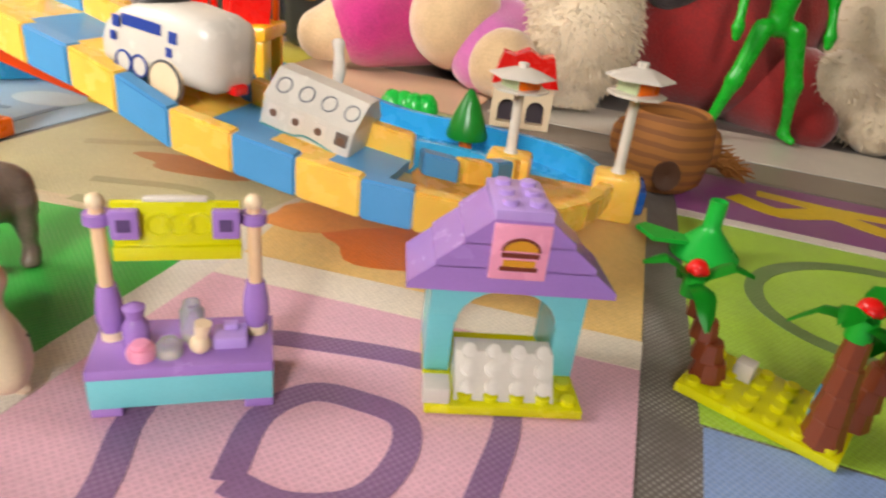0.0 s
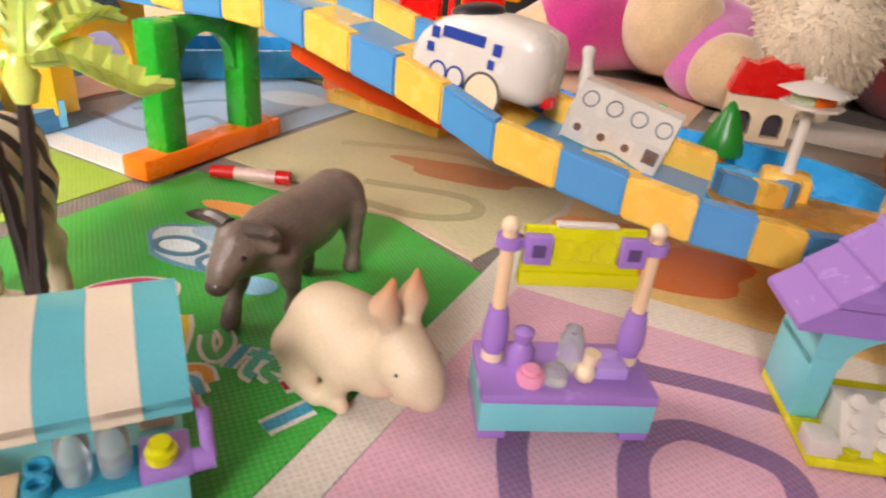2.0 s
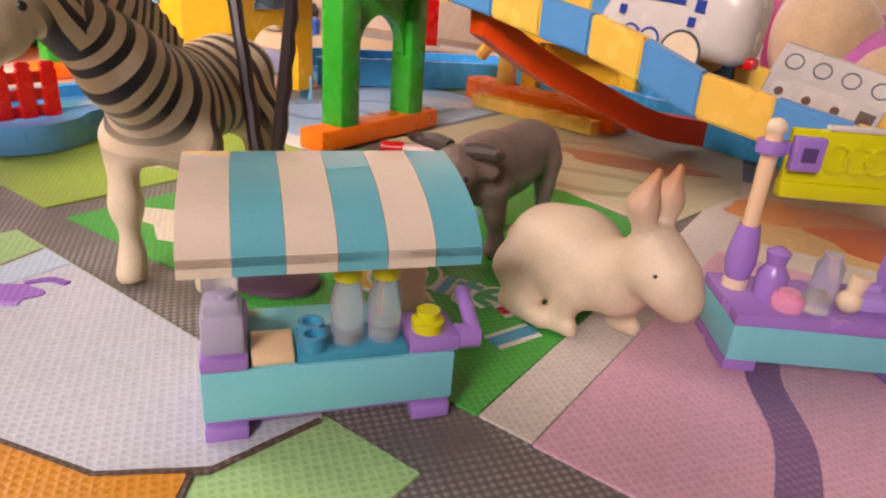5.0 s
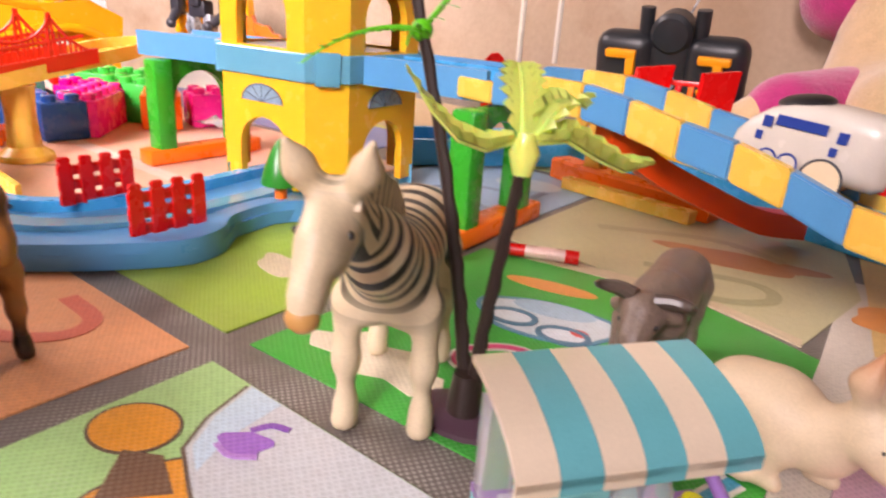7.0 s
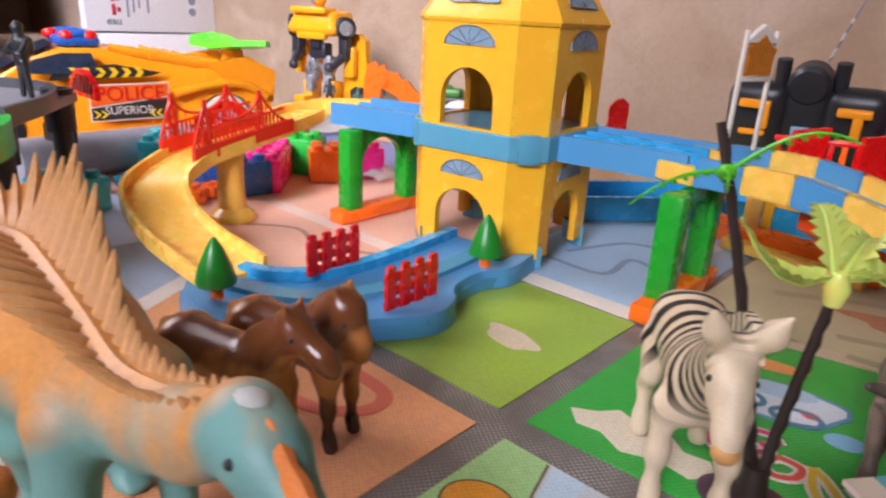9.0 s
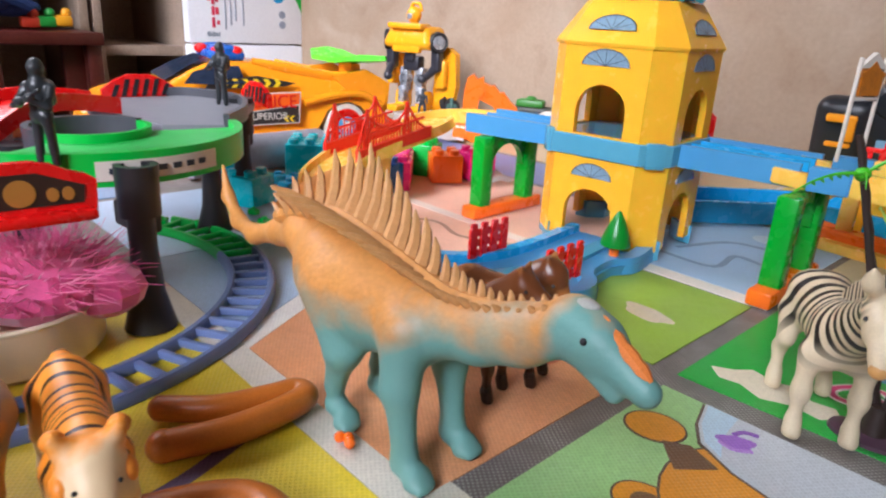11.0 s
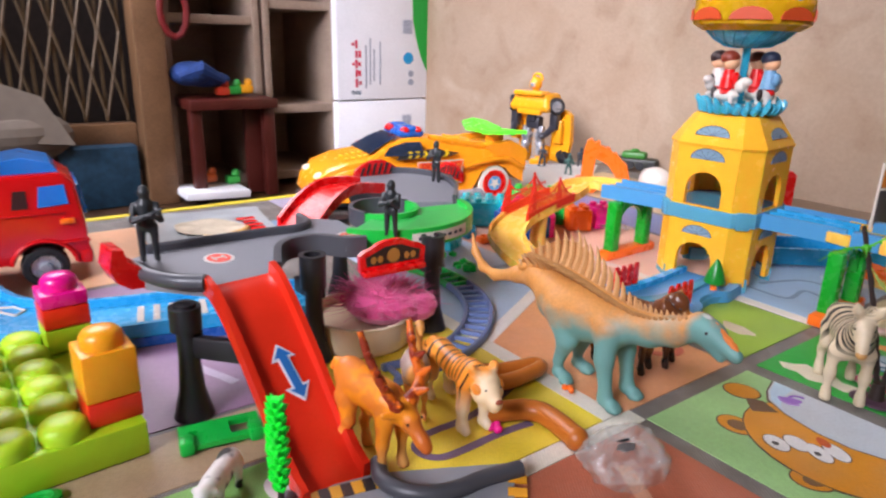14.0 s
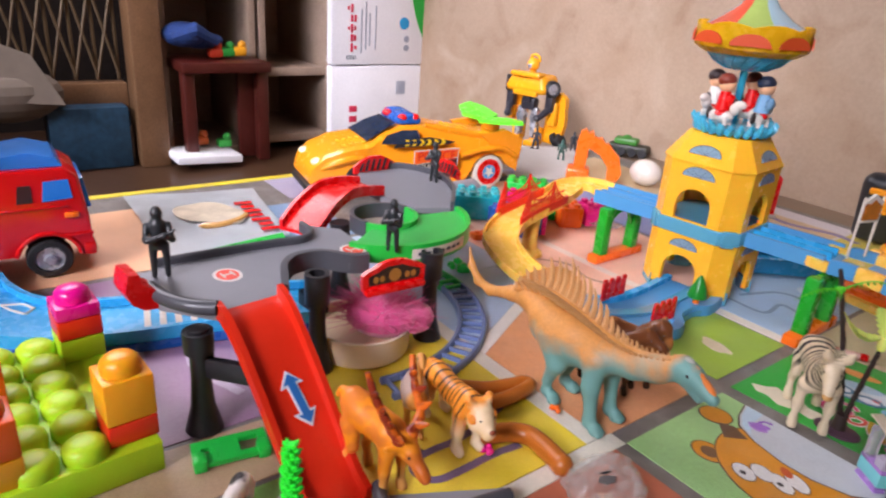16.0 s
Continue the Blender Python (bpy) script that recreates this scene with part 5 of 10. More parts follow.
def brick(name, mat, parent, x0, x1, y0, y1, z0, z1, label="", top=False, bev=0.0004):
    def draw(bm):
        bx(bm, ((x0 + x1) / 2, (y0 + y1) / 2, (z0 + z1) / 2), (x1 - x0, y1 - y0, z1 - z0), bev)
        if top:
            n, k = max(1, round((x1 - x0) / STUD)), max(1, round((y1 - y0) / STUD))
            studs(bm, [x0 + (i + 0.5) * (x1 - x0) / n for i in range(n)], [y0 + (j + 0.5) * (y1 - y0) / k for j in range(k)], z1)

    return piece(name, mat, parent, draw, label)


stall = thing("market_stall", "lilac and teal brick market stall with a lime sign", "toy stall", -0.0418, 0.2218, 0, 26.5)
for x in (0.0, 0.040):
    brick("foot", PUR, stall, x, x + 0.008, 0.0005, 0.0235, 0, 0.0032)
brick("counter", TEAL, stall, 0, 0.048, 0, 0.024, 0.0032, 0.0128)
brick("counter_top", PUR, stall, -0.0001, 0.0481, -0.0002, 0.0242, 0.0128, 0.016)
for x in (0.0045, 0.0435):
    ps = piece("post", TAN, stall, lambda bm: cy(bm, (x, 0.016, 0.018), (x, 0.016, 0.056), 0.0019, n=14), "tan rod")
    piece("sleeve", PUR, ps, lambda bm: lathe(bm, [(0.0028, 0.0185), (0.0038, 0.0225), (0.0036, 0.027), (0.0026, 0.033)], 16, Matrix.Translation((x, 0.016, 0))), "lilac sleeve")
    piece("collar", CREAM, ps, lambda bm: cy(bm, (x, 0.016, 0.016), (x, 0.016, 0.0187), 0.003, n=16))
    piece("knob", CREAM, ps, lambda bm: sp(bm, (x, 0.016, 0.0575), 0.0024, 12))
    piece("clip", PUR, ps, lambda bm: [cy(bm, (x, 0.016, 0.0515), (x, 0.016, 0.0545), 0.0035, n=16), bx(bm, (x + (0.005 if x < 0.02 else -0.005), 0.016, 0.053), (0.006, 0.003, 0.003), 0.0005)])
sgn = brick("sign_board", YLW, stall, 0.008, 0.040, 0.0145, 0.0165, 0.0425, 0.058, "lime sign board")
brick("sign_foot", YLW, sgn, 0.0078, 0.0402, 0.013, 0.0168, 0.0415, 0.0455)
brick("sign_cap", WHT, sgn, 0.016, 0.032, 0.0142, 0.0168, 0.058, 0.0592, "white cap tile")
piece("relief", YLW, sgn, lambda bm: [tube(bm, [(x + 0.0032 * math.cos(a * 0.5236), 0.0143, 0.0515 + 0.0032 * math.sin(a * 0.5236)) for a in range(13)], 0.0006, 6) for x in (0.0195, 0.0245, 0.0295)])
for x in (0.0085, 0.0335):
    brick("side_block", PUR, sgn, x - 0.0005, x + 0.0065, 0.0115, 0.0145, 0.0485, 0.0565, "lilac block with a square hole")
    # the block is solid; a thin dark plate paints the hole's shade
    piece("hole", M("hole_shade", "5a4470", 0.5), sgn, lambda bm: bx(bm, (x + 0.003, 0.0114, 0.0525), (0.0034, 0.0004, 0.0034)), "dark plate for the shade in the square hole")
def goods(name, label, mat, x, y, draw):
    ob = piece(name, mat, None, draw)
    ob.matrix_basis = pose(-0.0418, 0.2218, 0.016, 0, 0, 26.5) @ Matrix.Translation((x, y, 0))
    return tagged(ob, label, name.replace("_", " "), "goods on the stall")


goods("milk_churn", "lilac toy churn on the stall counter", PUR, 0.0115, 0.012, lambda bm: lathe(bm, [(0.0036, 0), (0.0038, 0.006), (0.0022, 0.0085), (0.0026, 0.0105), (0.0030, 0.012), (0.0012, 0.0132), (0, 0.0134)], 16))
goods("pink_tart", "pink round toy tart on the stall counter", PNK, 0.0135, 0.0055, lambda bm: lathe(bm, [(0.0036, 0), (0.004, 0.002), (0.0034, 0.0034), (0.0024, 0.0034), (0.0024, 0.0046), (0, 0.0048)], 16))
goods("clear_dish", "small clear round dish on the stall counter", CLEAR, 0.0205, 0.0065, lambda bm: lathe(bm, [(0.0036, 0), (0.0036, 0.003), (0.0024, 0.0032), (0.0024, 0.0046), (0, 0.0046)], 16))
goods("clear_jar", "clear toy jar on the stall counter", CLEAR, 0.026, 0.014, lambda bm: lathe(bm, [(0.0034, 0), (0.0034, 0.009), (0.0024, 0.0105), (0.0024, 0.012), (0, 0.012)], 16))
goods("cream_cone", "cream toy ice cone on the stall counter", CREAM, 0.0285, 0.0065, lambda bm: [sp(bm, (0, 0, 0.0028), 0.003, 12), cy(bm, (0, 0, 0.003), (0.0012, 0, 0.0095), 0.0015, 0.0024, 12)])
goods("till_block", "lilac square till brick on the stall counter", LPUR, 0.0365, 0.011, lambda bm: [bx(bm, (0, 0, 0.0018), (0.009, 0.008, 0.0036), 0.0003), bx(bm, (0, 0.002, 0.0042), (0.004, 0.003, 0.002), 0.0003)])

house = thing("brick_house", "lilac roofed toy brick burger stand on a lime plate", "toy house", 0.0432, 0.2552, 0, 16.0)
plate_ = brick("base_plate", YLW, house, 0, 0.048, 0, 0.040, 0, 0.0032)
piece("plate_studs", YLW, plate_, lambda bm: studs(bm, [0.004 + 0.008 * i for i in range(6)], [0.004, 0.012], 0.0032))
for x in (0.0, 0.040):
    brick("side_wall", TEAL, house, x, x + 0.008, 0.017, 0.040, 0.0032, 0.024)
piece("arch", TEAL, house, lambda bm: panel_with_arches(bm, [(0.0, 0.0215), (0.0, 0.036), (0.048, 0.036), (0.048, 0.0215)] + arch(0.0085, 0.0395, 0.0215, 0.0215, 0.0335)[::-1][1:-1], [], 0.022, Matrix.Translation((0, 0.0172, 0))))
for i in range(3):
    z0 = 0.0335 + i * 0.0078
    for s in (0, 1):
        def slope(bm):
            a = -0.0078 + 0.0078 * i
            prof = [(a, z0), (a, z0 + 0.0020), (a + 0.0078, z0 + 0.0084), (0.024, z0 + 0.0084), (0.024, z0)]
            if s:
                prof = [(0.048 - x, z) for x, z in prof][::-1]
            pr(bm, prof, 0, 0.026, Matrix.Translation((0, 0.0415, 0)) @ Matrix.Rotation(radians(90), 4, "X"))

        piece("roof_slope", PUR, house, slope, "", 15)
piece("roof_top", LPUR, house, lambda bm: [bx(bm, (0.024, 0.0285, 0.0588), (0.017, 0.026, 0.0034), 0.0004), studs(bm, [0.020, 0.028], [0.0205, 0.0285, 0.0365], 0.0604)])
tile = brick("burger_tile", PNK, house, 0.0155, 0.0325, 0.0142, 0.0158, 0.039, 0.0565, "pink tile with a printed burger")
BUN, MEAT = M("bun_print", "d89a3c", 0.4), M("meat_print", "6e2f1c", 0.4)
piece("bun_print", BUN, tile, lambda bm: [pr(bm, [(0.0052 * math.cos(a * 0.3142), 0.0036 * math.sin(a * 0.3142)) for a in range(11)], 0, 0.0004, Matrix.Translation((0.024, 0.0142, 0.0486)) @ Matrix.Rotation(radians(90), 4, "X")), bx(bm, (0.024, 0.014, 0.0446), (0.0096, 0.0004, 0.002))])
piece("patty_print", MEAT, tile, lambda bm: [bx(bm, (0.024, 0.0139, 0.0472), (0.0112, 0.0004, 0.0014)), bx(bm, (0.024, 0.0139, 0.0428), (0.0112, 0.0004, 0.0012)), tube(bm, [(0.024 + 0.0054 * math.cos(a * 0.3142), 0.0139, 0.0486 + 0.0038 * math.sin(a * 0.3142)) for a in range(11)], 0.0005, 6)])


def seat(bm):
    pr(bm, [(0.003, 0.0032), (0.019, 0.0032), (0.019, 0.0148), (0.012, 0.0148)], 0.0088, 0.0392, Matrix.Rotation(radians(90), 4, "Z") @ Matrix.Rotation(radians(90), 4, "X"))
    for j in range(3):
        for i in range(4):
            m = Matrix.Translation((0.0128 + i * 0.0076, 0.0052 + j * 0.0034, 0.0066 + j * 0.0042)) @ Matrix.Rotation(radians(50), 4, "X")
            lathe(bm, [(0.0023, -0.0004), (0.0023, 0.0016), (0, 0.0018)], 12, m)


piece("slope_brick", WHT, house, seat, "white studded slope brick")
brick("small_brick", WHT, house, -0.0008, 0.0072, 0.0006, 0.0085, 0.0032, 0.0085, "small white brick")

cart = thing("drink_cart", "teal and lilac brick drink cart under a striped awning", "toy cart", -0.1215, 0.1319, 0, 46.0)
for x in (0.0, 0.040):
    brick("foot", PUR, cart, x, x + 0.008, 0.0005, 0.0235, 0, 0.0034)
brick("lower_plate", PUR, cart, 0, 0.048, 0.002, 0.022, 0.0032, 0.0064)
brick("counter", TEAL, cart, 0, 0.048, 0, 0.024, 0.0052, 0.016)
brick("till_plate", PUR, cart, 0, 0.0085, 0, 0.024, 0.016, 0.0186)
brick("tan_tile", TAN, cart, 0.009, 0.0168, 0.001, 0.010, 0.016, 0.0186)
brick("teal_tray", CLBL, cart, 0.0172, 0.0385, 0.0005, 0.0115, 0.016, 0.018, "clear teal tray")
brick("handle_plate", PUR, cart, 0.0388, 0.049, 0.0005, 0.012, 0.016, 0.0192)
piece("handle", PUR, cart, lambda bm: [cy(bm, (0.0525, 0.002, 0.0185), (0.0525, 0.012, 0.0235), 0.0016, n=12), cy(bm, (0.049, 0.003, 0.0178), (0.0535, 0.003, 0.0178), 0.0026, n=14)])
piece("back_post", TAN, cart, lambda bm: bx(bm, (0.0425, 0.0195, 0.029), (0.0075, 0.004, 0.027), 0.0006), "tan back post")
piece("clear_post", CLEAR, cart, lambda bm: bx(bm, (0.0035, 0.020, 0.029), (0.007, 0.006, 0.027), 0.0004), "clear back post")
for i in range(6):
    def strip(bm):
        rows = []
        for k in range(9):
            a = radians(4 + 74 * k / 8)
            y, z = 0.0275 - 0.031 * math.sin(a) / math.sin(radians(78)), 0.0375 + 0.0128 * math.cos(a) / math.cos(radians(4))
            rows.append([bm.verts.new((-0.002 + i * 0.0087 + d, y, z - e)) for d, e in ((0.0, 0.0), (0.0086, 0.0), (0.0086, 0.0016), (0.0, 0.0016))])
        for p, q in zip(rows, rows[1:]):
            for c in range(4):
                bm.faces.new((p[c], p[(c + 1) % 4], q[(c + 1) % 4], q[c]))
        bm.faces.new(rows[0][::-1])
        bm.faces.new(rows[-1])
        f = rows[-1]
        bx(bm, ((f[0].co.x + f[1].co.x) / 2, f[0].co.y + 0.0006, f[0].co.z - 0.0016), (0.0086, 0.0012, 0.0036))

    piece("awning_strip", M("awning_teal", "67b2bb", 0.10, coat=0.8) if i % 2 else M("awning_cream", "e2d2bc", 0.10, coat=0.8), cart, strip)


def cart_good(name, label, mat, x, y, draw, z=0.018):
    ob = piece(name, mat, None, draw)
    ob.matrix_basis = pose(-0.1215, 0.1319, z, 0, 0, 46) @ Matrix.Translation((x, y, 0))
    return tagged(ob, label, name.replace("_", " "), "goods on the cart")


GREYC = M("lilac_clear", "c9c4d8", 0.25, trans=0.3)
cart_good("cash_till", "pale grey toy cash till on the cart", GREYC, 0.0042, 0.006, lambda bm: [bx(bm, (0, 0, 0.004), (0.0075, 0.009, 0.008), 0.0006), bx(bm, (0, -0.001, 0.009), (0.006, 0.006, 0.0025), 0.0004), cy(bm, (0.001, -0.001, 0.0095), (0.001, -0.001, 0.0115), 0.0016, n=12)], 0.0186)
for x in (0.0205,):
    for y in (0.003, 0.008):
        cart_good("teal_cup", "clear teal round cup on the cart", CLBL, x, y, lambda bm: lathe(bm, [(0.0026, 0), (0.0026, 0.003), (0.0018, 0.003), (0.0018, 0.0012), (0, 0.0012)], 14))
for x in (0.0272, 0.0345):
    b = cart_good("toy_bottle", "clear toy bottle with a lime cap on the cart", CLEAR, x, 0.0055, lambda bm: lathe(bm, [(0.0031, 0), (0.0033, 0.004), (0.0033, 0.009), (0.0022, 0.0125), (0.0022, 0.014), (0, 0.014)], 16))
    piece("cap", YLW, b, lambda bm: lathe(bm, [(0.0028, 0.0132), (0.0028, 0.016), (0.0018, 0.0163), (0.0018, 0.0175), (0, 0.0175)], 16), "lime cap")
cart_good("lime_knob", "round lime button brick on the cart", YLW, 0.0432, 0.0045, lambda bm: lathe(bm, [(0.0032, 0), (0.0034, 0.0022), (0.0024, 0.0026), (0.0024, 0.0044), (0, 0.0046)], 16), 0.0192)

# ---- palms on a lime plate ----
isle = thing("palm_plate", "lime brick plate with three brown-trunked toy palms", "toy palms", 0.1188, 0.2947, 0, -29)
brick("plate", YLW, isle, 0, 0.050, 0, 0.032, 0, 0.0034, top=True)
PG = M("palm_green", "1fa336", 0.35)


def brick_palm(x, y, lean, h, seed):
    rnd = random.Random(seed)
    tr = []
    n = 4
    for i in range(n):
        z0, z1 = 0.0034 + (h - 0.0034) * i / n, 0.0034 + (h - 0.0034) * (i + 1) / n
        k = lean * (i / n) ** 1.4
        tr.append(piece("trunk_segment", BRN, isle, lambda bm: lathe(bm, [(0.0064 - 0.0008 * i, z0), (0.0052 - 0.0006 * i, z1 - 0.0006), (0.0046 - 0.0006 * i, z1)], 8, Matrix.Translation((x + k, y, 0)) @ Matrix.Rotation(lean * 3, 4, "Y")), "", 25))
    cx = x + lean * 1.1
    piece("hub", PG, isle, lambda bm: cy(bm, (cx, y, h - 0.001), (cx, y, h + 0.006), 0.0036, n=14))
    piece("flower", RED, isle, lambda bm: [sp(bm, (cx, y, h + 0.009), (0.0034, 0.0034, 0.003), 10)] + [sp(bm, (cx + 0.0022 * math.cos(a), y + 0.0022 * math.sin(a), h + 0.0085), 0.0018, 8) for a in (0, 1.26, 2.5, 3.8, 5)], "red flower")
    for j in range(4):
        a = seed + j * 1.57 + rnd.uniform(-0.2, 0.2)
        L, drop = 0.018, (0.005 if j % 2 else -0.008)
        pts = [Vector((cx + L * t * math.cos(a), y + L * t * math.sin(a), h + 0.003 + drop * t + 0.006 * math.sin(3.0 * t))) for t in (0, 0.2, 0.4, 0.6, 0.8, 1.0)]

        def leafy(bm):
            w = [0.0014, 0.0034, 0.0042, 0.0038, 0.0028, 0.0006]
            side = Vector((-math.sin(a), math.cos(a), 0))
            rows = [[bm.verts.new(p + side * s * q + Vector((0, 0, -abs(s) * 0.0012 + 0.0005 * (i % 2)))) for s in (-1, -0.5, 0, 0.5, 1)] for i, (p, q) in enumerate(zip(pts, w))]
            for r, q in zip(rows, rows[1:]):
                for c in range(4):
                    bm.faces.new((r[c], r[c + 1], q[c + 1], q[c]))
            bmesh.ops.solidify(bm, geom=bm.faces[:], thickness=0.0011)

        piece("frond", PG, isle, leafy)


brick_palm(0.006, 0.012, -0.012, 0.030, 2.3)
brick_palm(0.043, 0.007, -0.002, 0.040, 2.9)
brick_palm(0.047, 0.024, 0.006, 0.034, 0.9)
brick("blue_brick", LBLU, isle, 0.0365, 0.0445, 0.0165, 0.0245, 0.0034, 0.013, "clear blue brick")
brick("white_brick", WHT, isle, 0.012, 0.018, 0.018, 0.024, 0.0034, 0.010, "small white brick")
fun = thing("green_spinner", "green plastic cone spinner lying on the mat", "toy", 0.144, 0.4135, 0, 10)
piece("cone", BGRN, fun, lambda bm: lathe(bm, [(0.0165, 0), (0.0165, 0.0012), (0.012, 0.006), (0.0055, 0.013), (0.0042, 0.015), (0.0042, 0.028), (0.003, 0.028), (0.003, 0.022), (0, 0.022)], 24))
piece("blade", BGRN, fun, lambda bm: pr(bm, [(-0.010, -0.004), (-0.03, -0.010), (-0.036, 0.002), (-0.03, 0.008), (-0.010, 0.004)], 0.004, 0.006, Matrix.Rotation(radians(8), 4, "Y")))



# ---- moulded animal figures ----
def two_tone(name, a, b, rough=0.5, kind="stripes", scale=60.0, distort=2.0, edge=0.5, axis=0, lo=None, hi=None, xlo=None, xhi=None, rise=0.0, belly=None, front=None):
    """A painted figure: colour a with marks b, kept between two heights where lo and hi are given."""
    m = M(name, a, rough, var=0.1, grain=120, bump=0.04)
    nt = m.node_tree
    p = nt.nodes["Principled BSDF"]
    tc = [n for n in nt.nodes if n.type == "TEX_COORD"][0]
    old = p.inputs["Base Color"].links[0].from_socket
    if kind == "stripes":
        tex = nt.nodes.new("ShaderNodeTexWave")
        tex.bands_direction = "XYZ"[axis]
        tex.inputs["Scale"].default_value, tex.inputs["Distortion"].default_value, tex.inputs["Detail"].default_value, tex.inputs["Detail Scale"].default_value = scale, distort, 1.0, 0.6
        out = tex.outputs[1]
    else:
        tex = nt.nodes.new("ShaderNodeTexNoise")
        tex.inputs["Scale"].default_value, tex.inputs["Detail"].default_value = scale, 2.0
        out = tex.outputs[0]
    if rise:
        com = nt.nodes.new("ShaderNodeCombineXYZ")
        sp3 = nt.nodes.new("ShaderNodeSeparateXYZ")
        nt.links.new(tc.outputs["Object"], sp3.inputs[0])
        kx = nt.nodes.new("ShaderNodeMapRange")
        kx.inputs[1].default_value, kx.inputs[2].default_value, kx.inputs[3].default_value, kx.inputs[4].default_value = 0.004, 0.030, -0.45, rise
        nt.links.new(sp3.outputs[0], kx.inputs[0])
        up_ = nt.nodes.new("ShaderNodeMath")
        up_.operation = "SUBTRACT"
        up_.inputs[1].default_value = 0.05
        nt.links.new(sp3.outputs[2], up_.inputs[0])
        dot = nt.nodes.new("ShaderNodeMath")
        dot.operation = "MULTIPLY_ADD"
        nt.links.new(up_.outputs[0], dot.inputs[0])
        nt.links.new(kx.outputs[0], dot.inputs[1])
        nt.links.new(sp3.outputs[0], dot.inputs[2])
        face = nt.nodes.new("ShaderNodeMath")
        face.operation = "SUBTRACT"
        nt.links.new(sp3.outputs[0], face.inputs[0])
        nt.links.new(sp3.outputs[2], face.inputs[1])
        past = nt.nodes.new("ShaderNodeMath")
        past.operation = "GREATER_THAN"
        past.inputs[1].default_value = 0.0515
        nt.links.new(sp3.outputs[0], past.inputs[0])
        pick = nt.nodes.new("ShaderNodeMix")
        nt.links.new(past.outputs[0], pick.inputs[0])
        nt.links.new(dot.outputs["Value"], pick.inputs[2])
        fine_ = nt.nodes.new("ShaderNodeMath")
        fine_.operation = "MULTIPLY"
        fine_.inputs[1].default_value = 1.45
        nt.links.new(face.outputs[0], fine_.inputs[0])
        nt.links.new(fine_.outputs[0], pick.inputs[3])
        nt.links.new(pick.outputs[0], com.inputs[0])
        nt.links.new(sp3.outputs[1], com.inputs[1])
        nt.links.new(sp3.outputs[2], com.inputs[2])
        nt.links.new(com.outputs[0], tex.inputs["Vector"])
    else:
        nt.links.new(tc.outputs["Object"], tex.inputs["Vector"])
    cut = nt.nodes.new("ShaderNodeMapRange")
    cut.inputs[1].default_value, cut.inputs[2].default_value = edge - 0.04, edge + 0.04
    nt.links.new(out, cut.inputs[0])
    fac = cut.outputs[0]
    if lo is not None:
        sep = nt.nodes.new("ShaderNodeSeparateXYZ")
        nt.links.new(tc.outputs["Object"], sep.inputs[0])
        ramp = nt.nodes.new("ShaderNodeMapRange")
        ramp.inputs[1].default_value, ramp.inputs[2].default_value = lo, hi
        if rise:
            low = nt.nodes.new("ShaderNodeMapRange")
            low.inputs[1].default_value, low.inputs[2].default_value, low.inputs[3].default_value, low.inputs[4].default_value = 0.014, 0.040, 0.0, -0.013
            nt.links.new(sep.outputs[0], low.inputs[0])
            zz = nt.nodes.new("ShaderNodeMath")
            nt.links.new(sep.outputs[2], zz.inputs[0])
            nt.links.new(low.outputs[0], zz.inputs[1])
            nt.links.new(zz.outputs[0], ramp.inputs[0])
        else:
            nt.links.new(sep.outputs[2], ramp.inputs[0])
        mul = nt.nodes.new("ShaderNodeMath")
        mul.operation = "MULTIPLY"
        nt.links.new(fac, mul.inputs[0])
        nt.links.new(ramp.outputs[0], mul.inputs[1])
        fac = mul.outputs[0]
        if xlo is not None:
            rx_ = nt.nodes.new("ShaderNodeMapRange")
            rx_.inputs[1].default_value, rx_.inputs[2].default_value, rx_.inputs[3].default_value, rx_.inputs[4].default_value = xlo, xhi, 1.0, 0.0
            nt.links.new(sep.outputs[0], rx_.inputs[0])
            mu2 = nt.nodes.new("ShaderNodeMath")
            mu2.operation = "MULTIPLY"
            nt.links.new(fac, mu2.inputs[0])
            nt.links.new(rx_.outputs[0], mu2.inputs[1])
            fac = mu2.outputs[0]
    mix = nt.nodes.new("ShaderNodeMix")
    mix.data_type = "RGBA"
    mix.inputs[7].default_value = (*S(b), 1)
    nt.links.new(fac, mix.inputs[0])
    nt.links.new(old, mix.inputs[6])
    nt.links.new(mix.outputs[2], p.inputs["Base Color"])
    if belly:
        bs = nt.nodes.new("ShaderNodeSeparateXYZ")
        nt.links.new(tc.outputs["Object"], bs.inputs[0])
        br = nt.nodes.new("ShaderNodeMapRange")
        br.inputs[1].default_value, br.inputs[2].default_value, br.inputs[3].default_value, br.inputs[4].default_value = belly[1], belly[2], 1.0, 0.0
        nt.links.new(bs.outputs[2], br.inputs[0])
        bmix = nt.nodes.new("ShaderNodeMix")
        bmix.data_type = "RGBA"
        bmix.inputs[7].default_value = (*S(belly[0]), 1)
        nt.links.new(br.outputs[0], bmix.inputs[0])
        nt.links.new(mix.outputs[2], bmix.inputs[6])
        nt.links.new(bmix.outputs[2], p.inputs["Base Color"])
        mix = bmix
    if front:
        fs = nt.nodes.new("ShaderNodeSeparateXYZ")
        nt.links.new(tc.outputs["Object"], fs.inputs[0])
        wob = nt.nodes.new("ShaderNodeTexNoise")
        wob.inputs["Scale"].default_value = 150
        nt.links.new(tc.outputs["Object"], wob.inputs["Vector"])
        fx_ = nt.nodes.new("ShaderNodeMath")
        fx_.operation = "MULTIPLY_ADD"
        fx_.inputs[1].default_value = 0.010
        nt.links.new(wob.outputs[0], fx_.inputs[0])
        nt.links.new(fs.outputs[0], fx_.inputs[2])
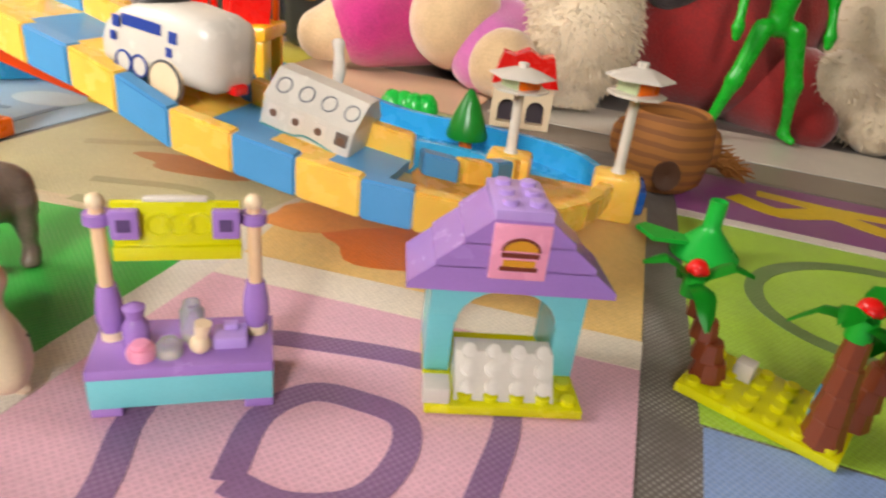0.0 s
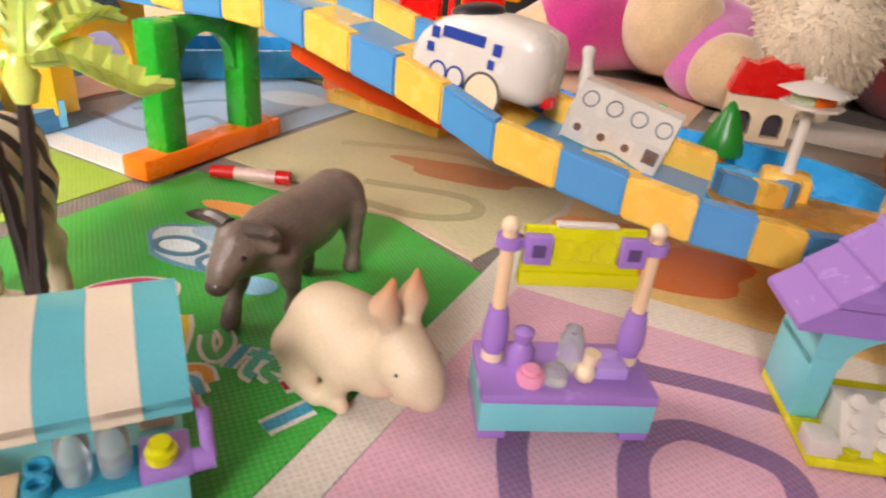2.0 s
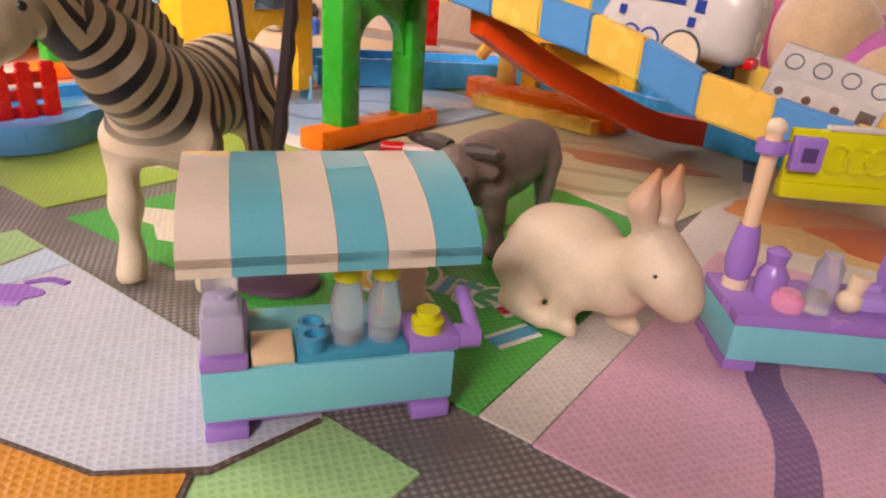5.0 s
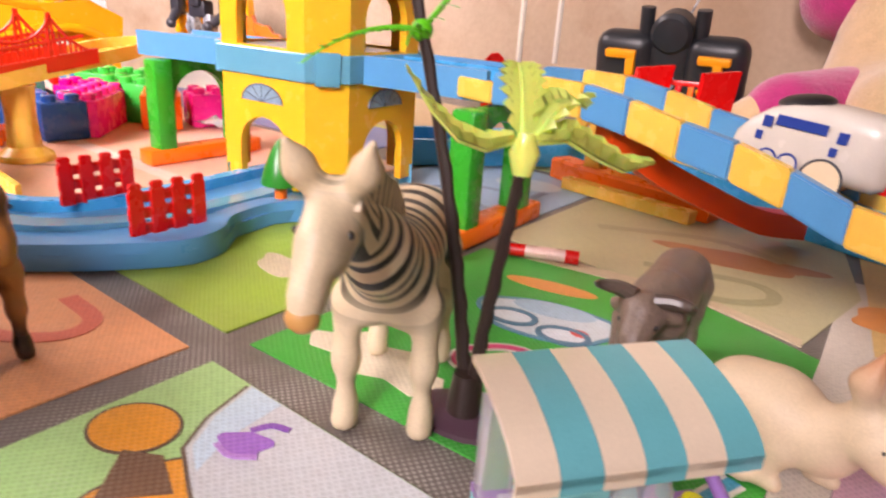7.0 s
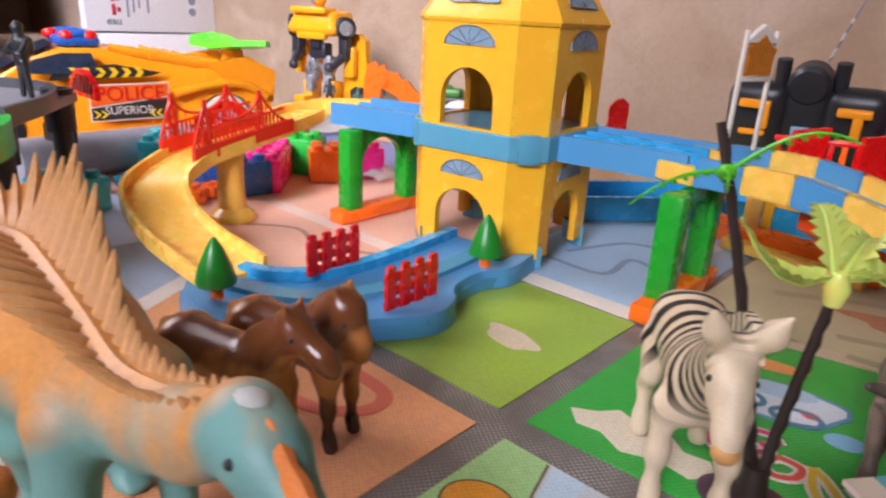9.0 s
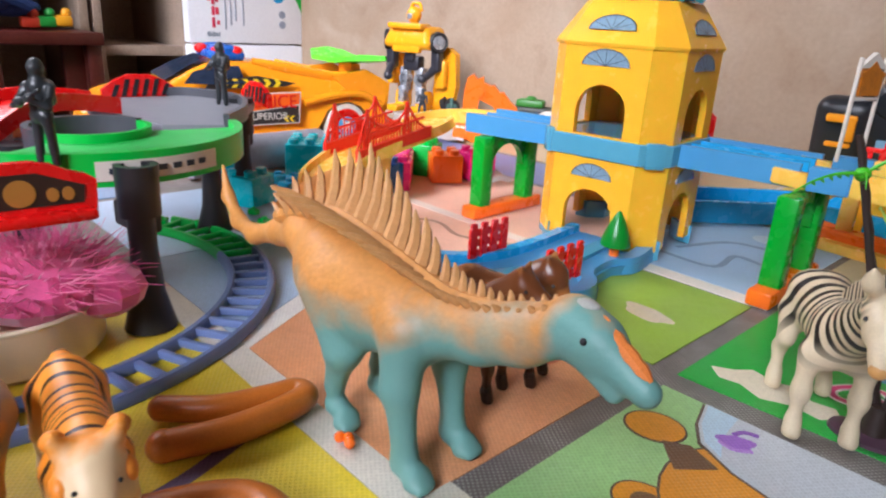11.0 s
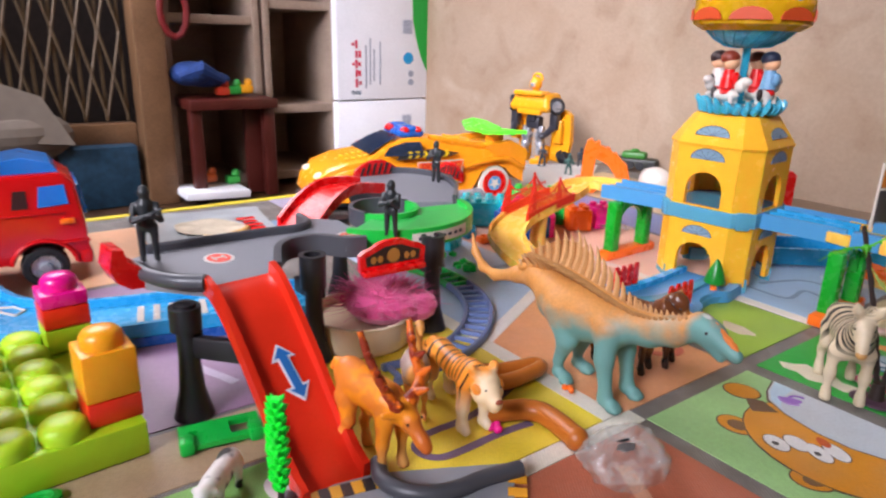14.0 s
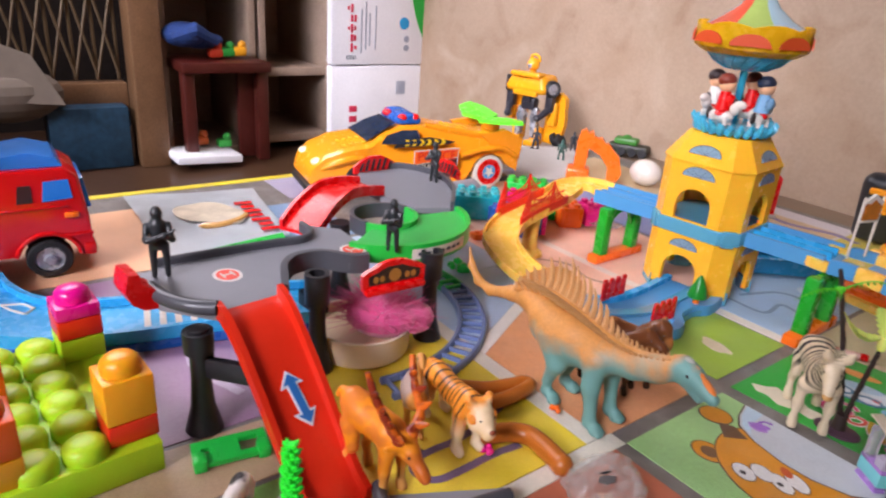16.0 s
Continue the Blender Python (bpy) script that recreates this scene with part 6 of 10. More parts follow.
        fr = nt.nodes.new("ShaderNodeMapRange")
        fr.inputs[1].default_value, fr.inputs[2].default_value = front[1] + 0.005, front[2] + 0.005
        nt.links.new(fx_.outputs[0], fr.inputs[0])
        fmix = nt.nodes.new("ShaderNodeMix")
        fmix.data_type = "RGBA"
        fmix.inputs[7].default_value = (*S(front[0]), 1)
        nt.links.new(fr.outputs[0], fmix.inputs[0])
        nt.links.new(mix.outputs[2], fmix.inputs[6])
        nt.links.new(fmix.outputs[2], p.inputs["Base Color"])
    return m


def legs(fx, hx, w, top, r, foot, bend=0.003):
    out = []
    for x, s in ((fx, 1), (hx, -1)):
        out += [((x, w, top), (x + bend * s * 0.3, w, top * 0.5), r, r * 0.62), ((x + bend * s * 0.3, w, top * 0.5), (x, w, 0.006), r * 0.6, r * 0.46), ((x, w, 0.005), (x + 0.001, w, 0.0026), foot, foot * 1.05)]
    return out


ZEB = two_tone("zebra_paint", "d6c6a8", "1d1a1a", 0.42, "stripes", 44.0, 6.0, 0.57, 0, 0.027, 0.041, 0.058, 0.064, 0.8)
zebra = both([
    ((-0.018, 0, 0.0490), (0.016, 0, 0.0480), 0.0158, 0.0155), ((-0.024, 0.0055, 0.0510), (-0.021, 0.0065, 0.040), 0.0118, 0.0085), ((0.021, 0.004, 0.050), (0.021, 0.006, 0.040), 0.0115, 0.0082),
    ((0.022, 0, 0.0525), (0.036, 0, 0.0600), 0.0138, 0.0112),
    ((0.0215, 0.0128, 0.040), (0.0220, 0.0128, 0.0225), 0.0064, 0.0038), ((0.0222, 0.0128, 0.0225), (0.0222, 0.0128, 0.0205), 0.0042, 0.0040), ((0.0220, 0.0128, 0.0205), (0.0218, 0.0128, 0.0070), 0.0034, 0.0032), ((0.0222, 0.0128, 0.0060), (0.0232, 0.0128, 0.0020), 0.0040, 0.0052),
    ((-0.0225, 0.0115, 0.041), (-0.0185, 0.0125, 0.0280), 0.0085, 0.0046), ((-0.0185, 0.0125, 0.0280), (-0.0245, 0.0128, 0.0205), 0.0044, 0.0038), ((-0.0245, 0.0128, 0.0205), (-0.0225, 0.0128, 0.0070), 0.0035, 0.0032), ((-0.0225, 0.0128, 0.0060), (-0.0212, 0.0128, 0.0020), 0.0040, 0.0050),
    ((-0.036, 0, 0.056), (-0.0405, 0, 0.042), 0.0026, 0.0016), ((-0.0405, 0, 0.042), (-0.042, 0, 0.026), 0.0018, 0.0030)]) + [
    ((0.034, 0, 0.0605), (0.056, -0.004, 0.0760), 0.0112, 0.0070), ((0.0580, -0.0050, 0.0785), (0.0665, -0.0062, 0.0735), 0.0060, 0.0053), ((0.0605, -0.0030, 0.0735), (0.0650, -0.0034, 0.0690), 0.0042, 0.0036), ((0.0605, -0.0082, 0.0735), (0.0650, -0.0088, 0.0690), 0.0042, 0.0036),
    ((0.0665, -0.0062, 0.0730), (0.0725, -0.0068, 0.0645), 0.0046, 0.0037), ((0.0725, -0.0068, 0.0645), (0.0742, -0.0070, 0.0610), 0.0041, 0.0037),
    ((0.0595, -0.0006, 0.0825), (0.0620, 0.0028, 0.0870), 0.0024, 0.0033), ((0.0620, 0.0028, 0.0870), (0.0655, 0.0050, 0.0935), 0.0033, 0.0008), ((0.0600, -0.0094, 0.0825), (0.0625, -0.0126, 0.0870), 0.0024, 0.0033), ((0.0625, -0.0126, 0.0870), (0.0660, -0.0146, 0.0930), 0.0033, 0.0008)]


def mane(bm):
    """A clipped crest along the neck, notched into tufts."""
    crest = smooth_path([(0.010, 0, 0.0630), (0.022, 0, 0.0700), (0.034, 0, 0.0775), (0.047, -0.0005, 0.0855), (0.0590, -0.001, 0.0880)], 6)
    low = [Vector((p.x + 0.004, 0, p.z - 0.009)) for p in crest]
    top = [p + Vector((-0.002, 0, 0.0035 * math.sin(math.pi * min(1.0, 0.1 + i / 16)) - (0.0010 if i % 2 else 0))) for i, p in enumerate(crest)]
    pr(bm, [(p.x, p.z) for p in low] + [(p.x, p.z) for p in top[::-1]], -0.0016, 0.0016, Matrix.Rotation(radians(90), 4, "X"))


zeb = figure("zebra_figurine", zebra, ZEB, "cream and black striped plastic zebra figurine standing on the mat", "figurine", -0.1906, 0.1945, 0, -66, 0.0017, 0.00095, squash=0.88, )
for s in (-1, 1):
    piece("eye", BLK, zeb, lambda bm: sp(bm, (0.0648, -0.0053 + s * 0.0054, 0.0745), 0.0010, 10))
piece("mane", ZEB, zeb, mane, "striped clipped mane")
piece("nose", M("zebra_nose", "c89a62", 0.5), zeb, lambda bm: sp(bm, (0.0750, -0.0062, 0.0606), (0.0030, 0.0036, 0.0032), 12), "tan nose")

GOAT = M("buffalo_grey", "75655a", 0.36, var=0.25, grain=160, fine=900, bump=0.12)
goat = both([
    ((-0.022, 0, 0.0300), (0.012, 0, 0.0290), 0.0122, 0.0126), ((-0.008, 0, 0.0265), (0.004, 0, 0.0265), 0.0118, 0.0120), ((-0.027, 0.003, 0.0310), (-0.026, 0.004, 0.0250), 0.0090, 0.0072), ((0.008, 0, 0.0335), (0.018, 0, 0.0335), 0.0092, 0.0086),
    ((0.018, 0, 0.0315), (0.0310, 0, 0.0330), 0.0100, 0.0080), ((0.022, 0, 0.0240), (0.031, 0, 0.0250), 0.0058, 0.0040), ((0.0325, 0, 0.0345), (0.0385, 0, 0.0285), 0.0078, 0.0056), ((0.0385, 0, 0.0285), (0.0412, 0, 0.0248), 0.0052, 0.0048),
    
    ((0.0300, 0.0060, 0.0360), (0.0270, 0.0105, 0.0335), 0.0018, 0.0028), ((-0.0345, 0, 0.0330), (-0.0375, 0, 0.0170), 0.0016, 0.0014), ((-0.0375, 0, 0.0170), (-0.0375, 0, 0.0125), 0.0022, 0.0010)])
for gx, gy, ux in ((0.0290, -0.0075, 0.021), (0.0115, 0.0070, 0.017), (-0.0265, 0.0080, -0.026), (-0.0155, -0.0075, -0.022)):
    goat += [((ux, gy, 0.026), ((ux + gx) / 2, gy, 0.0150), 0.0066, 0.0038), (((ux + gx) / 2, gy, 0.0150), (gx, gy, 0.0055), 0.0036, 0.0028), ((gx, gy, 0.0045), (gx + 0.0012, gy, 0.0015), 0.0034, 0.0044)]
buf = figure("buffalo_figurine", goat, GOAT, "grey-brown plastic water buffalo figurine with curved horns", "figurine", -0.1245, 0.2618, 0, -91, 0.0014, 0.0009, squash=0.94, size=0.96, eyes=[((0.0365, 0.0055, 0.0325), 0.0010)])

HORN = M("buffalo_horn", "4a3f38", 0.35, var=0.2, grain=220)
for s in (-1, 1):
    piece("horn", HORN, buf, lambda bm: tube(bm, smooth_path([(0.0305, s * 0.0030, 0.0380), (0.0298, s * 0.0080, 0.0388), (0.0300, s * 0.0120, 0.0388), (0.0322, s * 0.0146, 0.0394), (0.0352, s * 0.0146, 0.0408)], 3), [0.0027, 0.0026, 0.0026, 0.0025, 0.0024, 0.0023, 0.0021, 0.0019, 0.0017, 0.0014, 0.0011, 0.0007, 0.0003], 9), "dark curved horn")
piece("muzzle", M("buffalo_muzzle", "564a42", 0.4), buf, lambda bm: sp(bm, (0.0408, 0, 0.0232), (0.0034, 0.0040, 0.0032), 12), "dark muzzle")

RAB = two_tone("rabbit_paint", "d7c3a6", "b9713c", 0.5, "noise", 60.0, 0, 0.34, 0, 0.036, 0.050)
rabbit = both([
    ((-0.0170, 0, 0.0185), (-0.0080, 0, 0.0205), 0.0160, 0.0158), ((-0.005, 0, 0.0190), (0.0080, 0, 0.0190), 0.0138, 0.0114), ((0.0090, 0, 0.0215), (0.0155, 0, 0.0275), 0.0100, 0.0092), ((0.0190, 0, 0.0305), (0.0245, 0, 0.0272), 0.0094, 0.0084), ((0.0215, 0.0042, 0.0265), (0.0250, 0.0038, 0.0240), 0.0064, 0.0054), ((0.0255, 0, 0.0245), (0.0282, 0, 0.0222), 0.0074, 0.0068),
    ((0.0160, 0.0036, 0.0360), (0.0150, 0.0054, 0.0445), 0.0030, 0.0044), ((0.0150, 0.0054, 0.0445), (0.0172, 0.0046, 0.0540), 0.0042, 0.0012),
    ((-0.0200, 0.0110, 0.0140), (-0.0150, 0.0128, 0.0065), 0.0098, 0.0058), ((-0.0210, 0.0135, 0.0032), (-0.0070, 0.0135, 0.0030), 0.0038, 0.0032), ((-0.0300, 0, 0.0140), (-0.0335, 0, 0.0180), 0.0050, 0.0040)])
for sx_, sy_ in ((-0.0050, -1), (0.0040, 1)):
    rabbit += [((sx_ + 0.0050, sy_ * 0.0080, 0.0140), (sx_ + 0.0015, sy_ * 0.0092, 0.0045), 0.0058, 0.0036), ((sx_, sy_ * 0.0092, 0.0030), (sx_ + 0.0062, sy_ * 0.0092, 0.0026), 0.0037, 0.0030)]
figure("rabbit_figurine", rabbit, RAB, "cream plastic rabbit figurine with brown-tipped ears", "figurine", -0.0770, 0.2215, 0, -24, 0.0012, 0.00085, size=0.90, squash=0.95, eyes=[((0.0246, 0.0080, 0.0292), 0.0005)])

HORSE = two_tone("horse_brown", "a86e40", "6a3c20", 0.26, "noise", 45.0, 0, 0.50, belly=("2c170e", 0.008, 0.022))
HBODY = [((-0.018, 0, 0.0375), (0.012, 0, 0.0365), 0.0112, 0.0108), ((-0.020, 0.004, 0.0385), (-0.019, 0.005, 0.031), 0.0085, 0.0068), ((0.016, 0.004, 0.0365), (0.017, 0.005, 0.030), 0.0080, 0.0060), ((-0.029, 0, 0.041), (-0.0345, 0, 0.020), 0.0028, 0.0018)]
HLEG = [((0.0180, 0.0070, 0.028), (0.0185, 0.0072, 0.016), 0.0046, 0.0028), ((0.0185, 0.0072, 0.016), (0.0185, 0.0072, 0.0055), 0.0024, 0.0021), ((0.0187, 0.0072, 0.0045), (0.0195, 0.0072, 0.0014), 0.0024, 0.0032), ((-0.0195, 0.0072, 0.029), (-0.0170, 0.0074, 0.019), 0.0058, 0.0030), ((-0.0170, 0.0074, 0.019), (-0.0210, 0.0074, 0.0130), 0.0028, 0.0024), ((-0.0210, 0.0074, 0.0130), (-0.0195, 0.0074, 0.0055), 0.0022, 0.0020), ((-0.0195, 0.0074, 0.0045), (-0.0187, 0.0074, 0.0014), 0.0024, 0.0032)]
grazing = both(HBODY + HLEG + [((0.012, 0, 0.0410), (0.0170, 0, 0.0490), 0.0110, 0.0092), ((0.0170, 0, 0.0490), (0.0215, 0, 0.0530), 0.0090, 0.0068), ((0.006, 0, 0.0470), (0.0190, 0, 0.0570), 0.0040, 0.0036), ((0.0225, 0, 0.0525), (0.0268, 0, 0.0420), 0.0062, 0.0044), ((0.0268, 0, 0.0420), (0.0275, 0, 0.0375), 0.0040, 0.0036), ((0.0195, 0.0032, 0.0570), (0.0200, 0.0044, 0.0615), 0.0016, 0.0007)])
stretching = both(HBODY + HLEG + [((0.016, 0, 0.0410), (0.0280, 0, 0.0530), 0.0090, 0.0068), ((0.0290, 0, 0.0540), (0.0390, 0, 0.0480), 0.0062, 0.0044), ((0.0390, 0, 0.0480), (0.0425, 0, 0.0450), 0.0042, 0.0036), ((0.0120, 0, 0.0480), (0.0265, 0, 0.0585), 0.0036, 0.0030), ((0.0275, 0.0030, 0.0590), (0.0280, 0.0042, 0.0640), 0.0016, 0.0007)])
figure("horse_figurine", stretching, HORSE, "glossy dark brown plastic horse figurine with its neck stretched out", "figurine", -0.3235, 0.0985, 0, 8, 0.0014, 0.00095, "brown horses", squash=0.98, size=1.06, eyes=[((0.0318, 0.0062, 0.0545), 0.0008)])
figure("horse_figurine", grazing, HORSE, "glossy dark brown plastic horse figurine with its head bowed", "figurine", -0.3170, 0.1240, 0, 9, 0.0014, 0.00095, "brown horses", squash=0.98, size=1.06, eyes=[((0.0245, 0.0062, 0.0500), 0.0008)])

DINO = M("dino_base", "c98f52", 0.5, var=0.18, grain=60, fine=420, bump=0.10)
nt = DINO.node_tree
dp = nt.nodes["Principled BSDF"]
dold = dp.inputs["Base Color"].links[0].from_socket
dtc = [n for n in nt.nodes if n.type == "TEX_COORD"][0]
dsep = nt.nodes.new("ShaderNodeSeparateXYZ")
nt.links.new(dtc.outputs["Object"], dsep.inputs[0])
dno = nt.nodes.new("ShaderNodeTexNoise")
dno.inputs["Scale"].default_value, dno.inputs["Detail"].default_value = 55, 3
nt.links.new(dtc.outputs["Object"], dno.inputs["Vector"])
dma = nt.nodes.new("ShaderNodeMath")
dma.operation = "MULTIPLY_ADD"
dma.inputs[1].default_value = 0.040
nt.links.new(dno.outputs[0], dma.inputs[0])
nt.links.new(dsep.outputs[2], dma.inputs[2])


def shift_along(x0, x1, up, into):
    """Raises or lowers the paint line over a stretch of the body."""
    r = nt.nodes.new("ShaderNodeMapRange")
    r.inputs[1].default_value, r.inputs[2].default_value, r.inputs[3].default_value, r.inputs[4].default_value = x0, x1, 0.0, up
    nt.links.new(dsep.outputs[0], r.inputs[0])
    s = nt.nodes.new("ShaderNodeMath")
    nt.links.new(into, s.inputs[0])
    nt.links.new(r.outputs[0], s.inputs[1])
    return s.outputs[0]


line_ = shift_along(0.012, 0.045, -0.012, dma.outputs[0])
line_ = shift_along(0.070, 0.080, -0.026, line_)
line_ = shift_along(-0.045, -0.075, 0.030, line_)
far_ = nt.nodes.new("ShaderNodeMapRange")
far_.inputs[1].default_value, far_.inputs[2].default_value, far_.inputs[3].default_value, far_.inputs[4].default_value = 0.018, 0.030, 0.0, -0.022
nt.links.new(dsep.outputs[1], far_.inputs[0])
low_ = nt.nodes.new("ShaderNodeMath")
nt.links.new(line_, low_.inputs[0])
nt.links.new(far_.outputs[0], low_.inputs[1])
line_ = low_.outputs[0]
dmr = nt.nodes.new("ShaderNodeMapRange")
dmr.inputs[1].default_value, dmr.inputs[2].default_value, dmr.inputs[3].default_value, dmr.inputs[4].default_value = 0.068, 0.088, 1.0, 0.0
nt.links.new(line_, dmr.inputs[0])
dmx = nt.nodes.new("ShaderNodeMix")
dmx.data_type = "RGBA"
dmx.inputs[7].default_value = (*S("6b9c94"), 1)
nt.links.new(dmr.outputs[0], dmx.inputs[0])
nt.links.new(dold, dmx.inputs[6])
nt.links.new(dmx.outputs[2], dp.inputs["Base Color"])

dino = both([
    ((0.016, 0.0125, 0.058), (0.0165, 0.0150, 0.036), 0.0120, 0.0080), ((0.0165, 0.0150, 0.036), (0.0205, 0.0148, 0.012), 0.0074, 0.0058), ((0.0205, 0.0148, 0.0055), (0.0270, 0.0148, 0.0040), 0.0062, 0.0044),
    ((-0.030, 0.0125, 0.058), (-0.020, 0.0150, 0.036), 0.0160, 0.0092), ((-0.020, 0.0150, 0.036), (-0.0280, 0.0135, 0.015), 0.0080, 0.0054), ((-0.0275, 0.0130, 0.0055), (-0.0200, 0.0130, 0.0040), 0.0060, 0.0044)]
    + [((x, y, 0.003), (x + 0.004, y * 1.03, 0.0022), 0.0026, 0.0012) for x in (0.0290, -0.0180) for y in (0.0112, 0.0148, 0.0182)]) + [
    ((-0.038, 0, 0.0610), (-0.014, 0, 0.0585), 0.0240, 0.0240), ((-0.014, 0, 0.0585), (0.010, 0, 0.0580), 0.0235, 0.0200), ((0.010, 0, 0.0580), (0.026, 0, 0.0620), 0.0190, 0.0135), ((0.026, 0, 0.0625), (0.042, -0.001, 0.0645), 0.0150, 0.0128), ((0.042, -0.001, 0.0645), (0.060, -0.003, 0.0705), 0.0128, 0.0112), ((0.060, -0.003, 0.0705), (0.076, -0.003, 0.0785), 0.0112, 0.0098),
    ((0.078, -0.003, 0.0810), (0.086, -0.005, 0.0790), 0.0098, 0.0090), ((0.087, -0.0050, 0.0785), (0.104, -0.0090, 0.0710), 0.0072, 0.0052), ((0.083, -0.005, 0.0735), (0.0945, -0.0080, 0.0660), 0.0050, 0.0032),
    ((-0.046, 0, 0.0640), (-0.068, 0.004, 0.0690), 0.0195, 0.0130), ((-0.068, 0.004, 0.0690), (-0.094, 0.010, 0.0620), 0.0130, 0.0075), ((-0.094, 0.010, 0.0620), (-0.122, 0.0165, 0.0525), 0.0075, 0.0052), ((-0.122, 0.0165, 0.0525), (-0.140, 0.021, 0.0550), 0.0050, 0.0042), ((-0.140, 0.021, 0.0550), (-0.152, 0.024, 0.0660), 0.0042, 0.0032), ((-0.152, 0.024, 0.0660), (-0.158, 0.0255, 0.0820), 0.0032, 0.0012)]


def sway(x):
    """How far the body lies off its straight axis."""
    return float(np.interp(x, [-0.15, -0.10, -0.05, 0.03], [0.004, 0.010, 0.012, 0.0]))


dino = [((a[0], a[1] + sway(a[0]), a[2]), (b[0], b[1] + sway(b[0]), b[2]), r, q) for a, b, r, q in dino]
din = figure("dinosaur_figurine", dino, DINO, "orange and teal spiny-backed dinosaur figurine", "figurine", -0.315, 0.0435, 0, 0, 0.0020, 0.0011, squash=0.96)
RIDGE_X, RIDGE_Z = [-0.085, -0.068, -0.045, -0.02, 0.005, 0.028, 0.045, 0.062, 0.076], [0.0765, 0.0825, 0.0850, 0.0825, 0.0780, 0.0750, 0.0760, 0.0805, 0.0880]
SPIKE_X, SPIKE_L = [-0.082, -0.066, -0.050, -0.034, -0.020, -0.008, 0.004, 0.016, 0.028, 0.044, 0.070], [0.010, 0.022, 0.033, 0.039, 0.036, 0.030, 0.023, 0.016, 0.010, 0.006, 0.003]
SPN = M("spine_tan", "bd8f5e", 0.5, var=0.15, grain=160, fine=600, bump=0.06)


def spike(x, side):
    """Root and tip of one back spine; the near row sweeps out flat, the far row stands."""
    z, ln = float(np.interp(x, RIDGE_X, RIDGE_Z)), float(np.interp(x, SPIKE_X, SPIKE_L))
    y = -0.0005 - 0.0035 * max(0.0, x) / 0.07 + sway(x)
    root = Vector((x, y + side * 0.0022, z - 0.003))
    ease = max(0.0, min(1.0, (-0.045 - x) / 0.037))
    out, up = (0.66, 0.34) if side < 0 else (0.46, 0.68)
    return root, root + Vector((-0.30 * ln, side * (out - 0.5 * ease) * ln, 0.003 + up * ln))


SX = [-0.080 + 0.0068 * i for i in range(16)] + [0.0275 + 0.0042 * i for i in range(11)]
for side in (-1, 1):
    for i, x in enumerate(SX):
        p0, p1 = spike(x, side)
        p1 = p0.lerp(p1, (0.92, 1.06, 0.98)[i % 3])
        fat = 0.0012 + 0.0013 * min(1.0, (p1 - p0).length / 0.02)
        arc = 0.10 * (p1 - p0).length
        piece("spine", SPN, din, lambda bm: tube(bm, [p0, p0.lerp(p1, 0.35) + Vector((arc, 0, arc * 0.6)), p0.lerp(p1, 0.72) + Vector((arc * 0.8, 0, arc * 0.5)), p1], [fat * 1.3, fat, fat * 0.72, 0.0004], 6))
    web = [spike(x, side) for x in SX if x < -0.018]

    def sail(bm):
        a, b, c = [bm.verts.new(p) for p, q in web], [bm.verts.new(p.lerp(q, 0.45) + Vector((0.001, 0, 0.001))) for p, q in web], [bm.verts.new(p.lerp(q, 0.74)) for p, q in web]
        for lo_, hi_ in ((a, b), (b, c)):
            for i in range(len(web) - 1):
                bm.faces.new((lo_[i], lo_[i + 1], hi_[i + 1], hi_[i]))
        bmesh.ops.solidify(bm, geom=bm.faces[:], thickness=0.0009)

    piece("sail", DINO, din, sail, "webbed sail between the rear spines")
piece("back_ridge", DINO, din, lambda bm: tube(bm, smooth_path([(x, -0.0005 - 0.0035 * max(0.0, x) / 0.07 + sway(x), z - 0.0030) for x, z in zip(RIDGE_X, RIDGE_Z)], 4), [0.0028] + [0.0046] * 30 + [0.0030, 0.0020], 8))
DSTR = M("dino_stripe", "dd8448", 0.5, var=0.2)
piece("snout_stripe", DSTR, din, lambda bm: tube(bm, smooth_path([(0.086, -0.0048, 0.0868), (0.091, -0.0062, 0.0832), (0.098, -0.0078, 0.0790), (0.1050, -0.0092, 0.0748)], 4), [0.0008, 0.0016, 0.0020, 0.0016, 0.0021, 0.0024, 0.0020, 0.0024, 0.0026, 0.0022, 0.0024, 0.0018, 0.0008], 8), "orange snout stripe")
piece("crest", M("dino_crest", "b3b5ae", 0.5, var=0.15), din, lambda bm: sp(bm, (0.0800, -0.0036, 0.0880), (0.0050, 0.0032, 0.0017), 14), "pale crest patch")
piece("mouth", M("dino_mouth", "7a3a22", 0.5), din, lambda bm: tube(bm, [(0.084, -0.0055, 0.0745), (0.0895, -0.0068, 0.0712), (0.0960, -0.0084, 0.0680)], [0.0036, 0.0034, 0.0016], 8), "brown open mouth")
for s in (-1, 1):
    piece("eye", BLK, din, lambda bm: sp(bm, (0.0855, -0.0052 + s * 0.0072, 0.0810), 0.0012, 10))
piece("bead", ORG, din, lambda bm: [sp(bm, (-0.012 + 0.003 * k, -0.0160 + 0.002 * (k % 2), 0.0026), 0.0024, 8) for k in range(3)], "small orange bead by the foot")

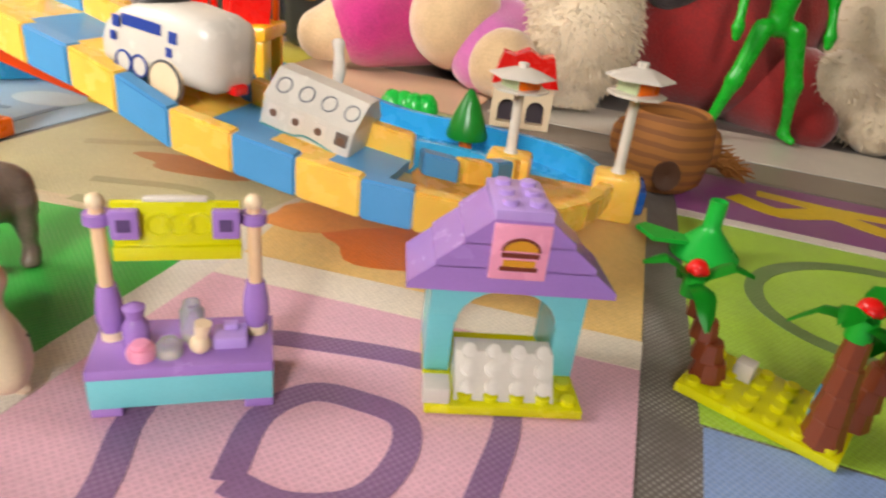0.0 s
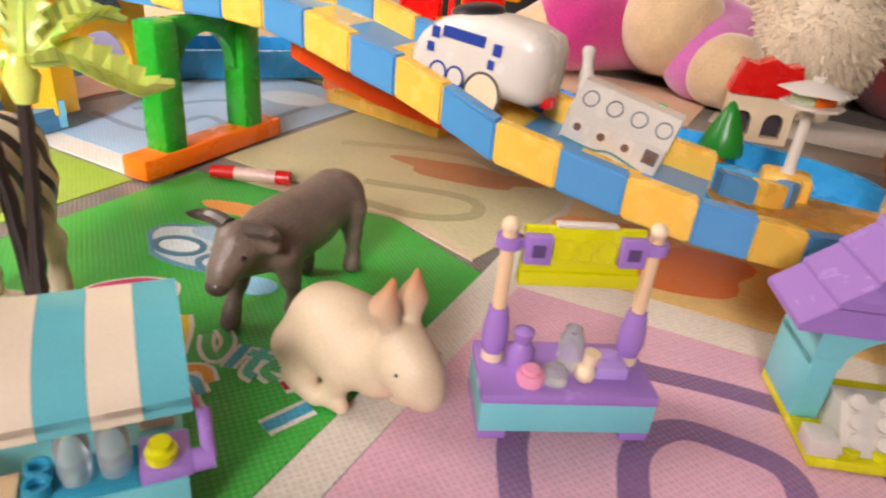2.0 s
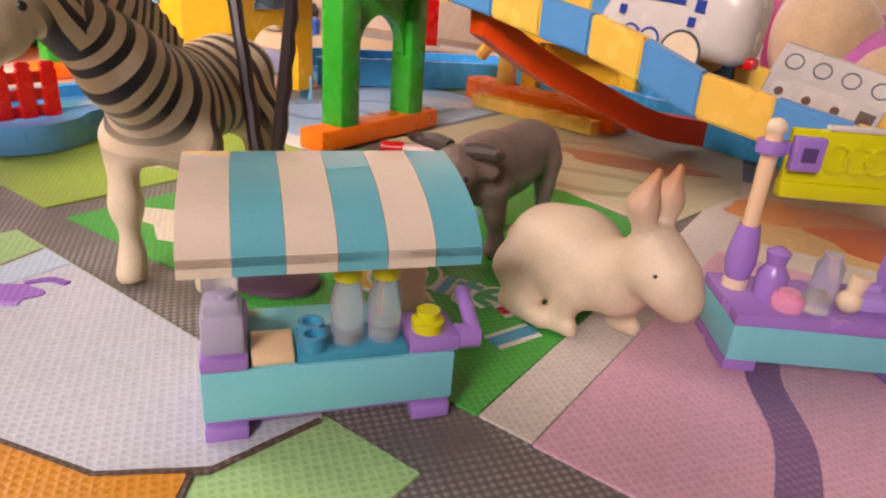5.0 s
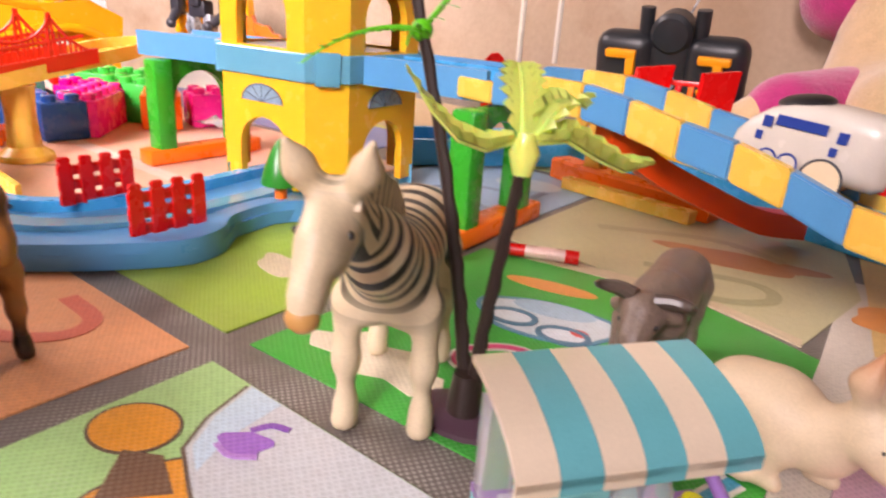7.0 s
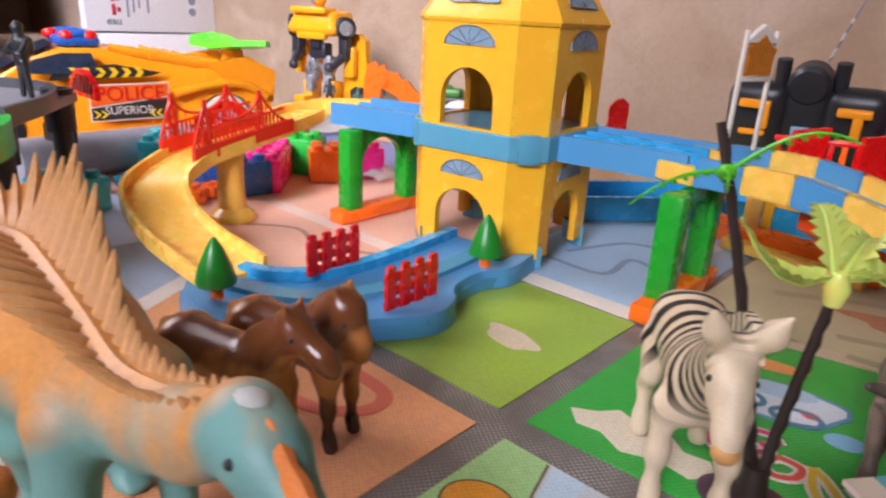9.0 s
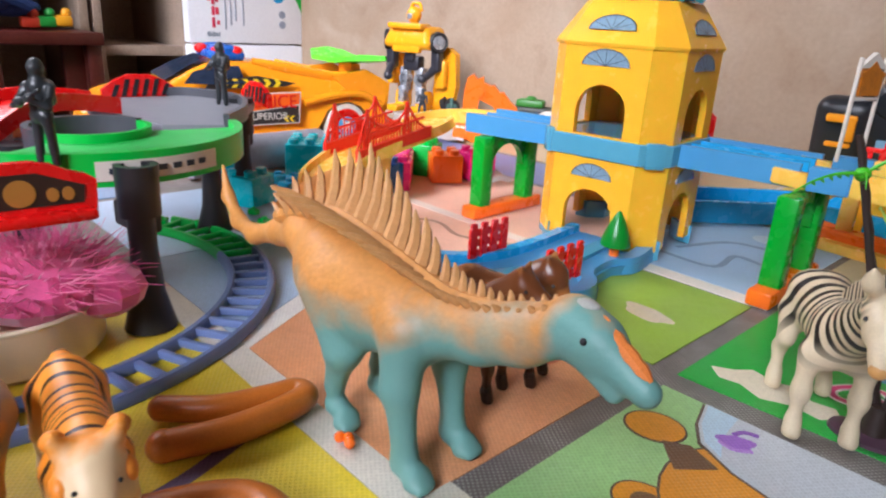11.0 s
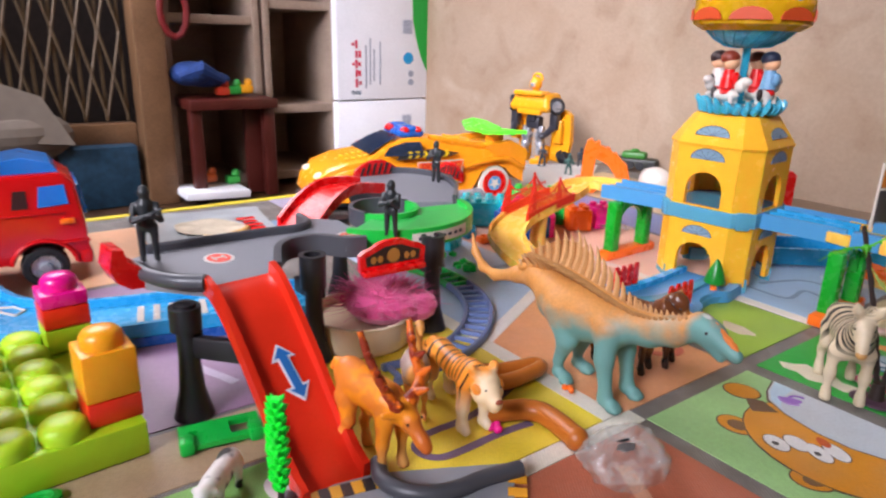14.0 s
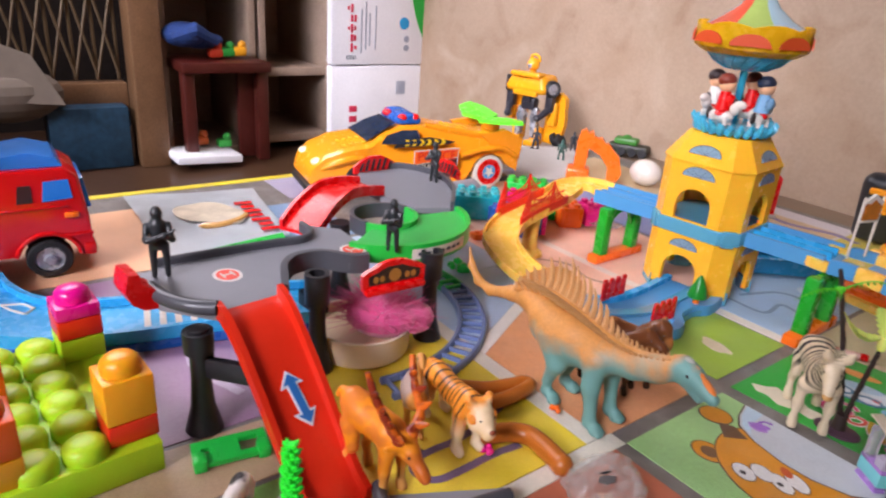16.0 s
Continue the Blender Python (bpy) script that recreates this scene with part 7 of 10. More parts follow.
TIG = two_tone("tiger_paint", "ee9a44", "33190c", 0.45, "stripes", 52.0, 9.0, 0.84, 0, 0.022, 0.030, 0.030, 0.034, belly=("f0dcb8", 0.016, 0.034), front=("f3d6a8", 0.036, 0.042))
tiger = both([
    ((0.0205, 0.0060, 0.030), (0.0215, 0.0078, 0.0165), 0.0072, 0.0044), ((0.0215, 0.0078, 0.0165), (0.0215, 0.0080, 0.0055), 0.0042, 0.0036), ((0.0220, 0.0080, 0.0040), (0.0262, 0.0080, 0.0030), 0.0044, 0.0036),
    ((-0.0225, 0.0060, 0.029), (-0.0185, 0.0080, 0.0190), 0.0080, 0.0048), ((-0.0185, 0.0080, 0.0190), (-0.0245, 0.0082, 0.0115), 0.0040, 0.0034), ((-0.0245, 0.0082, 0.0115), (-0.0230, 0.0082, 0.0050), 0.0034, 0.0032), ((-0.0230, 0.0082, 0.0038), (-0.0185, 0.0082, 0.0030), 0.0042, 0.0034),
    ((-0.022, 0, 0.0335), (0.000, 0, 0.0315), 0.0092, 0.0094), ((0.000, 0, 0.0315), (0.018, 0, 0.0335), 0.0094, 0.0104), ((0.014, 0, 0.0385), (0.022, 0, 0.0395), 0.0060, 0.0060), ((0.022, 0, 0.0355), (0.032, 0, 0.0365), 0.0090, 0.0092),
    ((0.0350, 0, 0.0360), (0.0375, 0, 0.0345), 0.0092, 0.0080), ((0.0350, 0.0060, 0.0330), (0.0365, 0.0062, 0.0315), 0.0050, 0.0044), ((0.0405, 0, 0.0315), (0.0445, 0, 0.0300), 0.0060, 0.0050), ((0.0410, 0, 0.0270), (0.0430, 0, 0.0262), 0.0042, 0.0036), ((0.0310, 0.0066, 0.0440), (0.0312, 0.0078, 0.0462), 0.0034, 0.0024),
    ((-0.031, 0, 0.036), (-0.042, 0.003, 0.028), 0.0032, 0.0028), ((-0.042, 0.003, 0.028), (-0.050, 0.006, 0.014), 0.0028, 0.0024)])
tig = figure("tiger_figurine", tiger, TIG, "orange striped plastic tiger figurine walking on the yellow tile", "figurine", -0.3595, -0.056, 0, -15, 0.0013, 0.0009, size=1.12, squash=0.95, eyes=[((0.0418, 0.0050, 0.0375), 0.0007)])
TPATCH = M("tiger_patch", "ec9444", 0.45, var=0.15)
for s in (-1, 1):
    piece("cheek_patch", TPATCH, tig, lambda bm: sp(bm, (0.0400, s * 0.0082, 0.0400), (0.0046, 0.0030, 0.0042), 12), "orange cheek patch")
    piece("ear_back", TPATCH, tig, lambda bm: sp(bm, (0.0335, s * 0.0082, 0.0508), (0.0024, 0.0034, 0.0034), 10), "orange ear")
piece("nose", M("tiger_nose", "9a4a30", 0.4), tig, lambda bm: sp(bm, (0.0542, 0, 0.0362), (0.0018, 0.0026, 0.0018), 10), "brown nose")

STAG = two_tone("stag_paint", "ef942f", "e07d24", 0.42, "noise", 70.0, 0, 0.52, 0, 0.0, 0.001, belly=("e0a255", 0.010, 0.026), front=("d06a22", 0.030, 0.042))
stag = both([
    ((0.0145, 0.0060, 0.038), (0.0150, 0.0088, 0.0220), 0.0076, 0.0044), ((0.0150, 0.0088, 0.0220), (0.0145, 0.0090, 0.0060), 0.0038, 0.0032), ((0.0148, 0.0090, 0.0045), (0.0160, 0.0090, 0.0016), 0.0036, 0.0046),
    ((-0.0190, 0.0062, 0.040), (-0.0145, 0.0090, 0.0260), 0.0092, 0.0050), ((-0.0145, 0.0090, 0.0260), (-0.0195, 0.0092, 0.0165), 0.0042, 0.0036), ((-0.0195, 0.0092, 0.0165), (-0.0175, 0.0092, 0.0060), 0.0034, 0.0032), ((-0.0175, 0.0092, 0.0045), (-0.0165, 0.0092, 0.0016), 0.0036, 0.0046),
    ((-0.017, 0, 0.0490), (0.010, 0, 0.0460), 0.0132, 0.0128), ((-0.023, 0, 0.0530), (-0.014, 0, 0.0500), 0.0112, 0.0120), ((0.012, 0, 0.0470), (0.022, 0, 0.0440), 0.0104, 0.0084), ((0.0225, 0, 0.0445), (0.0290, 0, 0.0415), 0.0084, 0.0074), ((0.0295, 0, 0.0405), (0.0395, 0, 0.0315), 0.0064, 0.0048), ((0.0395, 0, 0.0315), (0.0425, 0, 0.0285), 0.0046, 0.0042), ((0.0255, 0.0060, 0.0455), (0.0215, 0.0150, 0.0465), 0.0030, 0.0022),
    ((-0.034, 0, 0.056), (-0.038, 0, 0.051), 0.0040, 0.0028)])
sta = figure("stag_figurine", stag, STAG, "orange plastic stag figurine with knobbly red-brown antlers", "figurine", -0.3514, -0.1330, 0, 6, 0.0013, 0.00095, squash=0.94, eyes=[((0.0330, 0.0058, 0.0420), 0.0009)])
ANT = two_tone("antler_paint", "d9702a", "8e2f12", 0.42, "noise", 90.0, 0, 0.48)


def antler(label, beam, tines, fat):
    """A thick knobbly beam with short stub tines; beam and tines are given from the head outwards."""
    def draw(bm):
        P = smooth_path(beam, 5)
        tube(bm, P, [fat * (1.0 - 0.45 * i / (len(P) - 1)) * (1.0 + 0.12 * math.sin(2.1 * i)) for i in range(len(P))], 10)
        for k, (dx, dy, dz) in tines:
            p = P[int(k * (len(P) - 1))]
            d = Vector((dx, dy, dz))
            tube(bm, [p, p + d * 0.5, p + d], [fat * 0.80, fat * 0.62, fat * 0.22], 8)
        sp(bm, P[0], fat * 1.25, 10)

    piece("antler", ANT, sta, draw, label)


antler("upright orange antler", [(0.0235, 0.0055, 0.0490), (0.0190, 0.0190, 0.0555), (0.0060, 0.0270, 0.0660), (-0.0050, 0.0345, 0.0820)], [(0.15, (0.010, 0.001, 0.006)), (0.42, (0.0075, 0.002, 0.0075)), (0.62, (0.0070, 0.001, 0.0070)), (0.80, (0.0055, -0.0045, 0.0060))], 0.0040)
antler("red-brown antler swept back over the body", [(0.0235, -0.0050, 0.0490), (0.0180, -0.0090, 0.0600), (0.0100, -0.0125, 0.0760), (0.0030, -0.0140, 0.0930)], [(0.12, (0.009, -0.004, 0.004)), (0.36, (0.0065, -0.0050, 0.0060)), (0.56, (0.0065, -0.0040, 0.0050)), (0.74, (0.0050, -0.0040, 0.0050))], 0.0036)

OST = two_tone("ostrich_paint", "d99a54", "a08a7c", 0.5, "noise", 40.0, 0, 0.30, 0, 0.026, 0.030, 0.006, 0.010)
ostrich = [((-0.010, 0, 0.036), (0.002, 0, 0.036), 0.0118, 0.0112), ((0.008, 0, 0.038), (0.013, 0, 0.046), 0.0062, 0.0040), ((0.013, 0, 0.046), (0.013, 0, 0.074), 0.0034, 0.0027), ((0.013, 0, 0.076), (0.018, 0, 0.0755), 0.0036, 0.0028), ((0.019, 0, 0.075), (0.024, 0, 0.0735), 0.0022, 0.0012), ((-0.018, 0, 0.040), (-0.025, 0, 0.036), 0.0070, 0.0030)] + both([((-0.002, 0.0055, 0.030), (0.002, 0.0055, 0.016), 0.0040, 0.0020), ((0.002, 0.0055, 0.016), (-0.001, 0.0055, 0.003), 0.0018, 0.0016), ((-0.001, 0.0055, 0.0022), (0.006, 0.0055, 0.0020), 0.0020, 0.0016)])
figure("ostrich_figurine", ostrich, OST, "tan plastic ostrich figurine with a grey body and long neck", "figurine", -0.3715, -0.0825, 0, -35, 0.0014, 0.0009, eyes=[((0.0165, 0.0030, 0.0768), 0.0006)])

COW = two_tone("cow_paint", "e2ddd6", "221e1e", 0.5, "noise", 62.0, 0, 0.52)
figure("cow_figurine", goat, COW, "small black and white spotted cow figurine", "figurine", -0.3765, -0.222, 0, -48, 0.0018, 0.0011, size=0.6, squash=0.95)

# ---- thin palm with two stems ----
palm = thing("twin_palm", "toy palm with two thin black stems and light green fronds", "toy palm", -0.164, 0.1925, 0, 0)
piece("foot", M("plum_foot", "4a3440", 0.4), palm, lambda bm: lathe(bm, [(0.016, 0), (0.0155, 0.0016), (0.012, 0.003), (0, 0.0034)], 20, Matrix.Diagonal((1.1, 0.75, 1, 1))), "dark plum foot")
piece("root", CHO, palm, lambda bm: cy(bm, (0, 0, 0.002), (0, 0, 0.016), 0.006, 0.0042, 12))
S1 = smooth_path([(-0.002, 0.002, 0.012), (-0.009, 0.006, 0.04), (-0.021, 0.011, 0.08), (-0.036, 0.013, 0.127)], 6)
S2 = smooth_path([(0.002, 0.0, 0.012), (0.003, 0.001, 0.03), (0.006, 0.003, 0.06), (0.0085, 0.004, 0.0835)], 6)
piece("stem", CHO, palm, lambda bm: tube(bm, [p + Vector((0.0004 * (i % 2), 0, 0)) for i, p in enumerate(S1)], [0.0022 - 0.0007 * i / 18 + 0.0003 * (i % 2) for i in range(len(S1))], 9))
piece("stem", CHO, palm, lambda bm: tube(bm, [p + Vector((0.0004 * (i % 2), 0, 0)) for i, p in enumerate(S2)], [0.0021 - 0.0006 * i / 18 + 0.0003 * (i % 2) for i in range(len(S2))], 9))


def frond(parent, mat, base, a, L, rise, drop, wide, n=13, web=0.0):
    d, side = Vector((math.cos(a), math.sin(a), 0)), Vector((-math.sin(a), math.cos(a), 0))
    spine = [base + d * (L * t) + Vector((0, 0, rise * math.sin(2.2 * t) - drop * t * t)) for t in [i / n for i in range(n + 1)]]

    def draw(bm):
        tube(bm, spine, [0.0009 - 0.0006 * i / n for i in range(n + 1)], 6)
        if web:
            edge = [[spine[i] + side * (s * web * wide * math.sin(math.pi * (0.10 + 0.88 * i / n))) + Vector((0, 0, -0.0012)) for i in range(n + 1)] for s in (-1, 1)]
            for row in edge:
                va, vb = [bm.verts.new(v) for v in spine], [bm.verts.new(v) for v in row]
                for i in range(n):
                    bm.faces.new((va[i], va[i + 1], vb[i + 1], vb[i]))
        for i in range(1, n + 1):
            w = wide * math.sin(math.pi * (0.12 + 0.85 * i / n))
            for s in (-1, 1):
                p = spine[i]
                tip = p + side * (s * w) + d * (w * 0.55) + Vector((0, 0, -0.25 * w))
                q = p + d * (L / n * 0.95)
                f = bm.faces.new([bm.verts.new(v) for v in (p, p + (tip - p) * 0.6 - d * 0.0006, tip, q + (tip - q) * 0.55)])
        bmesh.ops.solidify(bm, geom=[f for f in bm.faces if len(f.verts) == 4 and f.calc_area() > 1e-7 and len(f.edges) == 4 and all(len(e.link_faces) == 1 for e in f.edges)], thickness=0.0005)

    piece("frond", mat, parent, draw)


t1, t2 = S1[16], S2[-1]
piece("bud", LEAF, palm, lambda bm: [sp(bm, t1, 0.0034, 10)], "green bud")
frond(palm, LEAF, t1, -0.22, 0.037, 0.016, -0.003, 0.0050, 9)
frond(palm, LEAF, t1, 4.0, 0.034, 0.002, 0.012, 0.0050, 9)
frond(palm, LEAF, t1, 5.0, 0.014, 0.003, 0.006, 0.0045, 6)
piece("bud", PALE, palm, lambda bm: [lathe(bm, [(0.0026, -0.006), (0.0042, 0.0), (0.002, 0.005)], 12, Matrix.Translation(t2))], "pale bud")


def cupped_frond(a, L, rise, wide, n=16):
    """A broad toothed leaf, cupped along its middle; rise gives heights along it."""
    d, side = Vector((math.cos(a), math.sin(a), 0)), Vector((-math.sin(a), math.cos(a), 0))
    spine = [t2 + d * (0.003 + L * i / n) + Vector((0, 0, 0.003 + float(np.interp(i / n, [k / (len(rise) - 1) for k in range(len(rise))], rise)))) for i in range(n + 1)]

    def draw(bm):
        rows = []
        for i, p in enumerate(spine):
            w = wide * math.sin(math.pi * (0.14 + 0.84 * i / n)) ** 0.8
            tooth = 1.12 if i % 2 else 0.72
            rows.append([bm.verts.new(p + side * (s * w * k) + Vector((0, 0, w * lift)) + d * (0.0022 * (k - 0.5) if k > 0.9 else 0)) for s, k, lift in ((-1, tooth, 0.62), (-1, 0.5, 0.16), (1, 0.0, 0.0), (1, 0.5, 0.16), (1, tooth, 0.62))])
        for r0, r1 in zip(rows, rows[1:]):
            for j in range(4):
                bm.faces.new((r0[j], r0[j + 1], r1[j + 1], r1[j]))
        bmesh.ops.solidify(bm, geom=bm.faces[:], thickness=0.0006)
        tube(bm, spine, [0.0011 - 0.0007 * i / n for i in range(n + 1)], 6)

    piece("frond", PALE, palm, draw)


cupped_frond(3.66, 0.029, [0.0, -0.003, -0.001, 0.006, 0.017], 0.0068)
cupped_frond(0.50, 0.031, [0.0, 0.001, -0.003, -0.006, -0.003], 0.0085)
cupped_frond(2.20, 0.016, [0.0, 0.007, 0.012, 0.016, 0.018], 0.0062)
cupped_frond(1.35, 0.024, [0.0, 0.005, 0.008, 0.009, 0.007], 0.0072)
pencil = thing("red_pencil", "short red and white toy pencil on the mat", "pencil", 0, 0)
piece("barrel", M("pencil_pale", "dcb8ae", 0.3, var=0.2), pencil, lambda bm: cy(bm, (-0.2075, 0.3325, 0.0035), (-0.1885, 0.3392, 0.0035), 0.0034, n=10), "pale worn barrel")
piece("tip", RED, pencil, lambda bm: cy(bm, (-0.2185, 0.3285, 0.0035), (-0.2075, 0.3325, 0.0035), 0.0030, 0.0034, n=10), "red end")
piece("cap", RED, pencil, lambda bm: cy(bm, (-0.1885, 0.3392, 0.0035), (-0.182, 0.3415, 0.0035), 0.0035, n=10), "red cap")



# ---- toy garage ----
DZ = 0.088
gar = thing("toy_garage", "grey toy garage deck on black posts with a red ramp", "toy garage", 0, 0)
DECK = [(-0.474, -0.179), (-0.512, -0.205), (-0.545, -0.204), (-0.566, -0.199), (-0.574, -0.178), (-0.569, -0.14), (-0.561, -0.075), (-0.560, -0.052), (-0.592, -0.034), (-0.566, -0.012), (-0.53, -0.018), (-0.50, -0.03), (-0.496, -0.052), (-0.520, -0.066), (-0.522, -0.098), (-0.500, -0.110), (-0.474, -0.127)]
ROAD = M("deck_road_grey", "7b7c82", 0.5, var=0.12, grain=40, fine=700, bump=0.06)
piece("deck", ROAD, gar, lambda bm: pr(bm, DECK, DZ - 0.006, DZ))
RING = (-0.567, 0.043)


def ring_part(bm, r0, r1, a0, a1, z0, z1, n=28):
    rows = []
    for i in range(n + 1):
        a = radians(a0 + (a1 - a0) * i / n)
        rows.append([bm.verts.new((RING[0] + r * math.cos(a), RING[1] + r * math.sin(a), z)) for r, z in ((r0, z0), (r1, z0), (r1, z1), (r0, z1))])
    for p, q in zip(rows, rows[1:]):
        for c in range(4):
            bm.faces.new((p[c], p[(c + 1) % 4], q[(c + 1) % 4], q[c]))
    bm.faces.new(rows[0][::-1])
    bm.faces.new(rows[-1])


GDECK = M("deck_green", "3fae55", 0.42, var=0.12, grain=40)
piece("green_ring", GDECK, gar, lambda bm: ring_part(bm, 0.034, 0.082, -60, 75, DZ - 0.008, DZ), "green curved deck")
piece("green_rim", M("rim_green", "1fb045", 0.35), gar, lambda bm: ring_part(bm, 0.082, 0.087, -60, 75, DZ - 0.012, DZ + 0.005), "green rim")
lab = piece("rim_label", WHT, gar, lambda bm: ring_part(bm, 0.0868, 0.0874, -22, 22, DZ - 0.009, DZ + 0.001, 12), "white label with dark marks")
for k in range(7):
    piece("print_bar", M("label_ink", "26303c", 0.5), lab, lambda bm: ring_part(bm, 0.0872, 0.0878, -18 + 5.2 * k, -15 + 5.2 * k, DZ - 0.0055, DZ - 0.0025, 2))
piece("inner_rim", M("rim_green_in", "35b04a", 0.35), gar, lambda bm: ring_part(bm, 0.031, 0.034, -70, 100, DZ - 0.012, DZ + 0.005), "green inner rim")
piece("dark_rim", DGRY, gar, lambda bm: ring_part(bm, 0.031, 0.035, 100, 290, DZ - 0.010, DZ + 0.006), "dark inner rim")
piece("far_deck", ROAD, gar, lambda bm: pr(bm, [(-0.575, 0.092), (-0.555, 0.125), (-0.60, 0.17), (-0.648, 0.213), (-0.69, 0.222), (-0.708, 0.182), (-0.716, 0.122), (-0.68, 0.088), (-0.63, 0.085)], DZ - 0.006, DZ))
piece("red_hump", RED, gar, lambda bm: sweep(bm, smooth_path([(-0.624, -0.022, 0.066), (-0.635, 0.006, 0.083), (-0.643, 0.034, 0.093), (-0.647, 0.060, 0.093), (-0.648, 0.088, DZ + 0.001)], 6), channel(0.048, 0.011, 0.004, 0.004)), "red humped ramp")
RAIL = [(-0.4740, -0.1800), (-0.484, -0.1910), (-0.498, -0.1990), (-0.514, -0.2035), (-0.530, -0.2045)]
piece("front_rail", DGRY, gar, lambda bm: tube(bm, smooth_path([(x, y, DZ + 0.005) for x, y in RAIL], 5), 0.0055, 10))
piece("back_rail", DGRY, gar, lambda bm: sweep(bm, smooth_path([(-0.575, -0.182, DZ), (-0.570, -0.14, DZ), (-0.562, -0.085, DZ), (-0.557, -0.060, DZ), (-0.566, -0.044, DZ), (-0.590, -0.040, DZ)], 5), [(0.0026, -0.004), (0.0026, 0.005), (0.0012, 0.0065), (-0.0012, 0.0065), (-0.0026, 0.005), (-0.0026, -0.004)]))
piece("bay_rail", DGRY, gar, lambda bm: sweep(bm, smooth_path([(-0.4760, -0.1250, DZ), (-0.4960, -0.1140, DZ), (-0.512, -0.104, DZ), (-0.523, -0.088, DZ), (-0.519, -0.066, DZ), (-0.498, -0.050, DZ), (-0.490, -0.036, DZ)], 6), [(0.0028, -0.010), (0.0028, 0.007), (-0.0028, 0.007), (-0.0028, -0.010)]))
piece("far_rail", DGRY, gar, lambda bm: sweep(bm, smooth_path([(-0.555, 0.127, DZ), (-0.60, 0.172, DZ), (-0.655, 0.197, DZ), (-0.706, 0.182, DZ), (-0.722, 0.135, DZ)], 6), [(0.002, -0.004), (0.002, 0.007), (-0.002, 0.007), (-0.002, -0.004)]))
SIG = M("sign_red_print", "d84a3a", 0.5)
for x, y in ((-0.5290, -0.1450), (-0.5170, -0.0330)):
    pd = piece("helipad_mark", M("pad_pale", "cfc6c2", 0.5), gar, lambda bm: pr(bm, oval(x, y, 0.013, 0.011), DZ - 0.001, DZ + 0.0003), "printed round landing mark")
    piece("pad_disc", SIG, pd, lambda bm: pr(bm, oval(x, y, 0.010, 0.0085), DZ, DZ + 0.0006))
    piece("pad_letter", WHT, pd, lambda bm: [bx(bm, (x, y + k * 0.004, DZ + 0.0006), (0.009, 0.0016, 0.0006)) for k in (-1, 1)] + [bx(bm, (x, y, DZ + 0.0006), (0.0018, 0.008, 0.0006))])


def column(x, y, h, tall):
    c = piece("post", BLK, gar, lambda bm: [lathe(bm, [(0.0135, 0), (0.0125, 0.004), (0.0085, 0.02), (0.0068, 0.045), (0.0072, h)], 16, Matrix.Translation((x, y, 0)))])
    piece("socket", BLK, c, lambda bm: lathe(bm, [(0.0102, h - 0.018), (0.0105, tall), (0.0068, tall), (0.0068, tall - 0.012), (0, tall - 0.012)], 18, Matrix.Translation((x, y, 0))))
    piece("bracket", BLK, c, lambda bm: bx(bm, (x - 0.012, y + 0.004, h - 0.022), (0.03, 0.012, 0.014), 0.002))


column(-0.4740, -0.1950, 0.082, 0.080)
piece("cross_arm", BLK, gar, lambda bm: bx(bm, (0.019, 0, 0.052), (0.040, 0.007, 0.016), 0.002, pose(-0.4740, -0.1950, 0, 0, 0, 35)))
column(-0.4905, -0.0875, 0.080, 0.0895)
column(-0.4760, 0.0255, 0.080, 0.0880)
column(-0.600, 0.140, 0.081, 0.080)
column(-0.648, 0.199, 0.080, 0.092)
column(-0.60, 0.012, 0.080, 0.080)

RMP = M("ramp_red", "d43a2a", 0.26, var=0.12, grain=30)


def chute(bm):
    prof = [(-0.477, 0.0880), (-0.467, 0.0878), (-0.453, 0.0838), (-0.437, 0.0745), (-0.419, 0.061), (-0.398, 0.043), (-0.376, 0.0230), (-0.357, 0.008), (-0.341, 0.0015)]
    P = smooth_path([(x, 0, z) for x, z in prof], 4)
    rows = []
    for i, p in enumerate(P):
        f = i / (len(P) - 1)
        y0, y1 = -0.1805 - 0.0100 * f, -0.1270 - 0.0175 * f
        rows.append([bm.verts.new(v) for v in ((p.x, y0, p.z - 0.004), (p.x, y0, p.z + 0.0085), (p.x, y0 + 0.0045, p.z + 0.0085), (p.x, y0 + 0.0055, p.z), (p.x, y1 - 0.0055, p.z), (p.x, y1 - 0.0045, p.z + 0.0085), (p.x, y1, p.z + 0.0085), (p.x, y1, p.z - 0.004))])
    for a, b in zip(rows, rows[1:]):
        for c in range(8):
            bm.faces.new((a[c], a[(c + 1) % 8], b[(c + 1) % 8], b[c]))
    bm.faces.new(rows[0][::-1])
    bm.faces.new(rows[-1])


rp = piece("ramp", RMP, gar, chute, "glossy red ramp")
ARW, ARB = M("arrow_white", "d9dde2", 0.5), M("arrow_blue", "2f6db0", 0.5)
AM = Matrix.Translation((-0.4035, -0.1595, 0.0488)) @ Matrix.Rotation(radians(41.5), 4, "Y") @ Matrix.Rotation(radians(3), 4, "Z")
for mat_, k, z in ((ARW, 1.0, 0.0004), (ARB, 0.72, 0.0008)):
    hl = 0.0205
    pts = [(-hl, 0), (-hl + 0.011 * k, 0.0085 * k), (-hl + 0.011 * k, 0.0038 * k), (hl - 0.011 * k, 0.0038 * k), (hl - 0.011 * k, 0.0085 * k), (hl, 0), (hl - 0.011 * k, -0.0085 * k), (hl - 0.011 * k, -0.0038 * k), (-hl + 0.011 * k, -0.0038 * k), (-hl + 0.011 * k, -0.0085 * k)]
    if k < 1:
        pts = [(x * 0.88, y) for x, y in pts]
    piece("arrow_print", mat_, rp, lambda bm: pr(bm, pts, z - 0.0016, z, AM), "printed double arrow")
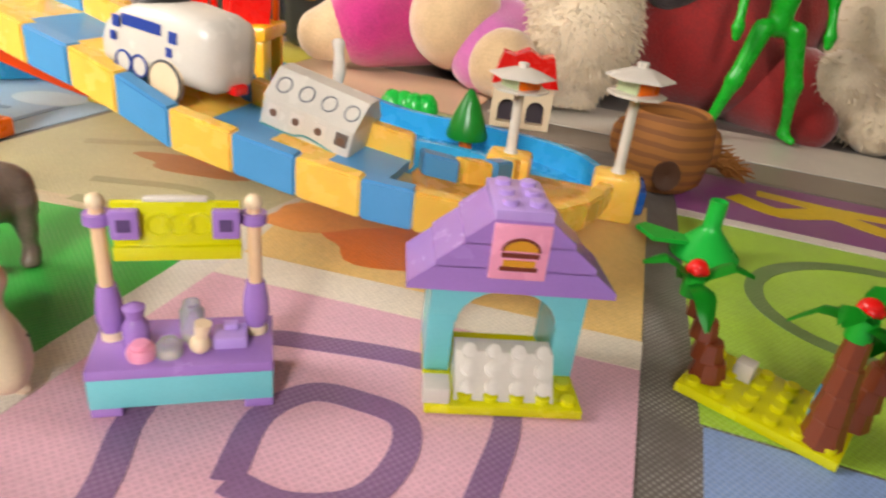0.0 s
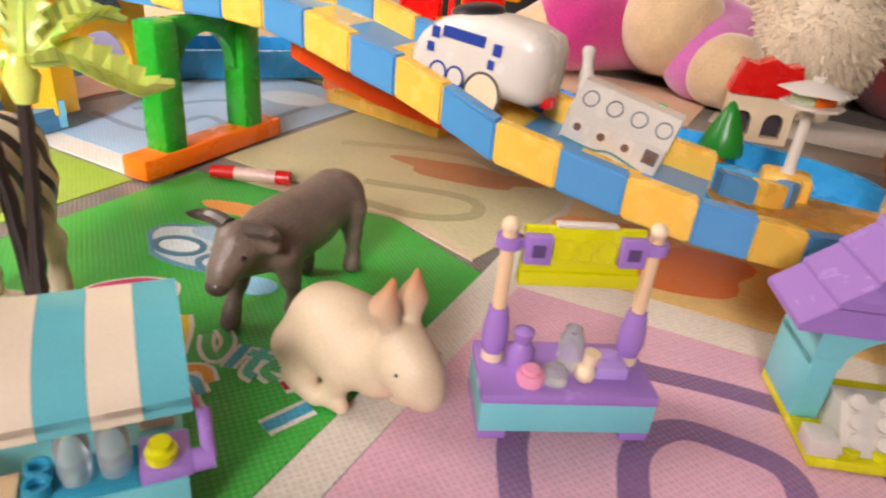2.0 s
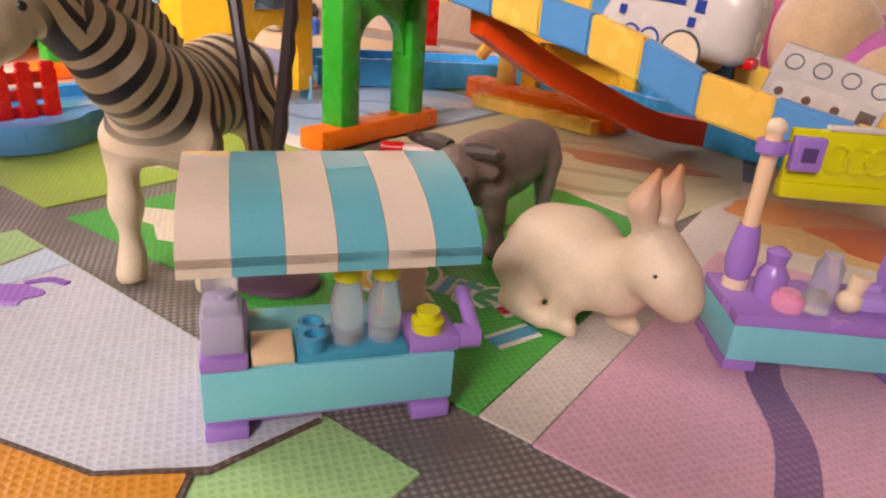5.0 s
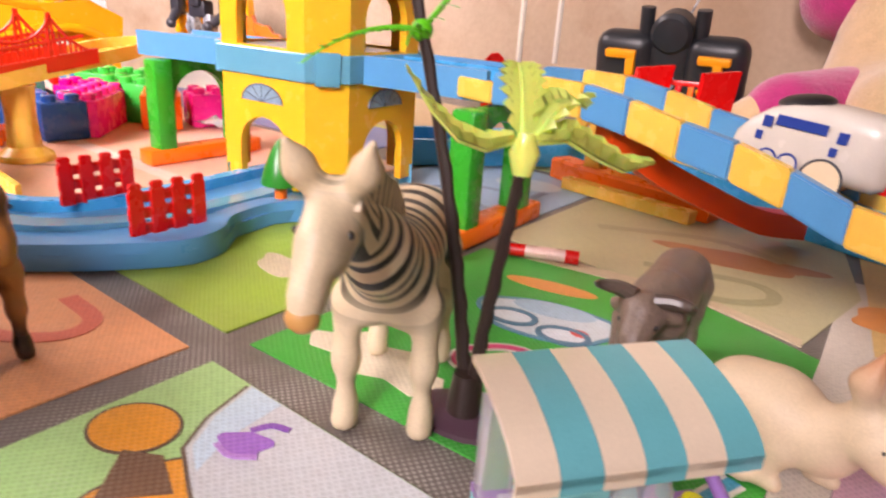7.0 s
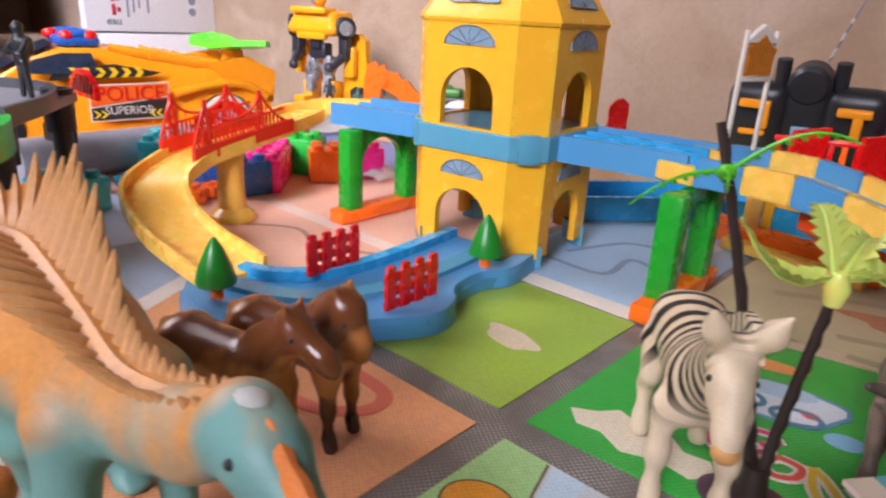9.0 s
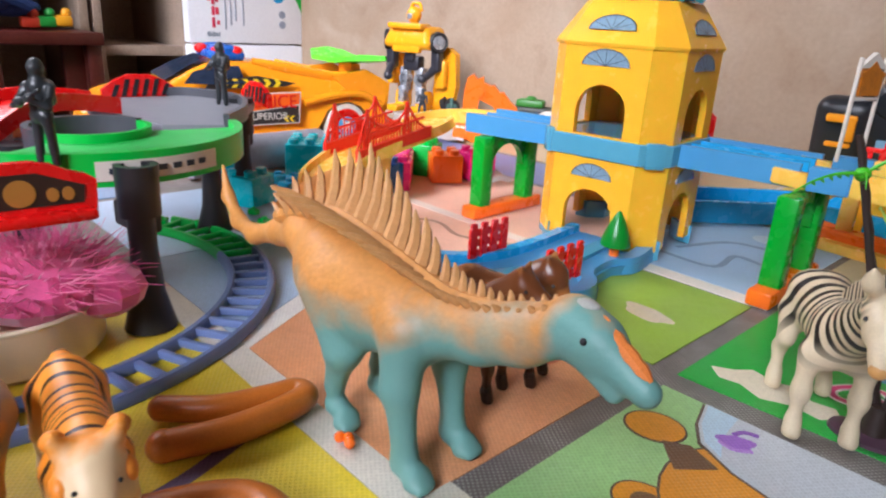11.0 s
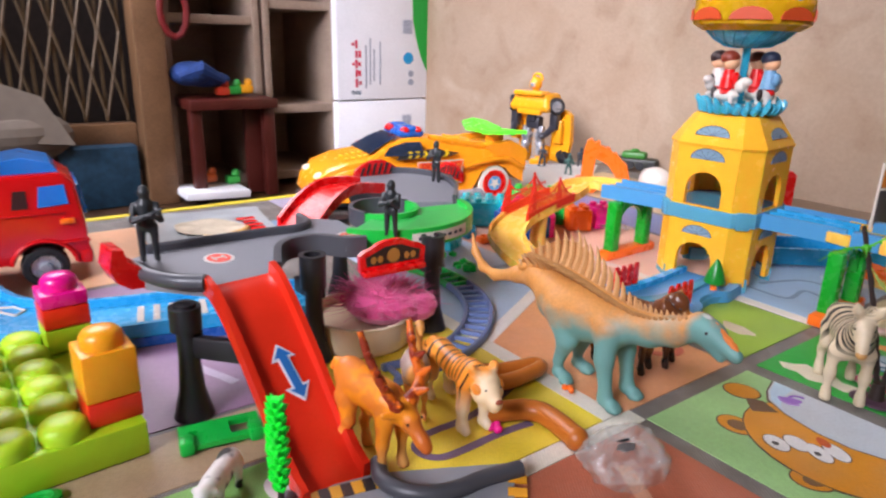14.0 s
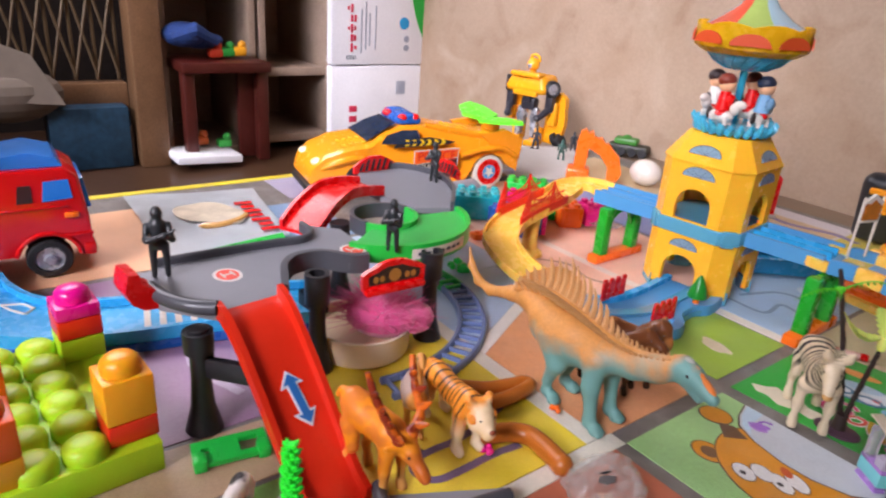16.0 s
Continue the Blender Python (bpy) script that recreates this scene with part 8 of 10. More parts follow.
piece("road_plate", M("road_plate_grey", "85868b", 0.5, grain=40), gar, lambda bm: pr(bm, [(-0.352, -0.19), (-0.337, -0.142), (-0.29, -0.072), (-0.262, -0.105), (-0.235, -0.16), (-0.25, -0.215), (-0.31, -0.225)], 0, 0.003))
for i in range(7):
    m = M("hazard_yellow", "e0a83a", 0.5) if i % 2 == 0 else BLK
    piece("hazard_bar", m, gar, lambda bm: pr(bm, [(-0.349 + 0.0022 * i, -0.184 + 0.0061 * i), (-0.349 + 0.0022 * (i + 1), -0.184 + 0.0061 * (i + 1)), (-0.339 + 0.0022 * (i + 1), -0.188 + 0.0061 * (i + 1)), (-0.339 + 0.0022 * i, -0.188 + 0.0061 * i)], 0.0025, 0.0034))
for i in range(6):
    piece("kerb_mark", M("kerb_orange", "e3a23c", 0.5), gar, lambda bm: pr(bm, [(-0.285 + 0.008 * i, -0.084 - 0.009 * i), (-0.280 + 0.008 * i, -0.0895 - 0.009 * i), (-0.272 + 0.008 * i, -0.082 - 0.009 * i), (-0.277 + 0.008 * i, -0.0765 - 0.009 * i)], 0.0025, 0.0033))
piece("road_arrow", WHT, gar, lambda bm: pr(bm, [(-0.272, -0.135), (-0.258, -0.139), (-0.268, -0.149), (-0.268, -0.144), (-0.285, -0.149), (-0.286, -0.143), (-0.270, -0.138)], 0.0025, 0.0033), "white road arrow")
piece("base_rail", DGRY, gar, lambda bm: tube(bm, smooth_path([(-0.342, -0.138, 0.006), (-0.328, -0.1455, 0.006), (-0.312, -0.1435, 0.006), (-0.299, -0.133, 0.006), (-0.2925, -0.119, 0.006), (-0.289, -0.100, 0.006), (-0.281, -0.077, 0.006)], 8), 0.0052, 14), "dark base rail")
piece("front_base_rail", DGRY, gar, lambda bm: tube(bm, smooth_path([(-0.35, -0.194, 0.005), (-0.338, -0.208, 0.005), (-0.318, -0.222, 0.005), (-0.295, -0.226, 0.005)], 5), 0.005, 10), "dark base rail")
PLQ = pose(-0.4625, -0.0310, 0.0745, 90, 0, 81) @ Matrix.Diagonal((0.86, 0.86, 0.86, 1))
plaque = piece("sign_plaque", RED, gar, lambda bm: pr(bm, [(-0.034, 0), (-0.035, 0.016), (-0.030, 0.0195), (-0.023, 0.0215), (-0.015, 0.0255), (-0.006, 0.0275), (0.006, 0.0275), (0.015, 0.0255), (0.023, 0.0215), (0.030, 0.0195), (0.035, 0.016), (0.034, 0)], -0.0025, 0.0025, PLQ), "red sign plaque")
GOLD = M("plaque_gold", "a8763a", 0.5)
piece("plaque_ledge", RED, plaque, lambda bm: bx(bm, (0, -0.001, 0.004), (0.066, 0.006, 0.010), 0.002, PLQ))
piece("plaque_print", M("plaque_dark", "2a1a16", 0.5), plaque, lambda bm: pr(bm, [(-0.028, 0.005), (-0.029, 0.014), (-0.018, 0.018), (-0.008, 0.022), (0.008, 0.022), (0.018, 0.018), (0.029, 0.014), (0.028, 0.005)], 0.0, 0.0030, PLQ), "dark printed oval")
for x in (-0.021, -0.014, 0.0, 0.014, 0.021):
    piece("plaque_wheel", GOLD, plaque, lambda bm: pr(bm, oval(x, 0.0125 if x == 0 else 0.0105, *((0.0068, 0.0068) if x == 0 else (0.0028, 0.0036))), 0.0, 0.0034, PLQ), "gold printed disc")
piece("corner_flap", RED, gar, lambda bm: pr(bm, [(-0.226, 0.100), (-0.223, 0.113), (-0.216, 0.112), (-0.214, 0.103), (-0.204, 0.097), (-0.202, 0.083), (-0.214, 0.084), (-0.222, 0.090)], -0.012, 0.012, Matrix.Translation((-0.526, 0, 0)) @ Matrix.Rotation(radians(90), 4, "Z") @ Matrix.Rotation(radians(90), 4, "X")), "red corner flap")
for hx, hy, hz, hw, hh, hyaw in ((-0.717, 0.147, DZ - 0.003, 0.030, 0.021, 82), (-0.668, 0.229, DZ - 0.006, 0.026, 0.020, -8)):
    at = pose(hx, hy, hz, 90, 0, hyaw)
    hp = piece("hazard_plate", RED, gar, lambda bm: pr(bm, [(-hw, 0), (-hw, hh * 0.45), (-hw * 0.7, hh * 0.75), (-hw * 0.3, hh), (hw * 0.3, hh), (hw * 0.7, hh * 0.75), (hw, hh * 0.45), (hw, 0)], -0.002, 0.002, at), "red arched hazard plate")
    for i in range(6):
        x = -hw * 0.78 + i * hw * 0.27
        if abs(i - 2.5) > 0.4:
            top_ = hh * (0.62 if abs(x + 0.003) > hw * 0.5 else 0.82)
            piece("hazard_stripe", BLK, hp, lambda bm: pr(bm, [(x, hh * 0.16), (x + 0.0036, hh * 0.16), (x + 0.0075, top_), (x + 0.0039, top_)], -0.0026, 0.0026, at))


def soldier(x, y, z, yaw, h):
    k = h / 0.06
    prims = [((0, 0.005, 0.002), (0.002, 0.0045, 0.028), 0.0026, 0.0038), ((0, -0.005, 0.002), (-0.001, -0.0045, 0.028), 0.0026, 0.0038), ((0, 0, 0.029), (0, 0, 0.044), 0.0062, 0.0068), ((0, 0, 0.048), (0, 0, 0.053), 0.0025, 0.0042), ((0.0005, 0, 0.0545), (0, 0, 0.056), 0.0046, 0.0040), ((0, 0.008, 0.044), (0.007, 0.010, 0.034), 0.0028, 0.0022), ((0.007, 0.010, 0.034), (0.013, 0.004, 0.039), 0.0021, 0.002), ((0, -0.008, 0.044), (0.006, -0.009, 0.035), 0.0028, 0.0022), ((0.006, -0.009, 0.035), (0.012, -0.002, 0.037), 0.0021, 0.002), ((0.010, -0.009, 0.034), (0.014, 0.012, 0.044), 0.0014, 0.0012), ((-0.007, 0, 0.036), (-0.007, 0, 0.044), 0.0042, 0.004)]
    prims = [(tuple(v * k for v in a), tuple(v * k for v in b), r * k, q * k) for a, b, r, q in prims]
    figure("toy_soldier", prims, M("soldier_plastic", "24282a", 0.4, var=0.3), "dark plastic toy soldier, plain moulded shape", "figurine", x, y, z, yaw, 0.0012 * k, 0.0009 * k, "toy soldiers")


soldier(-0.5535, -0.1865, DZ, -20, 0.058)
soldier(-0.4945, -0.0065, DZ, -60, 0.05)
soldier(-0.638, 0.176, DZ, -80, 0.05)

# railway ring
rail = thing("toy_railway", "blue-grey toy railway curve with sleepers on the mat", "toy rails", 0, 0)
RAILM = M("rail_blue_grey", "66769f", 0.4)
RC = (-0.572, -0.026)
ring = lambda r, a, z: (RC[0] + r * math.cos(radians(a)), RC[1] + r * math.sin(radians(a)), z)
RAILG = M("rail_green", "2fb04c", 0.4)
for r in (0.1365, 0.1605):
    for mat_, a0, a1 in ((RAILM, -14, 76), (RAILG, 76, 112)):
        piece("running_rail", mat_, rail, lambda bm: sweep(bm, [ring(r, a0 + (a1 - a0) * i / 26, 0) for i in range(27)], [(0.0026, 0), (0.0026, 0.004), (0.0012, 0.006), (-0.0012, 0.006), (-0.0026, 0.004), (-0.0026, 0)]))
for i in range(23):
    a = -12 + 5.5 * i
    piece("sleeper", RAILM if a < 76 else RAILG, rail, lambda bm: bx(bm, (0.1485, 0, 0.003), (0.022, 0.0036, 0.004), 0.0006, Matrix.Translation((*RC, 0)) @ Matrix.Rotation(radians(a), 4, "Z")))

tin = thing("round_tub", "round cream tub with a pink fluffy ball inside", "tub", -0.4985, -0.035, 0, 0)
piece("wall", CREAM, tin, lambda bm: lathe(bm, [(0.040, 0), (0.043, 0.003), (0.0445, 0.0255), (0.0420, 0.0255), (0.041, 0.02), (0, 0.02)], 36))
piece("rim", M("tub_rim", "efe2c8", 0.3), tin, lambda bm: tube(bm, [(0.0438 * math.cos(a * 0.1745), 0.0438 * math.sin(a * 0.1745), 0.0262) for a in range(37)], 0.0014, 8), "pale rolled rim")
FLUFF = M("pink_fluff", "d8568c", 0.7, var=0.3, grain=40, sheen=0.6)
fluff = thing("fluffy_ball", "pink tinsel fluff ball lying in the round tub", "fluff", -0.4885, -0.02, 0.02, 0)
piece("core", FLUFF, fluff, lambda bm: [sp(bm, (0, 0, 0.014), (0.035, 0.033, 0.018), 14), sp(bm, (0.018, 0.022, 0.010), (0.018, 0.02, 0.014), 12)], "", 10)


def hairs(bm):
    rnd = random.Random(4)
    for i in range(700):
        a, b = rnd.uniform(0, 6.283), rnd.uniform(-0.1, 1.4)
        c = Vector((0.034 * math.cos(a) * math.cos(b), 0.032 * math.sin(a) * math.cos(b), 0.014 + 0.017 * math.sin(b)))
        d = (c - Vector((0, 0, 0.008))).normalized() + Vector((rnd.uniform(-0.6, 0.6), rnd.uniform(-0.6, 0.6), rnd.uniform(-0.5, 0.3)))
        cy(bm, c, c + d * rnd.uniform(0.006, 0.019), 0.00032, 0.0001, 4)


fz = piece("fluff", FLUFF, fluff, hairs)
fz["kind"] = "stuff"



# ---- orange police car ----
CAR = M("car_orange", "fb9e34", 0.28, coat=0.3)
CARD = M("decal_dark", "2b2724", 0.35)
GLS = M("dark_glass", "39455c", 0.12, var=0.3)
CHEV = M("chevron_yellow", "e8c422", 0.35)
LIMEW = M("wing_green", "6df04a", 0.28, sss=0.2)
car = thing("police_car", "large orange toy police car with blue light bar and green wings", "toy car", -0.7815, 0.4410, 0.001, 252)
car.matrix_basis = car.matrix_basis @ Matrix.Translation((0.03, 0, 0)) @ Matrix.Diagonal((0.92, 1.0, 0.92, 1.0)) @ Matrix.Translation((-0.03, 0, 0))
CW = 0.124


def car_shell(bm):
    side = [(-0.058, 0.030), (-0.060, 0.072), (-0.050, 0.092), (-0.02, 0.094), (0.03, 0.096), (0.075, 0.106), (0.118, 0.113), (0.168, 0.113), (0.196, 0.103), (0.225, 0.087), (0.262, 0.082), (0.298, 0.070), (0.318, 0.050), (0.324, 0.028), (0.318, 0.016), (0.262, 0.014), (0.256, 0.030), (0.24, 0.040), (0.222, 0.030), (0.214, 0.014), (0.05, 0.014)] + [(0.036 * math.cos(a), 0.031 + 0.036 * math.sin(a)) for a in (0.2, 0.7, 1.2, 1.7, 2.2, 2.7)]
    secs = [(0.0, 0.0, 0.93), (-0.006, 0.0, 0.985), (-0.018, 0.0, 1.0), (-CW / 2, 0.0, 1.02), (-CW + 0.018, 0.0, 1.0), (-CW + 0.006, 0.0, 0.985), (-CW, 0.0, 0.93)]
    rings = []
    for y, dz, k in secs:
        w = 1 - 2 * abs(y + CW / 2) / CW
        ring = []
        for x, z in side:
            cabin = max(0.0, z - 0.085) / 0.028
            yy = y * (1 - 0.26 * cabin) - CW / 2 * 0.26 * cabin
            nose = max(0.0, x - 0.24) / 0.084
            yy = (yy + CW / 2) * (1 - 0.22 * nose * nose) - CW / 2
            ring.append(bm.verts.new((x, yy, 0.02 + (z - 0.02) * k)))
        rings.append(ring)
    n = len(side)
    for a, b in zip(rings, rings[1:]):
        for i in range(n):
            bm.faces.new((a[i], a[(i + 1) % n], b[(i + 1) % n], b[i]))
    for ring in (rings[0], rings[-1]):
        es = [bm.edges.get((ring[i], ring[(i + 1) % n])) for i in range(n)]
        bmesh.ops.triangle_fill(bm, use_beauty=True, edges=es)


body = piece("body", CAR, car, car_shell, "", 50)
piece("chassis", BLK, car, lambda bm: [bx(bm, (0.13, -CW / 2, 0.013), (0.36, CW - 0.014, 0.012), 0.004), bx(bm, (0.312, -CW / 2, 0.014), (0.034, CW - 0.03, 0.012), 0.005)], "black underbody and front lip")


def car_flank(bm):
    tube(bm, smooth_path([(-0.052, 0.002, 0.058), (-0.02, 0.004, 0.074), (0.02, 0.004, 0.073), (0.06, 0.002, 0.064)], 5), [0.005] * 16, 8)
    tube(bm, smooth_path([(-0.03, -0.008, 0.091), (0.03, -0.012, 0.098), (0.09, -0.016, 0.108), (0.12, -0.02, 0.114)], 5), [0.005, 0.0065, 0.006, 0.007, 0.006, 0.0072, 0.006, 0.007, 0.006, 0.007, 0.0055, 0.006, 0.005, 0.005, 0.004, 0.004], 8)
    tube(bm, smooth_path([(0.225, -0.004, 0.058), (0.25, 0.001, 0.066), (0.285, -0.004, 0.058), (0.312, -0.02, 0.042)], 5), [0.006] * 16, 8)
    tube(bm, smooth_path([(0.16, -0.004, 0.022), (0.20, 0.000, 0.020), (0.05, 0.002, 0.018)][::-1], 5), [0.005] * 11, 8)
    for i in range(4):
        bx(bm, (0.045 + 0.012 * i, -0.030, 0.105 + 0.002 * i), (0.005, 0.03, 0.008), 0.002)


piece("body_trim", CAR, car, car_flank)
for x, rr in ((0.0, 0.031), (0.24, 0.029)):
    for y, s in ((-0.009, 1), (-CW + 0.009, -1)):
        wh = piece("wheel", RUB if x > 0.1 else WHT, car, lambda bm: lathe(bm, [(rr * 0.6, -0.010), (rr * 0.96, -0.009), (rr, -0.005), (rr, 0.005), (rr * 0.96, 0.0085), (rr * 0.8, 0.0095), (0, 0.0095)], 28, Matrix.Translation((x, y, rr)) @ Matrix.Rotation(radians(-90 * s), 4, "X")), "wheel with a white, red and blue ringed cap" if x < 0.1 else "")
        if s > 0 and x < 0.1:
            at = Matrix.Translation((x, y + 0.0096, rr)) @ Matrix.Rotation(radians(-90), 4, "X")
            piece("red_ring", RED, wh, lambda bm: lathe(bm, [(rr * 0.76, 0), (rr * 0.76, 0.0005), (rr * 0.6, 0.0006), (rr * 0.6, 0)], 28, at))
            piece("inner_ring", RED, wh, lambda bm: lathe(bm, [(rr * 0.5, 0), (rr * 0.5, 0.0005), (rr * 0.42, 0.0006), (rr * 0.42, 0)], 28, at))
            piece("hub", BLU, wh, lambda bm: lathe(bm, [(rr * 0.42, 0), (rr * 0.42, 0.0006), (0, 0.0008)], 24, at), "blue hub disc")
            piece("star", WHT, wh, lambda bm: pr(bm, [((0.38 if k % 2 == 0 else 0.16) * rr * math.cos(k * 0.6283 + 1.57), (0.38 if k % 2 == 0 else 0.16) * rr * math.sin(k * 0.6283 + 1.57)) for k in range(10)], 0.0008, 0.0014, at), "white star")
# windscreen, side windows
def glazed(bm, rows, off):
    """A thin pane through rows of two points, raised by off."""
    g = [[bm.verts.new(v) for v in r] for r in rows]
    fs = [bm.faces.new((a[0], a[1], b[1], b[0])) for a, b in zip(g, g[1:])]
    bmesh.ops.solidify(bm, geom=fs, thickness=off)


piece("windscreen", GLS, car, lambda bm: glazed(bm, [[(0.227, -0.062 + w * 0.047, 0.0905) for w in (-1, 1)], [(0.197, -0.062 + w * 0.043, 0.1070) for w in (-1, 1)], [(0.173, -0.062 + w * 0.037, 0.1168) for w in (-1, 1)]], 0.002), "dark windscreen with stickers")
piece("side_window", GLS, car, lambda bm: glazed(bm, [[(0.208, 0.0005, 0.088), (0.196, -0.0065, 0.101)], [(0.17, 0.0012, 0.087), (0.168, -0.0092, 0.108)], [(0.135, 0.0012, 0.088), (0.14, -0.0092, 0.108)]], 0.0016))
band = piece("chevron_band", CARD, car, lambda bm: pr(bm, [(0.185, 0.080), (0.178, 0.091), (0.12, 0.097), (0.07, 0.088), (0.085, 0.084)], 0.0, 0.0012, Matrix.Translation((0, -0.0008, 0)) @ Matrix.Rotation(radians(90), 4, "X")), "black band with yellow chevrons")
for i in range(6):
    x = 0.166 - 0.013 * i
    piece("chevron", CHEV, band, lambda bm: pr(bm, [(x, 0.083), (x - 0.006, 0.083), (x - 0.011, 0.0885), (x - 0.007, 0.0935), (x - 0.001, 0.0935), (x - 0.005, 0.0885)], 0.0, 0.0016, Matrix.Translation((0, -0.0004, 0)) @ Matrix.Rotation(radians(90), 4, "X")))
panel = piece("door_sticker", WHT, car, lambda bm: pr(bm, [(0.150, 0.036), (0.150, 0.076), (0.066, 0.078), (0.068, 0.038)], 0, 0.0008, Matrix.Translation((0, 0.0048, 0)) @ Matrix.Rotation(radians(90), 4, "X")), "white-edged red and black door sticker")
piece("red_field", M("sticker_red", "e2662c", 0.35), panel, lambda bm: pr(bm, [(0.1485, 0.0525), (0.1485, 0.0745), (0.0675, 0.0765), (0.0685, 0.0625)], 0, 0.0005, Matrix.Translation((0, 0.0053, 0)) @ Matrix.Rotation(radians(90), 4, "X")), "red field")
piece("black_field", CARD, panel, lambda bm: pr(bm, [(0.1485, 0.0375), (0.1485, 0.0508), (0.0695, 0.0608), (0.0695, 0.0395)], 0, 0.0005, Matrix.Translation((0, 0.0053, 0)) @ Matrix.Rotation(radians(90), 4, "X")), "black field")
FACE = Matrix.Translation((0, 0.0058, 0)) @ Matrix.Rotation(radians(180), 4, "Z") @ Matrix.Rotation(radians(90), 4, "X")
words("upper_word", "POLICE", 0.0225, M("word_red", "c8281c", 0.4), panel, Matrix.Translation((0.108, 0, 0.0655)) @ FACE, "red lettering", sx=0.98)
words("lower_word", "SUPERIOR", 0.0125, WHT, panel, Matrix.Translation((0.110, 0, 0.0475)) @ FACE, "white lettering", sx=0.92)
for x in (0.147, 0.140, 0.082, 0.075):
    s = 1 if x > 0.1 else -1
    piece("chevron", CHEV, panel, lambda bm: pr(bm, [(x, 0.048), (x - 0.0045 * s, 0.044), (x, 0.040), (x - 0.003 * s, 0.040), (x - 0.0075 * s, 0.044), (x - 0.003 * s, 0.048)], 0, 0.0006, Matrix.Translation((0, 0.0057, 0)) @ Matrix.Rotation(radians(90), 4, "X")))
hood = piece("hood_sticker", CARD, car, lambda bm: pr(bm, [(0.236, -0.02), (0.296, -0.028), (0.30, -0.036), (0.24, -0.034)], 0.084, 0.0862, Matrix.Translation((0.04, 0, 0.072)) @ Matrix.Rotation(radians(11), 4, "Y") @ Matrix.Translation((-0.04, 0, -0.062))), "black hazard stripe")
for y in (-0.016, -0.050):
    piece("hood_stripe", CHEV, car, lambda bm: [bx(bm, (0.232 + 0.011 * i, y, 0.0885 - 0.0016 * i - (0.0006 * i * i if i > 3 else 0)), (0.006, 0.008, 0.002), 0.0004) for i in range(6)])
for y in (-0.026, -0.098):
    piece("headlight", CREAM, car, lambda bm: sp(bm, (0.306, y, 0.056), (0.012, 0.013, 0.007), 14))
piece("sill_decal", CARD, car, lambda bm: [bx(bm, (0.288 - 0.007 * i, -0.004 - 0.01 * max(0, 3 - i) / 3, 0.046), (0.004, 0.002, 0.012), 0, Matrix.Translation((0.26, 0, 0.04)) @ Matrix.Rotation(radians(25), 4, "Y") @ Matrix.Translation((-0.26, 0, -0.04))) for i in range(4)])
bar = piece("light_bar", RBLU, car, lambda bm: [bx(bm, (0.148, -CW / 2, 0.119), (0.044, 0.076, 0.012), 0.005), bx(bm, (0.148, -CW / 2, 0.126), (0.030, 0.030, 0.008), 0.0035), sp(bm, (0.148, -CW / 2 + 0.024, 0.126), (0.020, 0.014, 0.006), 14), sp(bm, (0.148, -CW / 2 - 0.024, 0.126), (0.020, 0.014, 0.006), 14)], "blue light bar")
for y, x in ((0.030, 0.158), (0.030, 0.136), (-0.030, 0.158), (-0.012, 0.168)):
    piece("lens", RED, bar, lambda bm: sp(bm, (x, -CW / 2 + y, 0.1245), (0.009, 0.009, 0.006), 14), "red lens")
wing = piece("wing_post", CAR, car, lambda bm: [bx(bm, (-0.034, -0.0625, 0.098), (0.016, 0.044, 0.026), 0.004)])
for s in (1, -1):
    def blade(bm):
        pr(bm, [(0.0, 0.0), (0.026, 0.004), (0.046, 0.03), (0.030, 0.074), (-0.004, 0.094), (-0.020, 0.070), (-0.022, 0.016)], -0.003, 0.0032, Matrix.Translation((-0.036, -CW / 2, 0.112)) @ Matrix.Diagonal((1, s, 1, 1)) @ Matrix.Rotation(radians(7), 4, "X"))
        tube(bm, [(-0.03, -CW / 2 + s * 0.01, 0.115), (-0.024, -CW / 2 + s * 0.05, 0.121), (-0.034, -CW / 2 + s * 0.082, 0.124)], [0.003, 0.0036, 0.002], 8)

    piece("wing_blade", LIMEW, wing, blade, "bright green wing blade")
for y in (-0.001, -CW + 0.013):
    piece("tail_fin", CAR, car, lambda bm: pr(bm, [(-0.062, 0.05), (-0.066, 0.088), (-0.03, 0.106), (0.02, 0.098), (0.0, 0.08)], 0, 0.012, Matrix.Translation((0, y, 0)) @ Matrix.Rotation(radians(90), 4, "X")))
for y in (-0.04, -0.08):
    piece("exhaust", M("exhaust_red", "b03a2a", 0.3), car, lambda bm: cy(bm, (-0.05, y, 0.045), (-0.068, y, 0.045), 0.009, 0.011, 14))
solid("grey_roll", M("roll_grey", "8f8f96", 0.55, var=0.2), lambda bm: lathe(bm, [(0.019, 0), (0.0195, 0.004), (0.0195, 0.152), (0.019, 0.156), (0.007, 0.156), (0.007, 0.14)], 24, Matrix.Translation((-0.752, 0.205, 0.0196)) @ Matrix.Rotation(radians(-90), 4, "X") @ Matrix.Rotation(radians(4), 4, "Y")), "grey paper roll lying on the mat beside the car", "roll")

# ---- yellow robot ----
RYEL = M("robot_yellow", "f0a81c", 0.28, coat=0.3)
RDRK = M("robot_dark", "2c2c33", 0.4)
robot = thing("toy_robot", "yellow standing toy robot with car wheels at its shoulders", "toy robot", -0.985, 0.782, 0, 6)


def car_chest(bm):
    vs = bx(bm, (0, 0, 0.130), (0.104, 0.060, 0.040), 0.012, None, 3)
    for v in vs:
        if v.co.z > 0.13:
            v.co.x *= 0.86
            v.co.y += 0.006
    bx(bm, (0, -0.018, 0.149), (0.074, 0.034, 0.010), 0.004, pose(0, 0, 0.0, 0, 0, 0))
    bx(bm, (0, -0.022, 0.112), (0.06, 0.012, 0.016), 0.004)


